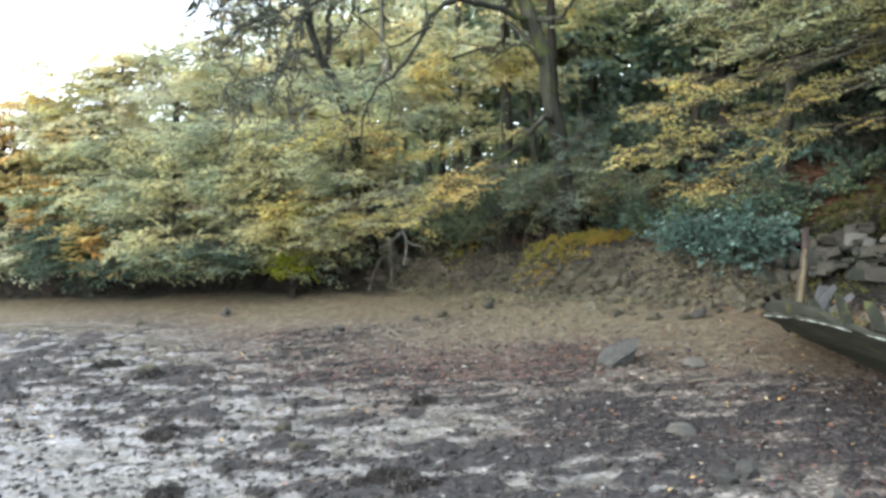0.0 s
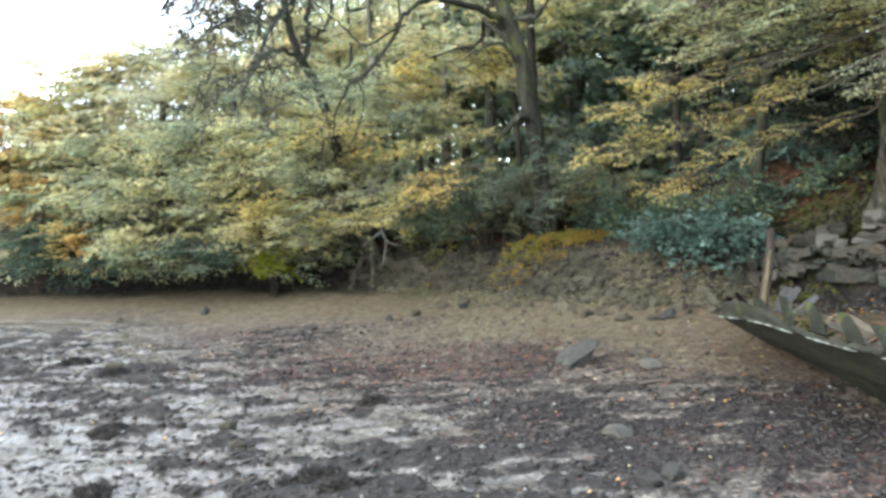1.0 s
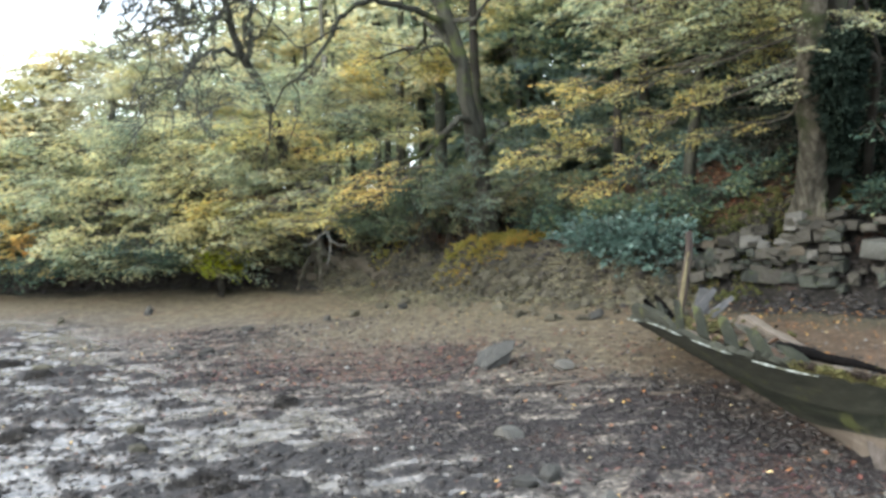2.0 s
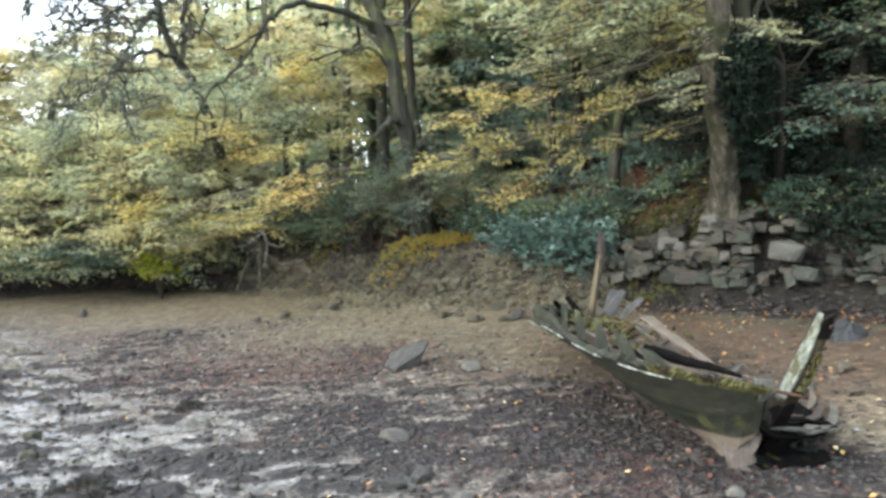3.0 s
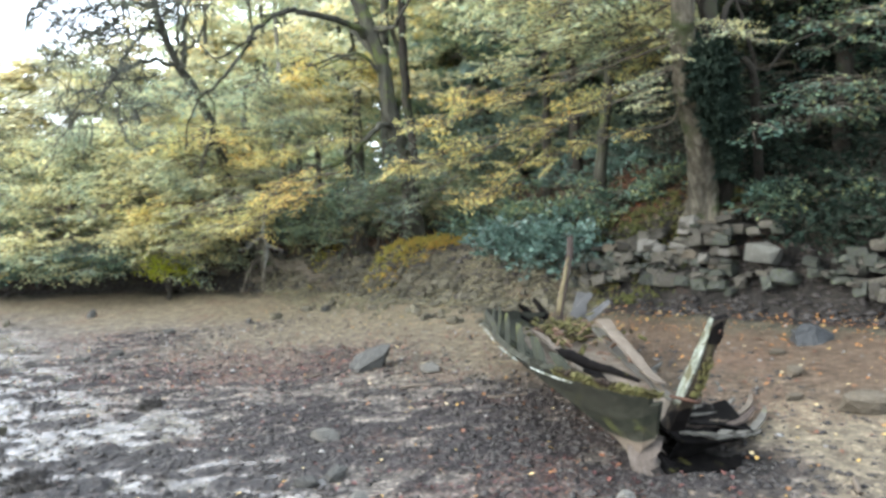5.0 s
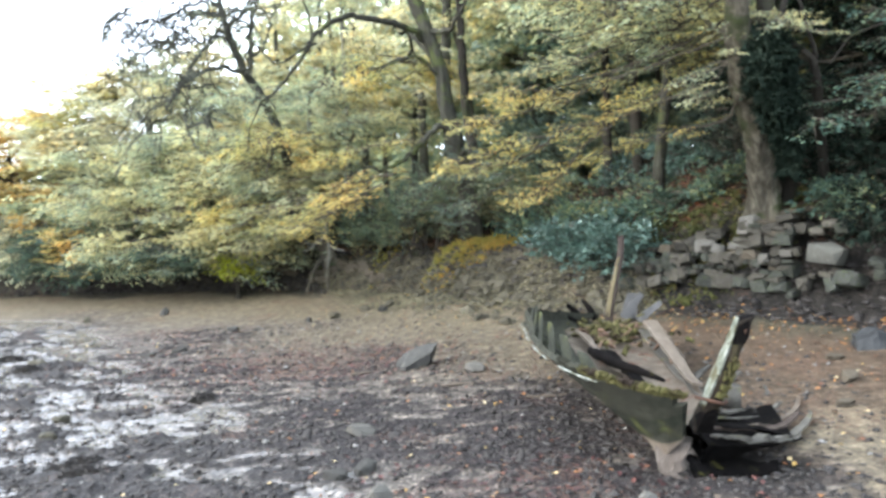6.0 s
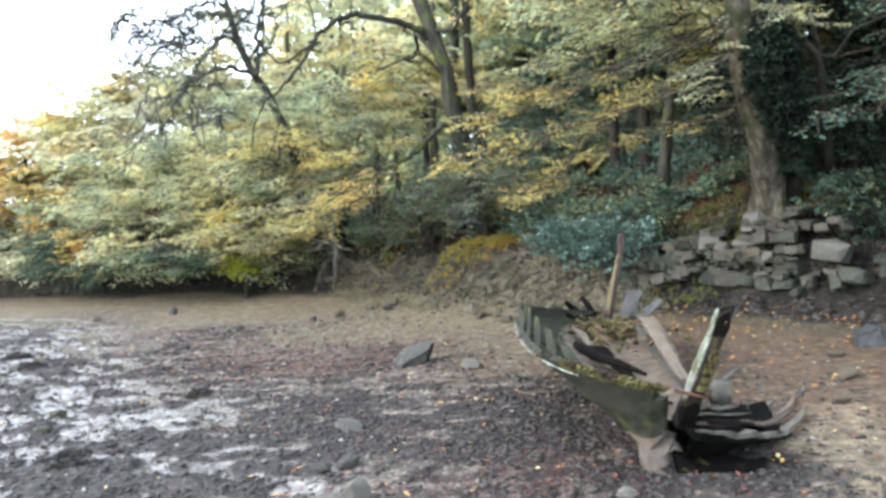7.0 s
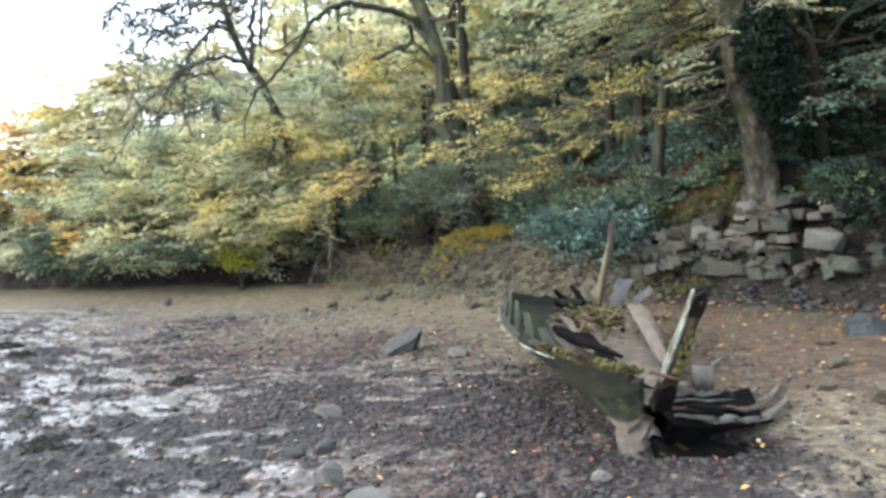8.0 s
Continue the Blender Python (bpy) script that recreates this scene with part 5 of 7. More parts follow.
while z_row < 1.5:
    h = rngw.uniform(0.065, 0.125)
    u = rngw.uniform(0, 0.2)
    while u < wlen[-1] - 1.7:
        w = h * rngw.uniform(0.75, 1.9)
        p, a = wall_at(u + w / 2)
        lift = 0.05 * math.sin(p[0] * 4.3 + 1.7 * row) + rngw.uniform(-0.035, 0.035)
        bould = 5.68 < p[0] < 6.15 and 0.78 < z_row + lift + h / 2 < 1.20
        fallen = 6.12 < p[0] < 6.45 and rngw.rand() < 0.5
        mossed = p[0] < 5.25 and z_row > 0.95 and rngw.rand() < 0.35
        nrm = np.array([-math.sin(a), math.cos(a)])
        # now and then two small stones lie where one large stone would
        pieces = [(0.0, 1.0, 0.0)] if rngw.rand() < 0.66 else [(-0.25, 0.55, -0.1), (0.26, 0.5, 0.12)]
        for dz, fh, du in pieces:
            zc = z_row + lift + h * (0.5 + dz)
            if zc + 0.3 * h * fh < wall_top(p[0]) and not (bould or fallen or mossed) and rngw.rand() > (0.03 if z_row > 0.7 else 0.2):
                q_ = p + nrm * (0.05 + 0.10 * (z_row - 0.66) + rngw.uniform(-0.045, 0.035)) + du * w * np.array([math.cos(a), math.sin(a)])
                big_k = 1.25 if rngw.rand() > 0.86 else 1.0
                stone("stone", pick_stone(p[0]), (q_[0], q_[1], zc), (w * 0.61 * big_k, 0.13, h * fh * 0.66 * big_k), (rngw.uniform(-12, 12), rngw.uniform(-17, 17), math.degrees(a) + rngw.uniform(-15, 15) + 180 * rngw.randint(2)), wall)
        u += w
    z_row += h * 0.95
    row += 1
stone("boulder", stone_mesh("boulder", 336, granite, 6, 0.012, (0.45, 0.95)), (5.92, 7.97, 0.965), (0.20, 0.15, 0.14), (4, 8, -36), None, "large squared granite boulder set in the wall", "boulder")

# rubble of weedy stones below the bank
rubble = thing("rubble_bank", (2.2, 10.4, gz(2.2, 10.4) - 0.1), "bank of weed-covered rubble stones below the wood", "rubble")
RUB = [stone_mesh("rubble_stone", 350 + k, stone_weed, 10, 0, (0.35, 0.8)) for k in range(6)]
rngr = np.random.RandomState(5)
LEDGE = [stone_mesh("ledge_stone", 370 + k, stone_tan, 8, 0, (0.5, 0.95)) for k in range(5)]
made = 0
while made < 295:
    t = rngr.rand()
    x = 0.7 + 3.5 * t
    y = np.interp(x, [p[0] for p in BANK[5:12]], [p[1] for p in BANK[5:12]]) - 0.02 - abs(rngr.randn()) * 0.38
    if rngr.rand() > 0.92:
        x, y = x - 0.9, y - 0.3
    s = rngr.uniform(0.025, 0.075) * (1.4 if rngr.rand() > 0.88 else 1)
    stone("stone", RUB[rngr.randint(6)], (x, y, gz(x, y) + s * 0.25), (s * rngr.uniform(0.9, 1.6), s, s * rngr.uniform(0.6, 0.95)), (rngr.uniform(-25, 25), rngr.uniform(-25, 25), rngr.uniform(0, 360)), rubble)
    made += 1


# tan stones that show where the bank has slipped
ledge = thing("stone_ledge", (-0.8, 13.6, gz(-0.8, 13.6)), "low ledge of tan stones in the slipped bank", "stones")
for k in range(26):
    x = rngr.uniform(-2.0, 0.5)
    y = np.interp(x, [p[0] for p in BANK], [p[1] for p in BANK]) + rngr.uniform(-0.22, 0.05)
    s = rngr.uniform(0.05, 0.10)
    stone("stone", LEDGE[k % 5], (x, y, gz(x, y) + 0.3 * s + rngr.uniform(0.0, 0.05)), (s * rngr.uniform(1.2, 2.0), s, s * rngr.uniform(0.6, 0.9)), (rngr.uniform(-10, 10), rngr.uniform(-10, 10), rngr.uniform(-40, 20)), ledge)


# ---- trees ----
def fronds(name, root, lines, leaf_mat, seed, templates=SPRAYS, label="", size=(0.26, 0.46), r0=0.014):
    """Long leafy branches under a tree: each line of places with a number of twigs and a width."""
    rng = np.random.RandomState(seed)
    leaves, twigs = Acc(), Acc()
    for pts, count, width in lines:
        c_ = curve_through(pts, 8 * len(pts))
        c_[1:-1] += rng.randn(len(c_) - 2, 3) * 0.012
        part("branch", Acc().add(*tube(c_, [r0, r0 * 0.7, 0.004], 5, 0.2, rng)), twig_bark, root, label)
        t = rng.rand(count) ** 0.8 * (len(c_) - 1.01)
        i = t.astype(int)
        p = c_[i] + (c_[i + 1] - c_[i]) * (t - i)[:, None]
        way = c_[np.minimum(i + 2, len(c_) - 1)] - c_[np.maximum(i - 1, 0)]
        head = np.arctan2(way[:, 1], way[:, 0]) + rng.choice((-1, 1), count) * rng.uniform(0.2, 1.2, count)
        p = p + rng.randn(count, 3) * np.array([width, width, width * 0.35])
        mats = frames_for(p, head, -0.15 + 0.18 * rng.randn(count), 0.3 * rng.randn(count), rng.uniform(*size, count))
        put_sprays(leaves, twigs, templates, p, mats, rng)
    part("twigwork", twigs, twig_bark, root, kind="stuff")
    part("foliage", leaves, leaf_mat, root, kind="stuff", smooth=False)


# the big tree on the wall
big_tree = tree("beech_tree", (5.54, 8.72), [(5.47, 8.55, 1.72), (5.36, 8.27, 2.13), (5.20, 8.0, 2.57), (5.07, 7.77, 2.87), (4.96, 7.55, 3.14), (4.88, 7.35, 3.56), (4.8, 7.2, 4.6)], [0.155, 0.155, 0.155, 0.15, 0.14, 0.12, 0.09],
                [((4.3, 8.1, 3.55), (0.9, 0.5, 0.3), 70, leaf_olive), ((3.7, 8.3, 4.0), (1.2, 0.8, 0.5), 90, leaf_olive), ((4.8, 8.2, 4.6), (1.6, 1.0, 0.5), 110, leaf_olive)],
                bark_old, "grey-barked autumn beech tree rooted on a stone wall", seed=3, limb_r=0.04, old=True)
fronds("frond", big_tree, [
    ([(5.05, 7.8, 2.75), (4.95, 8.0, 2.42), (4.38, 8.0, 2.31), (3.92, 8.0, 2.16), (3.45, 8.0, 2.04)], 26, 0.07),
    ([(5.0, 7.7, 3.0), (4.1, 8.0, 2.62), (3.57, 8.0, 2.27), (3.15, 8.0, 1.82), (2.9, 8.0, 1.68)], 40, 0.10),
    ([(4.6, 7.9, 2.75), (3.99, 8.0, 2.52), (3.22, 8.0, 2.36), (2.62, 8.0, 2.22), (2.0, 8.0, 1.88)], 46, 0.10),
    ([(4.9, 7.6, 3.2), (3.77, 8.0, 2.87), (3.0, 8.0, 2.64), (2.51, 8.0, 2.52), (2.27, 8.0, 2.50)], 36, 0.10),
    ([(4.9, 7.6, 3.3), (4.06, 8.0, 3.05), (3.3, 8.0, 2.86), (2.76, 8.0, 2.79), (2.58, 8.0, 2.77)], 34, 0.11),
    ([(3.22, 8.0, 2.34), (2.74, 8.0, 2.07), (2.31, 8.0, 2.06), (2.13, 8.0, 2.10)], 24, 0.08),
    ([(5.0, 7.7, 3.1), (4.8, 8.0, 3.08), (4.22, 8.0, 2.70), (3.87, 8.0, 2.54)], 30, 0.10),
], leaf_gold, 5, SPRAYS, "drooping beech branch with yellow leaves", (0.22, 0.40))
fronds("frond", big_tree, [
    ([(4.9, 7.5, 3.4), (4.52, 8.0, 3.13), (3.83, 8.0, 2.95), (3.23, 8.0, 2.70)], 40, 0.12),
    ([(4.9, 7.4, 3.6), (4.41, 8.0, 3.37), (3.71, 8.0, 3.19), (3.01, 8.0, 3.0)], 44, 0.13),
    ([(4.9, 7.4, 3.5), (4.91, 8.0, 3.40), (4.58, 8.0, 3.26), (4.12, 8.0, 3.2)], 34, 0.13),
    ([(5.0, 7.6, 3.2), (4.85, 7.5, 2.95), (4.7, 7.5, 2.75), (4.6, 7.5, 2.55)], 24, 0.11),
    ([(5.0, 7.6, 3.3), (5.25, 7.4, 3.25), (5.45, 7.35, 3.15)], 22, 0.12),
], leaf_olive, 7, SPRAYS, "beech branch with olive-green leaves", (0.24, 0.42))
# ivy-clad trunk leaning against it
ivy = tree("ivy_tree", (5.82, 8.85), [(5.76, 8.6, 1.75), (5.66, 8.32, 2.13), (5.54, 8.1, 2.40), (5.41, 7.87, 2.69), (5.30, 7.68, 2.98), (5.22, 7.52, 3.3), (5.13, 7.5, 4.4)], [0.085, 0.085, 0.09, 0.09, 0.085, 0.08, 0.06],
           [((5.6, 9.6, 5.2), (1.2, 0.8, 0.5), 60, leaf_green), ((6.2, 8.4, 3.9), (1.1, 0.7, 0.35), 60, leaf_green)], bark_dark, "dark tree trunk wrapped in thick ivy", seed=6)
rng_i = np.random.RandomState(8)
iv = Acc()
cl = curve_through([(5.68, 8.42, 1.92), (5.60, 8.22, 2.15), (5.48, 8.0, 2.36), (5.33, 7.76, 2.66), (5.23, 7.56, 2.93), (5.16, 7.42, 3.18)], 40)
m = 1500
kk = rng_i.randint(0, 40, m)
ang = rng_i.uniform(0, 2 * np.pi, m)
rad = np.interp(kk, [0, 8, 16, 24, 34, 39], [0.03, 0.06, 0.10, 0.15, 0.14, 0.05]) * rng_i.uniform(0.7, 1.1, m)
pp = cl[kk] + np.stack([np.cos(ang) * rad, np.sin(ang) * rad, 0.05 * rng_i.randn(m)], -1)
mm = frames_for(pp, ang + 0.5 * rng_i.randn(m), -0.6 + 0.5 * rng_i.randn(m), 1.2 * rng_i.randn(m), rng_i.uniform(0.08, 0.15, m))
IVY = [spray_template(120 + k, 26, 0.30, 1.2) for k in range(3)]
put_sprays(iv, None, IVY, pp, mm, rng_i)
part("ivy", iv, leaf_ivy_shade, ivy, "dark glossy ivy", kind="stuff", smooth=False)

# dark sapling to its side
tree("hazel_sapling", (6.22, 8.8), [(6.15, 8.6, 1.75), (6.05, 8.4, 1.99), (5.90, 8.1, 2.43), (5.74, 7.75, 2.84), (5.67, 7.7, 2.95), (5.49, 7.7, 3.13), (5.28, 7.7, 3.36), (5.0, 7.7, 3.9)], [0.05, 0.048, 0.044, 0.034, 0.03, 0.022, 0.014],
     [((6.6, 7.8, 2.62), (0.5, 0.35, 0.13), 22, leaf_green), ((6.2, 7.6, 2.35), (0.16, 0.15, 0.16), 10, leaf_green), ((7.2, 7.5, 2.75), (0.6, 0.4, 0.18), 14, leaf_green), ((6.8, 7.5, 3.35), (1.0, 0.5, 0.25), 36, leaf_green)],
     bark_dark, "dark bent hazel sapling with few leaves", seed=9, limb_r=0.016, extra=[([(5.75, 7.78, 2.84), (5.72, 7.7, 3.0), (5.67, 7.7, 3.2), (5.55, 7.7, 3.6)], [0.026, 0.022, 0.014])])

# the forked trunk with the long drooping limb
fork = tree("oak_tree", (2.02, 11.55), [(1.96, 11.35, 1.9), (1.85, 11.1, 2.56), (1.73, 11.05, 3.07), (1.68, 11.05, 3.56), (1.50, 11.05, 4.15), (1.31, 11.05, 4.65), (1.13, 11.05, 5.4), (1.0, 11.1, 6.4)], [0.115, 0.11, 0.108, 0.106, 0.10, 0.085, 0.06],
            [((0.4, 11.6, 5.3), (1.6, 0.9, 0.6), 150, leaf_olive), ((2.6, 11.6, 5.1), (1.6, 0.9, 0.7), 150, leaf_olive), ((0.5, 12.9, 4.0), (1.1, 0.7, 0.5), 90, leaf_gold)],
            bark_oak, "mossy oak trunk with a long drooping limb", seed=12, old=True,
            extra=[([(1.45, 11.05, 4.05), (1.25, 10.9, 4.20), (0.80, 10.7, 4.31), (0.41, 10.5, 4.32), (0.21, 10.3, 4.19), (0.01, 10.1, 3.95), (-0.04, 10.0, 3.80), (-0.28, 9.8, 3.37), (-0.54, 9.8, 3.16), (-0.77, 9.8, 2.89), (-0.86, 9.8, 2.43)], [0.052, 0.045, 0.036, 0.026, 0.018, 0.009]),
                   ([(1.80, 11.0, 2.72), (1.62, 10.9, 2.77), (1.38, 10.8, 2.53), (1.14, 10.7, 2.29), (0.82, 10.6, 2.15), (0.53, 10.4, 2.18), (0.16, 10.2, 1.84)], [0.05, 0.042, 0.034, 0.02, 0.008]),
                   ([(0.08, 10.1, 3.89), (-0.09, 9.95, 3.79), (-0.43, 9.95, 3.61), (-0.67, 9.95, 3.83), (-1.04, 9.95, 4.16)], [0.018, 0.014, 0.010]),
                   ([(0.01, 10.1, 3.95), (0.0, 10.1, 4.24), (-0.08, 10.1, 4.5)], [0.02, 0.012]),
                   ([(1.62, 11.0, 3.52), (1.38, 10.8, 3.76), (1.06, 10.5, 3.64), (0.84, 10.2, 3.46)], [0.026, 0.02, 0.009]),
                   ([(1.54, 11.0, 4.15), (1.83, 10.8, 4.12), (1.98, 10.6, 4.25), (2.3, 10.4, 4.7)], [0.04, 0.03, 0.02]),
                   ([(-0.54, 9.8, 3.16), (-0.45, 9.8, 2.95), (-0.52, 9.8, 2.6), (-0.7, 9.8, 2.2)], [0.012, 0.009, 0.004])])
fronds("frond", fork, [
    ([(1.4, 10.7, 2.55), (1.0, 10.6, 2.55), (0.5, 10.6, 2.45), (0.1, 10.6, 2.3)], 40, 0.12),
    ([(1.1, 10.2, 2.1), (0.6, 10.2, 2.0), (0.1, 10.3, 1.75), (-0.4, 10.5, 1.5)], 54, 0.15),
    ([(0.9, 10.1, 1.95), (0.4, 10.0, 1.65), (0.0, 10.0, 1.5), (-0.35, 10.1, 1.32)], 46, 0.12),
], leaf_gold, 15, SPRAYS, "low oak branch with yellow and orange leaves")
fronds("frond", fork, [
    ([(0.3, 10.8, 1.9), (-0.5, 11.0, 1.8), (-1.2, 11.2, 1.6), (-1.7, 11.4, 1.35)], 60, 0.18),
    ([(0.0, 11.0, 1.6), (-0.8, 11.4, 1.35), (-1.5, 11.7, 1.05)], 46, 0.16),
    ([(-0.2, 12.0, 2.2), (-0.9, 11.9, 2.1), (-1.6, 11.9, 1.9)], 46, 0.18),
], leaf_olive, 16, SPRAYS, "low oak branch with olive leaves")
fronds("frond", fork, [
    ([(2.3, 10.9, 2.7), (1.95, 10.75, 2.35), (1.6, 10.7, 1.95), (1.35, 10.75, 1.6)], 34, 0.12),
    ([(2.5, 10.8, 2.3), (2.1, 10.7, 1.95), (1.8, 10.7, 1.55), (1.7, 10.75, 1.25)], 34, 0.12),
    ([(2.7, 10.6, 2.0), (2.3, 10.6, 1.7), (2.05, 10.65, 1.4)], 24, 0.12),
], leaf_deep, 17, SPRAYS, "thin hanging branch with grey-green leaves", (0.22, 0.4), 0.01)
tree("dark_ivy_trunk", (2.1, 12.2), [(2.04, 12.0, 2.36), (1.96, 12.0, 3.16), (1.93, 12.0, 3.86), (1.92, 12.0, 4.65), (1.9, 12, 6.4)], [0.07, 0.068, 0.062, 0.05],
     [((2.3, 13.2, 5.8), (1.6, 1.1, 0.8), 130, leaf_green)], bark_dark, "dark straight trunk behind the forked oak", seed=21)
tree("slender_tree", (4.55, 10.1), [(4.62, 10.0, 2.25), (4.71, 10.0, 3.03), (4.77, 10.0, 3.52), (4.91, 10.0, 3.95), (5.0, 10.1, 5.6)], [0.07, 0.065, 0.055, 0.045],
     [((5.0, 10.6, 5.2), (1.4, 1.0, 0.7), 120, leaf_green), ((4.0, 10.4, 4.2), (1.2, 0.8, 0.5), 130, leaf_olive)], bark_oak, "slender grey trunk on the slope", seed=22)

# thick high crown, added out of view to shade the wall and shore
tree("shade_tree", (8.3, 8.9), [(8.3, 8.8, 2.6), (8.2, 8.7, 4.0), (8.1, 8.6, 6.0)], [0.15, 0.14, 0.12, 0.08],
     [((7.6, 8.2, 4.9), (1.6, 1.2, 0.6), 160, leaf_green), ((9.3, 8.0, 4.6), (1.7, 1.3, 0.8), 160, leaf_green), ((8.3, 9.6, 5.8), (2.2, 1.7, 0.8), 200, leaf_green), ((6.6, 9.2, 5.0), (1.3, 1.1, 0.5), 130, leaf_green), ((8.4, 6.4, 5.9), (1.8, 1.3, 0.5), 130, leaf_green), ((9.8, 5.4, 5.2), (1.8, 1.3, 0.6), 150, leaf_green)], bark_dark, "tree above the wall with unseen crown added for shade", seed=27, templates=DENSE)
# crown in near-black leaves, so that the shade is in their colour
tree("shade_tree", (7.3, 9.0), [(7.25, 8.9, 2.6), (7.3, 8.8, 4.2), (7.4, 8.8, 6.0)], [0.10, 0.095, 0.09, 0.06],
     [((7.2, 10.2, 4.4), (1.6, 1.2, 0.8), 160, leaf_ivy_shade), ((8.8, 10.4, 3.6), (1.6, 1.2, 0.9), 160, leaf_ivy_shade), ((6.6, 10.8, 3.4), (1.4, 1.0, 0.9), 140, leaf_ivy_shade), ((7.4, 9.6, 2.9), (1.0, 0.7, 0.8), 100, leaf_ivy_shade)], bark_dark, "dark straight trunk in the shade, its leaf colour darkened to match", seed=28, templates=DENSE)

# bare crooked oak hanging over the shore
bare = tree("bare_oak", (-1.1, 14.0), [(-1.16, 13.4, 1.58), (-1.22, 12.7, 2.52), (-1.30, 12.5, 3.03), (-1.47, 12.3, 3.53), (-1.64, 12.1, 3.88), (-1.76, 11.8, 4.34), (-1.77, 11.5, 4.71), (-1.83, 11.4, 5.3)], [0.08, 0.075, 0.07, 0.062, 0.05, 0.035],
            [((-2.1, 12.9, 2.75), (0.8, 0.5, 0.4), 90, leaf_olive), ((-1.5, 12.3, 2.3), (0.7, 0.5, 0.35), 70, leaf_olive), ((-1.25, 12.0, 2.7), (0.45, 0.3, 0.35), 46, leaf_gold), ((-1.5, 11.9, 3.45), (0.4, 0.3, 0.2), 26, leaf_olive)], bark_lichen, "half-bare lichen-grey oak with crooked twigs", seed=25)
rb = np.random.RandomState(31)
crook = Acc()


def branch_out(p, way, length, r, depth):
    """Crooked bare branches that fork again and again, their tips drooping."""
    line = [np.array(p, float)]
    w = np.array(way, float)
    steps = 8
    for k in range(steps):
        w = w + rb.randn(3) * 0.30 + np.array([-0.03, 0, -0.07])
        w /= np.linalg.norm(w)
        line.append(line[-1] + w * length / steps)
    crook.add(*tube(np.array(line), [r, r * 0.5], 5 if r > 0.012 else 4, 0.2, rb))
    if depth:
        for k in range(3):
            i = rb.randint(2, steps)
            d2 = w + rb.randn(3) * 0.8
            branch_out(line[i], d2 / np.linalg.norm(d2), length * rb.uniform(0.55, 0.85), max(r * 0.66, 0.0055), depth - 1)


for pts, rr, forks in (
        ([(-1.67, 12.1, 3.91), (-1.82, 11.4, 3.89), (-1.92, 10.8, 3.70), (-1.90, 10.2, 3.48), (-1.93, 9.9, 3.20), (-1.97, 9.7, 2.88), (-2.02, 9.6, 2.49)], [0.04, 0.028, 0.018, 0.007], 7),
        ([(-1.73, 11.6, 4.58), (-1.80, 11.0, 4.19), (-1.85, 10.6, 3.87), (-1.81, 10.2, 3.56), (-1.88, 9.9, 3.26)], [0.035, 0.024, 0.012], 6),
        ([(-1.77, 11.5, 4.71), (-1.86, 10.8, 4.58), (-1.86, 10.4, 4.30), (-1.94, 10.2, 4.15), (-2.31, 10.0, 3.99), (-2.52, 9.9, 3.72), (-2.62, 9.8, 3.48)], [0.034, 0.024, 0.016, 0.007], 13),
        ([(-1.60, 12.0, 3.83), (-1.47, 11.9, 4.08), (-1.47, 11.9, 4.47), (-1.40, 11.9, 4.87), (-1.33, 11.9, 5.4)], [0.05, 0.04, 0.03], 7),
        ([(-1.71, 10.0, 3.36), (-1.83, 10.0, 2.98), (-1.71, 10.0, 2.66), (-1.67, 10.0, 2.52)], [0.012, 0.016, 0.012], 3),
        ([(-1.83, 11.4, 5.2), (-2.2, 10.9, 4.95), (-2.5, 10.5, 4.75), (-2.9, 10.3, 4.45), (-3.1, 10.2, 4.05)], [0.03, 0.02, 0.008], 9),
        ([(-1.72, 11.7, 4.32), (-1.79, 11.2, 4.34), (-1.98, 10.8, 4.14), (-2.23, 10.6, 4.15), (-2.52, 10.5, 3.99), (-2.68, 10.4, 3.70)], [0.032, 0.022, 0.014, 0.007], 10),
        ([(-1.77, 11.5, 4.71), (-1.85, 11.2, 4.85), (-2.08, 10.9, 4.71), (-2.35, 10.7, 4.51), (-2.61, 10.6, 4.38), (-2.75, 10.5, 4.13)], [0.032, 0.022, 0.014, 0.007], 11),
        ([(-1.59, 12.0, 4.09), (-1.18, 11.7, 4.27), (-1.06, 11.7, 4.62), (-0.86, 11.7, 4.91)], [0.026, 0.02, 0.01], 6),
        ([(-1.73, 11.6, 4.58), (-1.36, 11.3, 4.67), (-1.26, 11.3, 4.92)], [0.026, 0.016], 4),
        ([(-1.86, 10.8, 4.58), (-2.07, 10.7, 4.66), (-2.21, 10.6, 4.40), (-2.42, 10.5, 4.43), (-2.58, 10.4, 4.54)], [0.02, 0.014, 0.007], 8),
        ([(-1.93, 9.9, 3.20), (-2.2, 10.1, 3.25), (-2.5, 10.2, 3.3), (-2.75, 10.2, 3.1)], [0.012, 0.009, 0.006], 5)):
    c_ = curve_through(pts, 7 * len(pts))
    c_[2:-1] += rb.randn(len(c_) - 3, 3) * 0.022
    part("bare_limb", Acc().add(*tube(c_, rr, 7, 0.2, rb)), bark_lichen, bare)
    for k in range(forks):
        i = rb.randint(len(c_) // 4, len(c_))
        d2 = np.array([rb.uniform(-1.0, 0.8), rb.uniform(-0.4, 0.6), rb.uniform(-0.5, 0.9)])
        branch_out(c_[i], d2 / np.linalg.norm(d2), rb.uniform(0.35, 0.8), 0.0125, 2)
part("bare_branchwork", crook, bark_lichen, bare, "crooked bare lichened branches", kind="stuff")

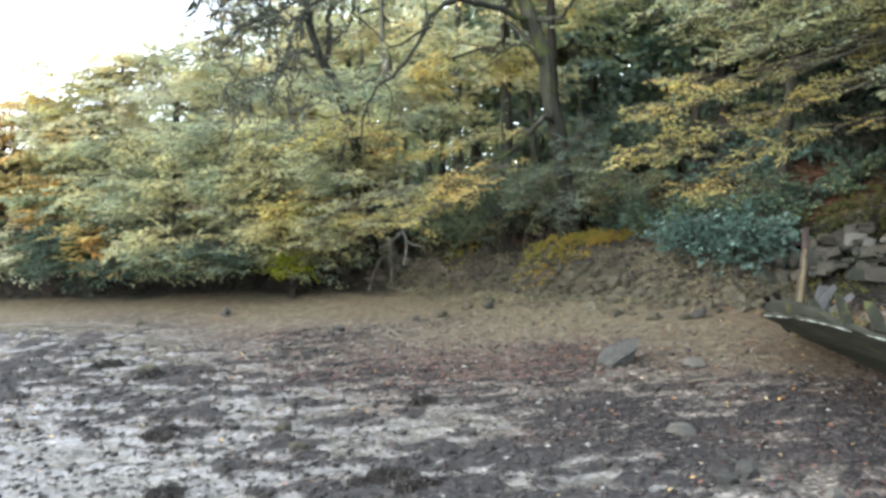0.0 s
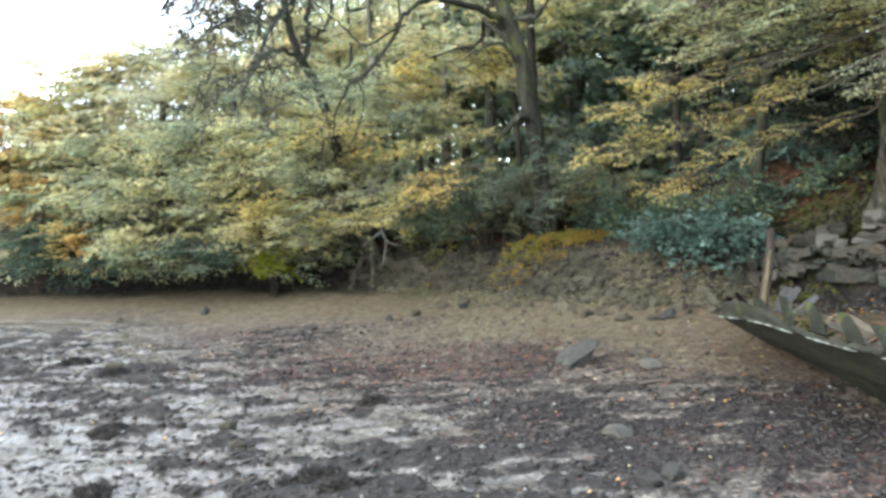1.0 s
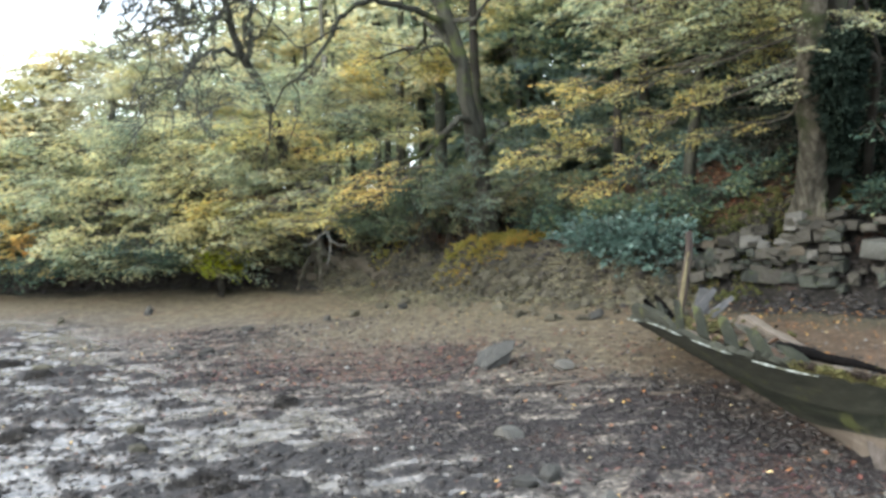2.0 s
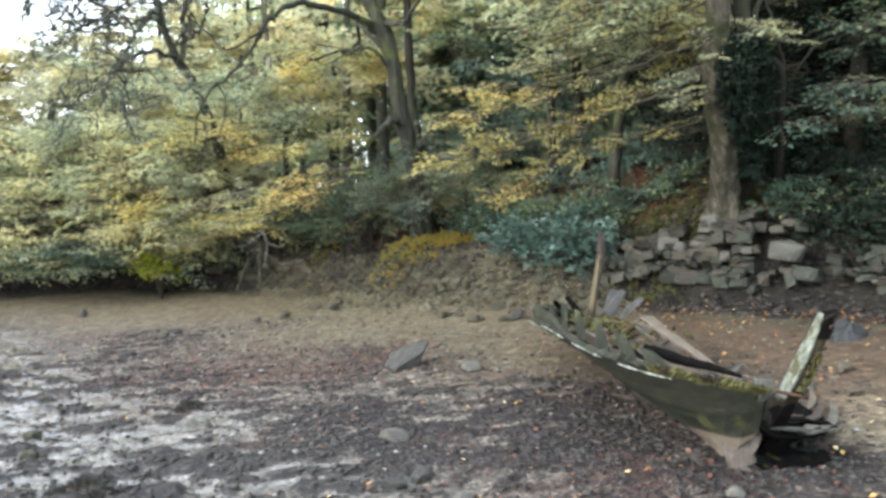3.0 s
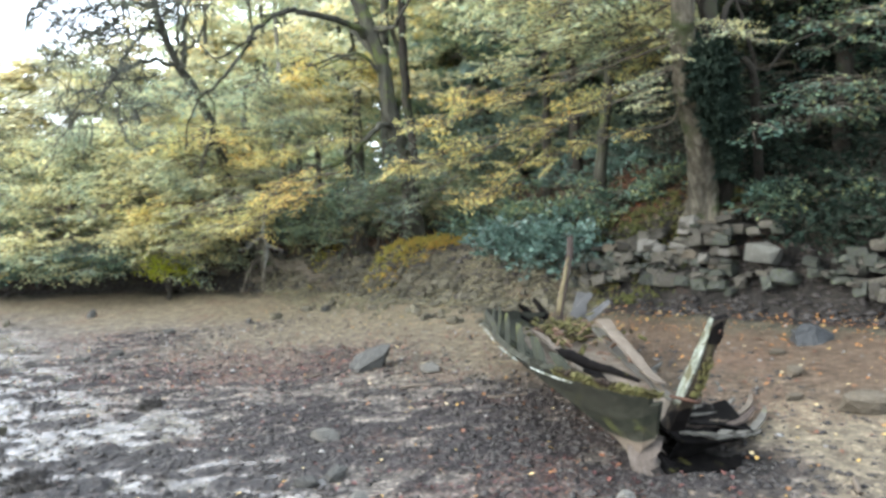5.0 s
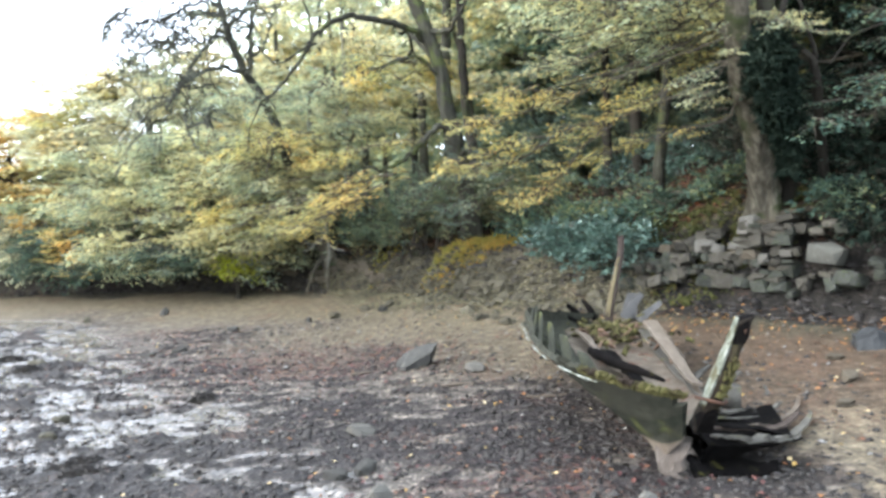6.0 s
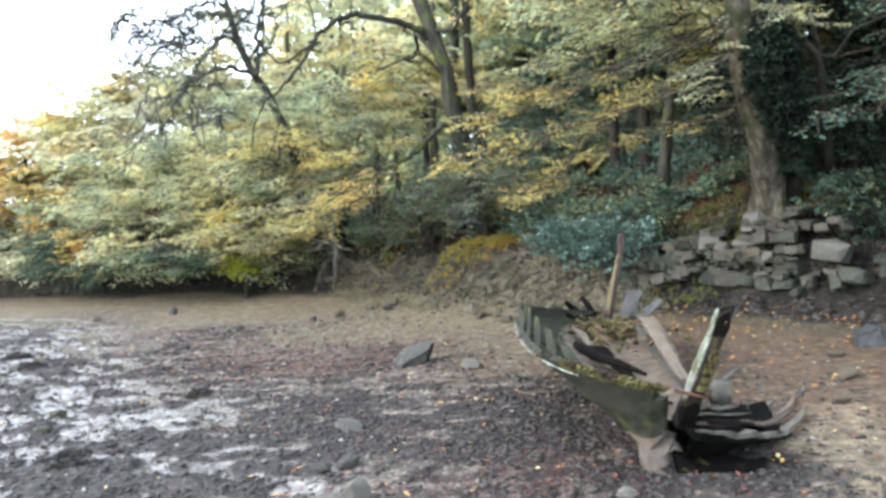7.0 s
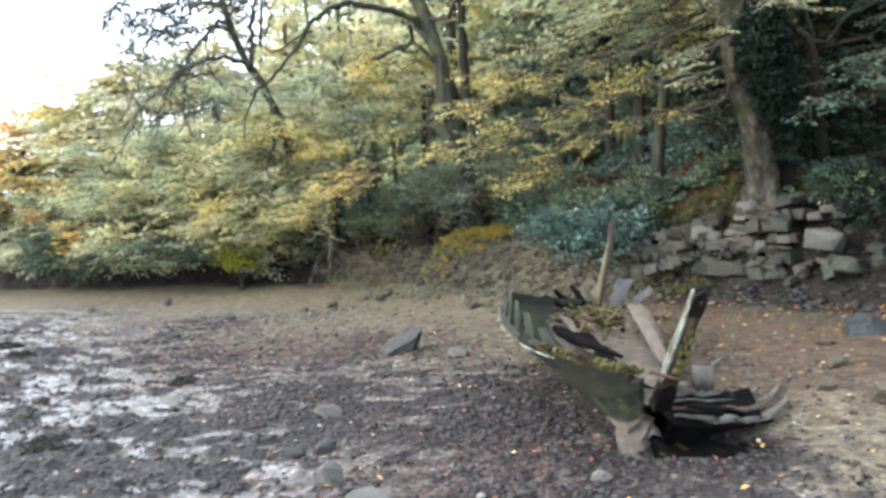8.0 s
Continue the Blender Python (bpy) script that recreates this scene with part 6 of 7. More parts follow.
# layered autumn trees along the shore
tree("shore_tree", (-9.6, 17.4), [(-9.5, 17.0, 1.6), (-9.3, 16.8, 2.6), (-9.2, 16.8, 3.2)], [0.12, 0.09, 0.04],
     [((-8.6, 16.2, 2.1), (1.1, 0.7, 0.8), 240, leaf_orange), ((-9.7, 16.5, 2.8), (1.1, 0.8, 0.6), 190, leaf_orange), ((-10.6, 17.6, 2.7), (1.4, 0.9, 0.9), 230, leaf_gold), ((-10.2, 16.3, 1.4), (1.2, 0.7, 0.7), 220, leaf_deep), ((-11.4, 17.2, 2.0), (1.3, 0.8, 0.9), 200, leaf_pale)],
     bark_dark, "orange-leaved tree overhanging the tide line", seed=41, templates=DENSE)
tree("shore_tree", (-7.2, 17.3), [(-7.2, 17, 1.8), (-7.1, 16.9, 3.0), (-7.0, 17, 4.6)], [0.13, 0.10, 0.04],
     [((-7.6, 16.6, 3.4), (1.3, 0.9, 0.7), 280, leaf_pale), ((-6.5, 17.0, 4.5), (1.0, 0.8, 0.6), 240, leaf_pale), ((-7.7, 17.1, 4.2), (1.0, 0.8, 0.5), 220, leaf_gold), ((-7.0, 16.0, 2.3), (1.2, 0.8, 0.7), 250, leaf_olive), ((-8.9, 17.3, 3.7), (0.9, 0.7, 0.45), 180, leaf_orange), ((-5.4, 17.2, 4.8), (1.0, 0.7, 0.5), 170, leaf_pale)],
     bark_dark, "pale yellow-green tree with a rounded crown", seed=42, templates=DENSE)
tree("shore_tree", (-6.4, 16.2), [(-6.4, 15.7, 1.0), (-6.3, 15.4, 1.4)], [0.06, 0.03],
     [((-6.3, 14.9, 0.95), (0.75, 0.5, 0.38), 120, leaf_orange), ((-7.3, 15.5, 1.15), (0.7, 0.5, 0.5), 100, leaf_green)], bark_dark, "low orange and green shrub tree at the tide line", seed=43, templates=DENSE, limb_r=0.03)
tree("shore_tree", (-5.2, 16.1), [(-5.2, 15.8, 1.8), (-5.1, 15.5, 2.8), (-5.0, 15.4, 3.8)], [0.13, 0.10, 0.04],
     [((-5.4, 15.1, 2.6), (1.3, 0.8, 0.6), 250, leaf_olive), ((-4.9, 14.5, 1.75), (1.3, 0.8, 0.5), 260, leaf_olive), ((-4.5, 13.6, 1.05), (0.9, 0.5, 0.35), 150, leaf_olive), ((-5.0, 15.6, 3.7), (1.3, 0.9, 0.6), 220, leaf_pale), ((-5.6, 14.6, 1.1), (0.7, 0.5, 0.4), 110, leaf_green)],
     bark_lichen, "spreading olive-green tree with layered branches", seed=44)
tree("shore_tree", (-3.3, 15.4), [(-3.3, 15.0, 1.8), (-3.3, 14.6, 2.8), (-3.4, 14.6, 3.8)], [0.12, 0.09, 0.04],
     [((-3.4, 14.2, 2.9), (1.1, 0.8, 0.5), 200, leaf_olive), ((-3.1, 13.5, 2.0), (1.1, 0.7, 0.45), 210, leaf_olive), ((-2.4, 13.0, 1.3), (0.9, 0.5, 0.35), 150, leaf_olive), ((-3.5, 13.3, 1.0), (0.7, 0.4, 0.3), 100, leaf_green), ((-3.2, 15.2, 4.0), (1.3, 0.9, 0.6), 210, leaf_olive)],
     bark_lichen, "olive and yellow tree leaning over the shore", seed=45)
tree("shore_tree", (-1.0, 14.6), [(-1.0, 14.4, 1.8), (-1.1, 14.1, 2.8), (-1.2, 14.1, 3.8)], [0.10, 0.08, 0.04],
     [((-1.2, 13.4, 2.5), (1.0, 0.7, 0.45), 170, leaf_olive), ((-0.2, 13.4, 3.0), (1.0, 0.7, 0.45), 150, leaf_olive), ((-1.6, 12.7, 1.5), (0.8, 0.5, 0.3), 110, leaf_gold), ((-0.8, 14.2, 4.0), (1.3, 0.9, 0.6), 170, leaf_olive)],
     bark_lichen, "yellowing tree on the bank edge", seed=46)
rng_k = np.random.RandomState(58)
for k, (x, y, z, lm) in enumerate(((-1.9, 13.5, 0.8, leaf_olive), (-3.2, 13.6, 0.72, leaf_olive), (-3.9, 13.9, 0.7, leaf_green), (-4.7, 14.0, 0.72, leaf_olive), (-5.6, 14.4, 0.68, leaf_green), (-7.0, 14.9, 0.7, leaf_green), (-8.0, 15.3, 0.75, leaf_pale), (-9.2, 15.7, 0.8, leaf_pale), (-10.4, 16.2, 0.8, leaf_pale))):
    tree("overhanging_shrub", (x + 0.2, y + 1.4), [(x + 0.1, y + 0.9, z + 0.5), (x, y + 0.3, z + 0.45)], [0.035, 0.018],
         [((x, y, z), (0.62, 0.38, 0.22), 70, lm), ((x + rng_k.uniform(-0.4, 0.4), y + 0.4, z + 0.35), (0.6, 0.4, 0.25), 50, lm)], bark_dark, "leafy shrub hanging over the tide line", "shrub", 160 + k, SPRAYS, "shrubs over the tide line", 0.2, limb_r=0.015)
tree("shore_tree", (-12.6, 18.4), [(-12.6, 18.2, 1.6), (-12.5, 18, 2.4)], [0.10, 0.05],
     [((-12.6, 17.8, 2.0), (1.3, 0.8, 0.8), 200, leaf_pale), ((-13.8, 18.2, 1.4), (1.2, 0.8, 0.8), 170, leaf_green), ((-11.6, 17.2, 1.0), (0.9, 0.6, 0.5), 130, leaf_green)], bark_dark, "pale shore tree further along the creek", seed=48, templates=DENSE)

# young tree with bright leaves at the tide line
bush("lime_bush", [(-2.55, 13.9, 0.45, 0.16, 0.14), (-2.55, 13.6, 0.50, 0.14, 0.2), (-2.5, 13.4, 0.62, 0.13, 0.2)], leaf_lime, "bright yellow-green low leafy bush at the tide line", 51, 34, SPRAYS)

# trees in the depth of the wood
rng_w = np.random.RandomState(61)
for k in range(26):
    x = -1.8 + 13.5 * (k + rng_w.rand() * 0.8) / 26
    by = np.interp(x, [p[0] for p in BANK], [p[1] for p in BANK])
    y = by + rng_w.uniform(2.2, 8.0)
    h = rng_w.uniform(5.5, 8.0)
    lean = rng_w.uniform(-1.0, 0.8)
    z0 = gz(x, y)
    # haze on the left and shade on the right go into leaf and bark colour
    dark = x > 3.2
    lm = (leaf_green, leaf_green, leaf_olive)[rng_w.randint(3)] if dark else (leaf_pale, leaf_olive, leaf_pale, leaf_gold)[rng_w.randint(4)]
    r = rng_w.uniform(0.045, 0.10) * (0.6 if x < -0.5 else 1)
    tree("wood_tree", (x, y), [(x + 0.2 * lean, y, z0 + h * 0.4), (x + 0.7 * lean, y, z0 + h * 0.7), (x + lean, y, z0 + h)], [r, r * 0.9, r * 0.7, r * 0.4],
         [((x + lean * 0.7 + rng_w.uniform(-0.6, 0.6), y + rng_w.uniform(-0.6, 0.6), z0 + h * f), (1.2, 1.0, 0.55), int(c_), lm) for f, c_ in ((0.40, 46), (0.60, 66 if dark else 40), (0.88, 70 if dark else 26))],
         (bark_dark if dark else bark_lichen, bark_grey, bark_dark if dark else bark_grey)[k % 3], "slender autumn woodland tree among many", "tree", 100 + k, COARSE, "trees in the wood", 0.45)
white = Acc()
white.add(*tube(crooked((-0.93, 16.0, 1.6), (-0.85, 16.0, 4.6), np.random.RandomState(3), 0.02, 10), [0.075, 0.06, 0.045], 8))
solo("birch_trunk", white, dead_wood, (-0.93, 16.0, 1.6), "pale bare birch trunk standing in the wood", "tree")

for k, (x, y, h) in enumerate(((-4.6, 17.6, 4.6), (-3.6, 18.2, 5.4), (-2.7, 17.4, 5.6), (-1.9, 18.4, 6.2), (-0.9, 17.6, 6.2), (-3.1, 19.4, 6.0), (0.2, 18.2, 6.4))):
    z0 = gz(x, y)
    tree("pale_tree", (x, y), [(x + 0.1, y, z0 + h * 0.4), (x - 0.1, y, z0 + h * 0.7), (x, y, z0 + h)], [0.06, 0.055, 0.045, 0.03],
         [((x + 0.3, y - 0.4, z0 + h * 0.42), (1.1, 0.8, 0.5), 56, leaf_pale), ((x - 0.3, y, z0 + h * 0.64), (1.1, 0.8, 0.5), 54, leaf_pale), ((x, y, z0 + h * 0.88), (1.0, 0.8, 0.6), 46, leaf_pale)], bark_lichen, "pale yellow thin-crowned tree behind the shore trees", "tree", 180 + k, COARSE, "trees in the wood", 0.4)

# far wood that closes the view
far_l, far_t = Acc(), Acc()
rf = np.random.RandomState(71)
cnt = 5600
fx = rf.uniform(-16, 17, cnt)
fy = np.interp(fx, [p[0] for p in BANK], [p[1] for p in BANK]) + rf.uniform(9, 16, cnt)
top = np.interp(fx, [-16, -12, -8, -5, 0, 4, 17], [2.0, 2.8, 4.0, 6.6, 7.4, 7.6, 7.6])
fz = 1.3 + rf.rand(cnt) ** 1.25 * top
pts = np.stack([fx, fy, fz], -1)
mats = frames_for(pts, rf.uniform(0, 6.28, cnt), 0.3 * rf.randn(cnt), 0.6 * rf.randn(cnt), rf.uniform(0.8, 1.6, cnt))
put_sprays(far_l, None, COARSE, pts, mats, rf)
far_d = Acc()
cnt = 3000
fx = 1.5 + 15.5 * rf.rand(cnt) ** 0.8
fy = np.interp(fx, [p[0] for p in BANK], [p[1] for p in BANK]) + rf.uniform(5, 10.5, cnt)
pts = np.stack([fx, fy, 1.6 + rf.rand(cnt) * 7.2], -1)
put_sprays(far_d, None, COARSE, pts, frames_for(pts, rf.uniform(0, 6.28, cnt), 0.3 * rf.randn(cnt), 0.6 * rf.randn(cnt), rf.uniform(0.8, 1.5, cnt)), rf)
for k in range(30):
    x = rf.uniform(-6, 15)
    y = np.interp(x, [p[0] for p in BANK], [p[1] for p in BANK]) + rf.uniform(8, 14)
    far_t.add(*tube(crooked((x, y, gz(x, y) - 0.1), (x + rf.uniform(-1.4, 1.4), y, 7), rf, 0.06, 9), [rf.uniform(0.05, 0.11), 0.03], 7))
far = thing("far_wood", (3, 24, gz(3, 24)), "mixed autumn woodland closing the view behind", "wood", kind="stuff")
part("trunks", far_t, bark_dark, far, kind="stuff")
# both far leaf masses carry painted haze
part("foliage", far_l, leaf_far_haze, far, kind="stuff", smooth=False)
part("deep_foliage", far_d, leaf_deep, far, kind="stuff", smooth=False)

# ---- undergrowth ----
bush("holly_bush", [(3.5, 9.85, 0.12, 0.40, 0.24), (3.95, 9.5, 0.12, 0.34, 0.24)], leaf_holly, "glossy dark blue-green holly bush over the bank", 61, 80)
bush("holly_bush", [(3.1, 10.9, 0.12, 0.4, 0.16), (3.9, 10.4, 0.12, 0.4, 0.16)], leaf_green, "dark green bramble on the slope", 62, 36)
# two bushes with shade put into the leaf colour
bush("holly_bush", [(6.6, 8.2, 0.35, 0.4, 0.35), (7.2, 7.7, 0.4, 0.5, 0.4), (6.3, 8.9, 0.35, 0.4, 0.3)], leaf_ivy_shade, "green holly bush above the wall, its leaf colour darkened for shade", 63, 50)
bush("holly_bush", [(8.1, 7.3, 0.4, 0.6, 0.45), (9.0, 6.6, 0.4, 0.6, 0.45), (8.0, 8.4, 0.6, 0.7, 0.5)], leaf_ivy_shade, "evergreen bush above the wall, its leaf colour darkened for shade", 64, 80)
bush("holly_bush", [(0.9, 12.7, 0.3, 0.5, 0.4), (0.3, 13.0, 0.3, 0.5, 0.35), (1.6, 12.3, 0.6, 0.4, 0.4)], leaf_bramble, "grey-green thicket on the bank", 65, 60)
bush("holly_bush", [(2.3, 12.0, 0.5, 0.6, 0.45), (3.1, 11.9, 0.3, 0.6, 0.35), (2.5, 13.0, 0.5, 0.7, 0.4)], leaf_bramble, "brown and green bramble on the slope", 66, 40)
bush("holly_bush", [(4.6, 11.4, 0.25, 0.5, 0.25), (5.4, 11.0, 0.3, 0.5, 0.3), (5.0, 11.9, 0.3, 0.7, 0.4)], leaf_holly, "dark evergreen shrub among the trees", 67, 24)
bush("holly_bush", [(-4.2, 15.6, 0.3, 0.7, 0.4), (-5.6, 15.9, 0.3, 0.8, 0.45), (-2.6, 15.0, 0.3, 0.6, 0.4)], leaf_olive, "olive leafy shrub under the shore trees", 68, 80)
bush("holly_bush", [(-7.6, 16.7, 0.3, 0.8, 0.45), (-9.0, 17.0, 0.3, 0.8, 0.45), (-0.6, 14.6, 0.4, 0.6, 0.5)], leaf_holly, "dark evergreen shrub under the shore trees", 69, 80)
bush("shrub", [(3.3, 13.4, 0.9, 0.9, 0.7), (4.6, 12.8, 0.9, 0.9, 0.7), (6.0, 11.6, 0.9, 0.9, 0.7)], leaf_deep, "green shrub thicket in the wood", 70, 70)
# thicket coloured near black in place of the wood's shade
bush("shrub", [(7.4, 10.2, 0.9, 0.9, 0.7), (9.0, 9.0, 0.9, 0.9, 0.8), (10.4, 7.6, 0.9, 0.9, 0.8)], leaf_ivy_shade, "green shrub thicket in the wood, its leaf colour darkened for shade", 71, 90)

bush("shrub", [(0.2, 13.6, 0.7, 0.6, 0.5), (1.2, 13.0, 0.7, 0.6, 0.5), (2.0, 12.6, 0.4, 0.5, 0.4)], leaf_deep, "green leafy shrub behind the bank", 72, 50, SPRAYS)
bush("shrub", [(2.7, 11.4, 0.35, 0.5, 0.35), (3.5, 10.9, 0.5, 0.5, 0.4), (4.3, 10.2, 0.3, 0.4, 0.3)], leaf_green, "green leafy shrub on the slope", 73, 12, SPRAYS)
# shade behind the wall is put into this shrub's leaf colour
bush("shrub", [(6.8, 9.4, 0.6, 0.6, 0.5), (7.8, 9.2, 0.8, 0.7, 0.6), (5.6, 10.0, 0.5, 0.5, 0.4)], leaf_ivy_shade, "green leafy shrub behind the wall, its leaf colour darkened for shade", 74, 50, SPRAYS)

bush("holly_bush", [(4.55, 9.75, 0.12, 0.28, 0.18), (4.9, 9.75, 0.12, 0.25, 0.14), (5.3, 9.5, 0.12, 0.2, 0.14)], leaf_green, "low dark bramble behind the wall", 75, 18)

# growth added to darken the bank, its near-black leaves standing for shade
bush("holly_bush", [(6.55, 7.95, 0.14, 0.26, 0.16), (7.05, 7.5, 0.16, 0.3, 0.18), (7.7, 6.95, 0.16, 0.3, 0.18)], leaf_ivy_shade, "low evergreen growth on the bank above the wall, darkened for shade", 76, 46)
bush("holly_bush", [(6.2, 8.3, 0.14, 0.22, 0.14), (6.9, 8.1, 0.14, 0.3, 0.16), (8.4, 6.6, 0.16, 0.3, 0.2)], leaf_green, "low dark green growth on the bank above the wall", 77, 36)

bush("shrub", [(1.55, 11.95, 0.45, 0.3, 0.35), (2.35, 11.65, 0.45, 0.3, 0.32), (1.8, 11.7, 0.85, 0.3, 0.3)], leaf_bramble, "thin grey-green thicket before the oak's foot", 78, 44, SPRAYS, (0.3, 0.6))
bush("shrub", [(0.95, 12.2, 0.5, 0.4, 0.4), (2.75, 11.1, 0.4, 0.3, 0.3), (1.1, 12.0, 0.85, 0.4, 0.35)], leaf_green, "loose green thicket hanging over the bank", 79, 36, SPRAYS, (0.3, 0.6))

stump = thing("tree_stump", (-0.78, 13.55, gz(-0.78, 13.55)), "grey leaning stump with spread roots on the bank edge", "stump")
part("trunk", Acc().add(*furrowed([(-0.70, 13.50, gz(-0.70, 13.50) - 0.12), (-0.80, 13.45, 0.85), (-0.92, 13.42, 1.15), (-1.02, 13.45, 1.45)], [0.15, 0.12, 0.10, 0.085], 29, 24, 30)), bark_old, stump)
for k, (dx, dy) in enumerate(((0.42, -0.30), (0.05, -0.45), (-0.40, -0.28))):
    x, y = -0.75 + dx, 13.5 + dy
    part("root", Acc().add(*tube(curve_through([(-0.76, 13.47, 0.72), (-0.76 + 0.5 * dx, 13.47 + 0.5 * dy, 0.60), (x, y, gz(x, y) - 0.03)], 9), [0.07, 0.045, 0.02], 7, 0.2, rng_k)), bark_old, stump)

# dead twig hanging over the shore
dead = Acc()
for pts, rr in (([(-0.385, 12.15, 1.75), (-0.44, 12.15, 1.38), (-0.476, 12.19, 1.17)], [0.02, 0.017]), ([(-0.476, 12.19, 1.17), (-0.421, 12.2, 1.02), (-0.44, 12.24, 0.806), (-0.485, 12.24, 0.623)], [0.017, 0.009]), ([(-0.476, 12.19, 1.17), (-0.595, 12.15, 1.08), (-0.732, 12.15, 0.971), (-0.87, 12.15, 0.934)], [0.014, 0.006]), ([(-0.421, 12.2, 1.02), (-0.293, 12.15, 0.953), (-0.147, 12.15, 0.925)], [0.012, 0.006]), ([(-0.659, 12.15, 1.04), (-0.751, 12.1, 1.06), (-0.842, 12.06, 1.04)], [0.006, 0.003])):
    c_ = curve_through(pts, 12)
    dead.add(*tube(c_, rr, 6))
solo("dead_branch", dead, dead_wood, (-0.385, 12.147, 1.749), "bleached dead forked branch hanging over the shore", "branch")

# moss and grass on the bank edge
ms = Acc()
rm = np.random.RandomState(91)
tuft = [spray_template(140 + k, 40, 0.22, 1.4) for k in range(3)]
for cx, cy, rx, ry, cnt in ((2.05, 11.27, 0.42, 0.11, 360), (1.6, 11.55, 0.3, 0.14, 200), (2.6, 11.0, 0.36, 0.11, 420), (0.55, 12.8, 0.4, 0.3, 130)):
    x, y = cx + rx * rm.randn(cnt) * 0.7, cy + ry * rm.randn(cnt) * 0.7
    p = np.stack([x, y, ground_z(x, y) + 0.01], -1)
    mats = frames_for(p, rm.uniform(0, 6.28, cnt), rm.uniform(0.2, 1.2, cnt), rm.uniform(-1, 1, cnt), rm.uniform(0.05, 0.12, cnt))
    put_sprays(ms, None, tuft, p, mats, rm)
dm = Acc()
for cx, cy, rx, ry, cnt in ((4.75, 9.15, 0.35, 0.2, 260), (5.1, 8.9, 0.25, 0.16, 160), (4.3, 9.5, 0.35, 0.2, 200), (5.9, 8.7, 0.2, 0.15, 110), (5.33, 8.72, 0.06, 0.08, 130), (4.9, 8.85, 0.3, 0.08, 120)):
    x, y = cx + rx * rm.randn(cnt) * 0.7, cy + ry * rm.randn(cnt) * 0.7
    p = np.stack([x, y, ground_z(x, y) + 0.01], -1)
    put_sprays(dm, None, tuft, p, frames_for(p, rm.uniform(0, 6.28, cnt), rm.uniform(0.2, 1.2, cnt), rm.uniform(-1, 1, cnt), rm.uniform(0.05, 0.12, cnt)), rm)
solo("dark_moss", dm, moss_dark, (4.75, 9.15, gz(4.75, 9.15)), "dark olive moss spreading over the top of the wall", "moss", kind="stuff", smooth=False)
wr = Acc()
wx = rm.uniform(-0.8, 4.4, 3600)
wy = np.interp(wx, [p[0] for p in BANK], [p[1] for p in BANK]) - np.abs(rm.randn(3600)) * 0.5 * np.interp(wx, [-0.8, 0.3, 1.0, 2.4, 4.4], [0.5, 1.7, 1.6, 0.9, 0.5]) + 0.1
p = np.stack([wx, wy, ground_z(wx, wy) + 0.015], -1)
put_sprays(wr, None, tuft, p, frames_for(p, rm.uniform(0, 6.28, 3600), rm.uniform(-0.1, 0.6, 3600), rm.uniform(-1, 1, 3600), rm.uniform(0.03, 0.09, 3600)), rm)
solo("rubble_weed", wr, weed_tan, (2.0, 10.6, gz(2.0, 10.6)), "tan and olive seaweed tufts draped over the rubble", "seaweed", kind="stuff", smooth=False)
solo("moss_tufts", ms, moss_mat, (1.5, 11.4, gz(1.5, 11.4)), "yellow-green moss and grass tufts on the bank", "moss", kind="stuff", smooth=False)

# ---- fallen leaves, pebbles, weed ----


def scatter_leaves(name, xs, ys, mat, size, seed, label):
    r = np.random.RandomState(seed)
    m = len(xs)
    a = r.uniform(0, 6.28, m)
    s = size * r.uniform(0.6, 1.35, m)
    z = ground_z(xs, ys) + 0.006
    tip = np.stack([np.cos(a), np.sin(a), r.uniform(-0.1, 0.45, m)], -1) * s[:, None]
    sd = np.stack([-np.sin(a), np.cos(a), r.uniform(-0.3, 0.3, m)], -1) * (s * r.uniform(0.25, 0.42, m))[:, None]
    o = np.stack([xs, ys, z], -1)
    up = np.array([0, 0, 1]) * (0.12 * s)[:, None]
    v = np.stack([o, o + 0.5 * tip + sd + up, o + tip, o + 0.5 * tip - sd + up], 1).reshape(-1, 3)
    i = np.arange(m)[:, None] * 4
    ac = Acc().add(v, np.concatenate([i + np.array([[0, 1, 2]]), i + np.array([[0, 2, 3]])]))
    solo(name, ac, mat, (float(xs[0]), float(ys[0]), float(z[0])), label, "leaves", kind="stuff", smooth=False)


rs = np.random.RandomState(95)
xs, ys = rs.uniform(-4, 7, 5200), rs.uniform(2.2, 11.5, 5200)
dd = bank_gap(xs, ys)
keep = (dd < -0.1) & (rs.rand(5200) < 0.12 + 0.30 * ramp(0.5, 3.5, xs) + 0.35 * ramp(-2.0, -0.6, dd))
scatter_leaves("fallen_leaves", xs[keep], ys[keep], fallen_mat, 0.036, 96, "scattered yellow and orange fallen leaves on the mud")
xs, ys = 0.5 + 1.4 * rs.randn(2600), 7.6 + 0.7 * rs.randn(2600)
xs = xs - 0.5 * (ys - 7.6)
xs, ys = np.concatenate([xs, 2.7 + 0.8 * rs.randn(420), -2.2 + 1.0 * rs.randn(500)]), np.concatenate([ys, 3.5 + 0.7 * rs.randn(420), 9.8 + 0.5 * rs.randn(500)])
keep = (bank_gap(xs, ys) < -0.3) & (ys > 1.8)
scatter_leaves("red_leaf_litter", xs[keep], ys[keep], fallen_red, 0.034, 97, "drift of reddish-brown fallen leaves on the shore")
xs, ys = rs.uniform(4.2, 8.5, 2600), rs.uniform(4.8, 9.5, 2600)
dd = bank_gap(xs, ys)
keep = (dd < -0.1) & (dd > -2.4) & (rs.rand(2600) < 0.12 + 0.88 * ramp(-1.5, -0.5, dd))
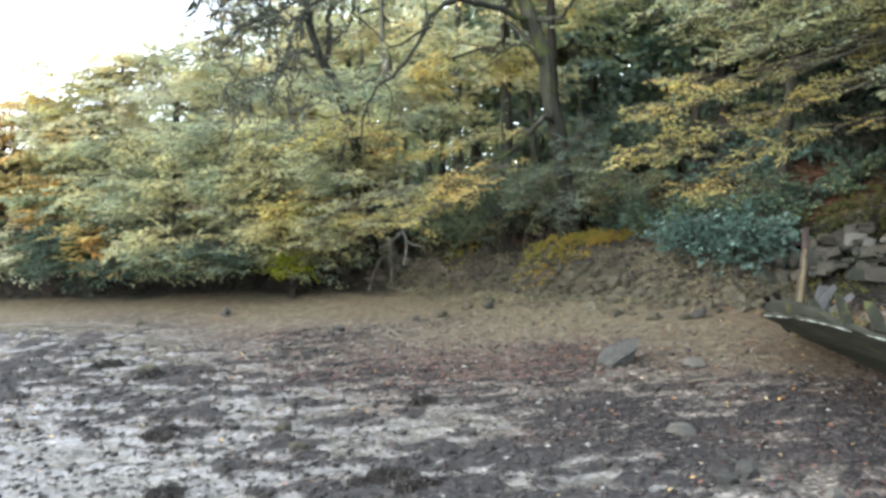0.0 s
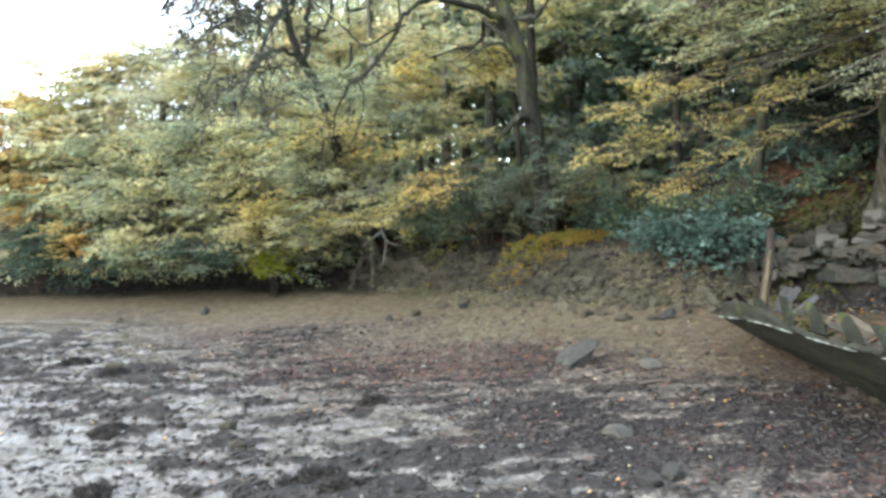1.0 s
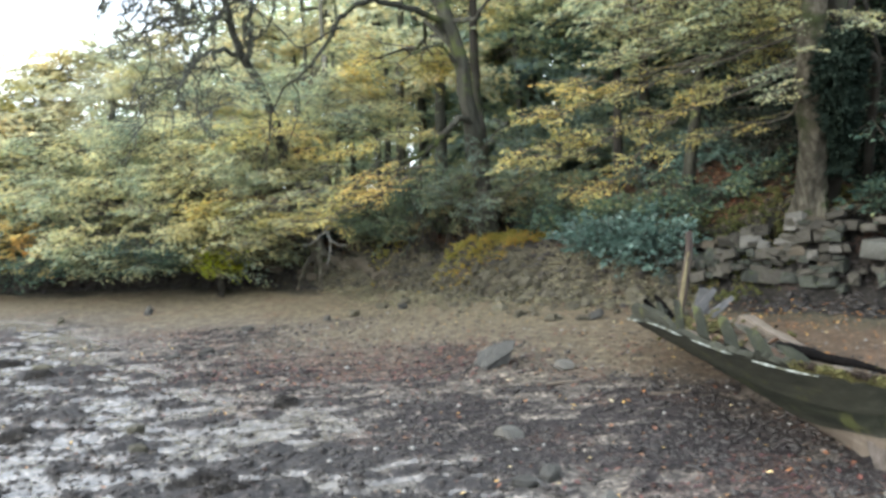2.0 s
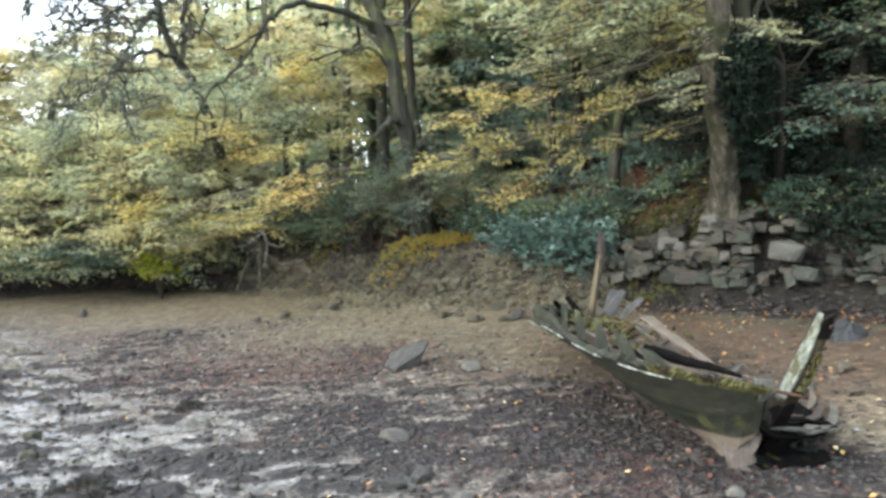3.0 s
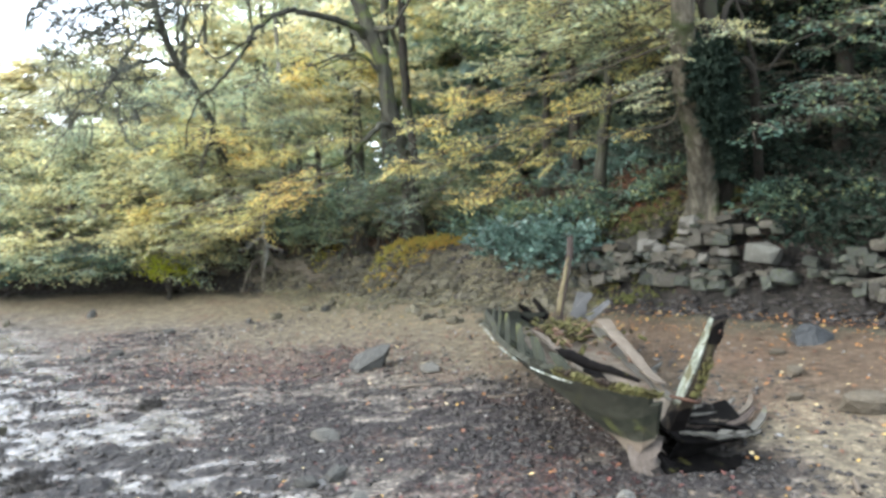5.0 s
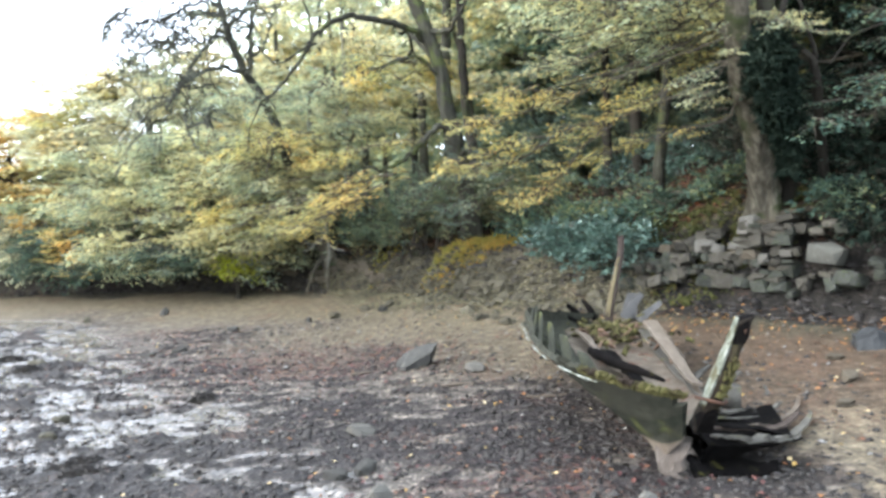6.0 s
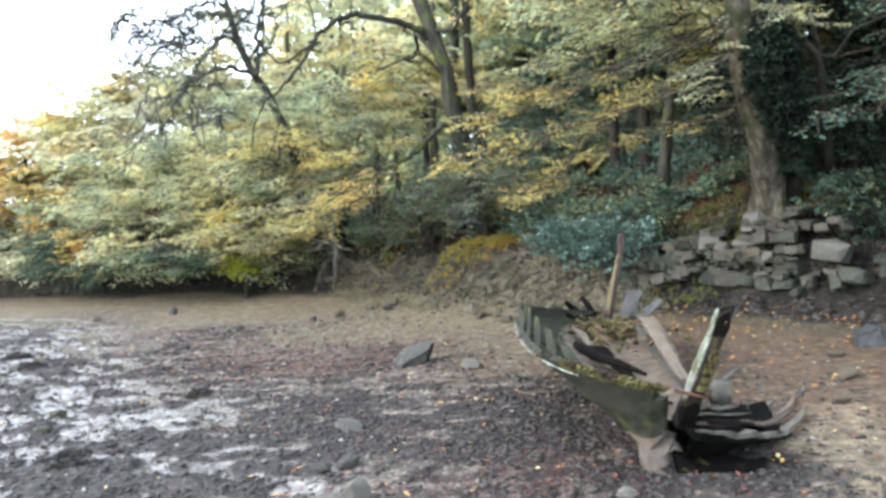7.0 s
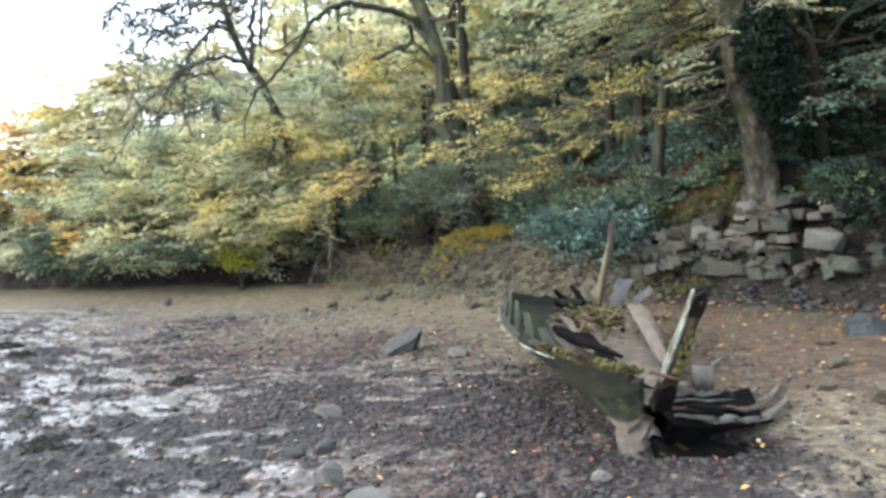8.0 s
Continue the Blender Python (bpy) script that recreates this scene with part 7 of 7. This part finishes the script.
scatter_leaves("orange_leaf_litter", xs[keep], ys[keep], fallen_orange, 0.042, 98, "orange fallen leaves gathered below the wall")
xs, ys = rs.uniform(3.6, 6.2, 1500), rs.uniform(8.6, 11.0, 1500)
dd = bank_gap(xs, ys)
keep = (dd > 0.35) & (dd < 2.4)
scatter_leaves("slope_leaf_litter", xs[keep], ys[keep], fallen_rust, 0.07, 103, "rust-red fallen leaves on the slope behind the wall")
xs, ys = rs.uniform(-3, 5, 9000), rs.uniform(8, 16, 9000)
dd = bank_gap(xs, ys)
keep = (dd > -0.6) & (dd < 0.35)
scatter_leaves("bank_leaf_litter", xs[keep], ys[keep], fallen_mat, 0.032, 100, "yellow and brown leaves caught on the earth bank")
xs, ys = rs.uniform(-3, 10, 9000), rs.uniform(6, 18, 9000)
dd = bank_gap(xs, ys)
keep = (dd > 0.15) & (dd < 4.5)
scatter_leaves("wood_floor_litter", xs[keep], ys[keep], fallen_red, 0.07, 99, "red-brown leaf litter on the wooded slope")

peb = Acc()
rp = np.random.RandomState(101)
m = 1500
px, py = rp.uniform(-3.5, 6.5, m), rp.uniform(1.8, 10.5, m)
ok = bank_gap(px, py) < -0.3
px, py = px[ok], py[ok]
ps = 0.005 + 0.02 * rp.rand(len(px)) ** 4
octa = np.array([(1, 0, 0), (0, 1, 0), (-1, 0, 0), (0, -1, 0), (0, 0, 0.7), (0, 0, -0.5)])
of = np.array([(0, 1, 4), (1, 2, 4), (2, 3, 4), (3, 0, 4), (1, 0, 5), (2, 1, 5), (3, 2, 5), (0, 3, 5)])
ca, sa = np.cos(rp.rand(len(px)) * 6.28), np.sin(rp.rand(len(px)) * 6.28)
base = octa[None] * ps[:, None, None] * np.stack([rp.uniform(0.8, 1.7, len(px)), rp.uniform(0.7, 1.2, len(px)), np.ones(len(px))], -1)[:, None]
v = np.stack([base[..., 0] * ca[:, None] - base[..., 1] * sa[:, None], base[..., 0] * sa[:, None] + base[..., 1] * ca[:, None], base[..., 2]], -1) + np.stack([px, py, ground_z(px, py) + 0.3 * ps], -1)[:, None]
peb.add(v.reshape(-1, 3), (np.arange(len(px))[:, None, None] * 6 + of[None]).reshape(-1, 3))
solo("pebbles", peb, shell_white, (float(px[0]), float(py[0]), 0.0), "small pale pebbles and shells strewn on mud", "pebbles", kind="stuff")


def lumps(name, px, py, ps, mat, label, category, r):
    """Many small uneven lumps pressed into the mud."""
    k = len(px)
    b2 = octa[None] * (1 + 0.35 * r.randn(k, 6, 1)) * ps[:, None, None] * np.stack([r.uniform(0.9, 2.0, k), r.uniform(0.7, 1.4, k), r.uniform(0.5, 1.0, k)], -1)[:, None]
    a = r.rand(k) * 6.28
    v2 = np.stack([b2[..., 0] * np.cos(a)[:, None] - b2[..., 1] * np.sin(a)[:, None], b2[..., 0] * np.sin(a)[:, None] + b2[..., 1] * np.cos(a)[:, None], b2[..., 2]], -1)
    z2 = ground_z(px, py)
    v2 = v2 + np.stack([px, py, z2 + 0.1 * ps], -1)[:, None]
    ac = Acc().add(v2.reshape(-1, 3), (np.arange(k)[:, None, None] * 6 + of[None]).reshape(-1, 3))
    solo(name, ac, mat, (float(px[0]), float(py[0]), float(z2[0])), label, category, kind="stuff")


m = 95000
wx, wy = rp.uniform(-5.5, 5.2, m), 1.7 + 8.5 * rp.rand(m) ** 1.3
d_, be_, we_, wm_, re_, sa_ = zones(wx, wy)
ok = (d_ < -1.5) & (rp.rand(m) < 0.16 + 0.75 * wm_ + 0.20 * we_)
lumps("weed_lumps", wx[ok], wy[ok], 0.005 + 0.022 * rp.rand(int(ok.sum())) ** 3.2, mud_lump, "dark lumps of mud and seaweed on the shore", "seaweed", rp)
m = 9000
wx = rp.uniform(-9, 9.5, m)
wy = np.interp(wx, [p[0] for p in BANK], [p[1] for p in BANK]) - 0.05 + 0.35 * rp.randn(m)
ok = np.abs(bank_gap(wx, wy) + 0.05) < 0.5
lumps("bank_crumbs", wx[ok], wy[ok], 0.010 + 0.05 * rp.rand(int(ok.sum())) ** 3, mud_lump, "crumbling dark earth clods on the eroded bank", "earth", rp)
for k, (x, y, a, ln) in enumerate(((2.95, 5.7, 5, 0.16), (2.2, 6.2, 12, 0.14), (4.6, 3.6, 70, 0.12), (1.2, 6.9, 30, 0.1), (5.3, 3.9, 100, 0.2))):
    a = radians(a)
    tw = Acc().add(*tube(crooked((x - ln * math.cos(a), y - ln * math.sin(a), gz(x, y) + 0.015), (x + ln * math.cos(a), y + ln * math.sin(a), gz(x, y) + 0.02), rp, 0.04, 5), [0.014, 0.016, 0.008], 6))
    solo("driftwood", tw, wood_bare, (x, y, gz(x, y)), "short pale piece of driftwood on mud", "driftwood")


def weed_clump(x, y, half, seed):
    """A low mound of bladder weed: an uneven dark heap with fronds all over it."""
    r = np.random.RandomState(seed)
    z = gz(x, y)
    root = thing("weed_clump", (x, y, z), "dark heap of bladder weed lying on wet mud", "seaweed", "weed clumps on the mud")
    u, v = np.meshgrid(np.linspace(0, 1, 9), np.arange(18) / 18 * 2 * np.pi, indexing="ij")
    edge_r = 1 + 0.35 * (vnoise(2 + np.cos(v) * 1.6 + seed, 2 + np.sin(v) * 1.6, 1) - 0.5)
    hx, hy = x + half[0] * u * np.cos(v) * edge_r, y + half[1] * u * np.sin(v) * edge_r
    hz = ground_z(hx, hy) - 0.012 + half[2] * (1 - u ** 2) * (0.55 + 0.9 * fbm(hx * 14, hy * 14, 3, 2))
    q = (np.arange(8)[:, None] * 18 + np.arange(18)[None])
    q2 = (np.arange(8)[:, None] * 18 + (np.arange(18)[None] + 1) % 18)
    part("mound", Acc().add(np.stack([hx, hy, hz], -1).reshape(-1, 3), np.stack([q, q2, q2 + 18, q + 18], -1).reshape(-1, 4)), mud_lump, root)
    m = int(700 * half[0] * half[1] / 0.03)
    a, k = r.uniform(0, 6.28, m), np.sqrt(r.rand(m)) * 1.05
    px, py = x + half[0] * k * np.cos(a), y + half[1] * k * np.sin(a)
    p = np.stack([px, py, ground_z(px, py) + half[2] * (1 - np.minimum(k, 1) ** 2) * 0.9], -1)
    fr = Acc()
    put_sprays(fr, None, tuft, p, frames_for(p, r.uniform(0, 6.28, m), r.uniform(-0.4, 0.5, m), r.uniform(-1, 1, m), r.uniform(0.03, 0.07, m)), r)
    part("fronds", fr, weed_mat, root, kind="stuff", smooth=False)


for k, (x, y, hx, hy, hz) in enumerate(((-2.09, 5.83, 0.15, 0.09, 0.06), (-3.77, 8.78, 0.17, 0.10, 0.08), (-1.63, 4.53, 0.11, 0.08, 0.06), (-0.33, 4.56, 0.16, 0.08, 0.02), (-0.10, 4.3, 0.12, 0.07, 0.02), (-0.11, 6.21, 0.10, 0.06, 0.04), (-2.97, 7.95, 0.13, 0.07, 0.05))):
    weed_clump(x, y, (hx, hy, hz), 400 + k)
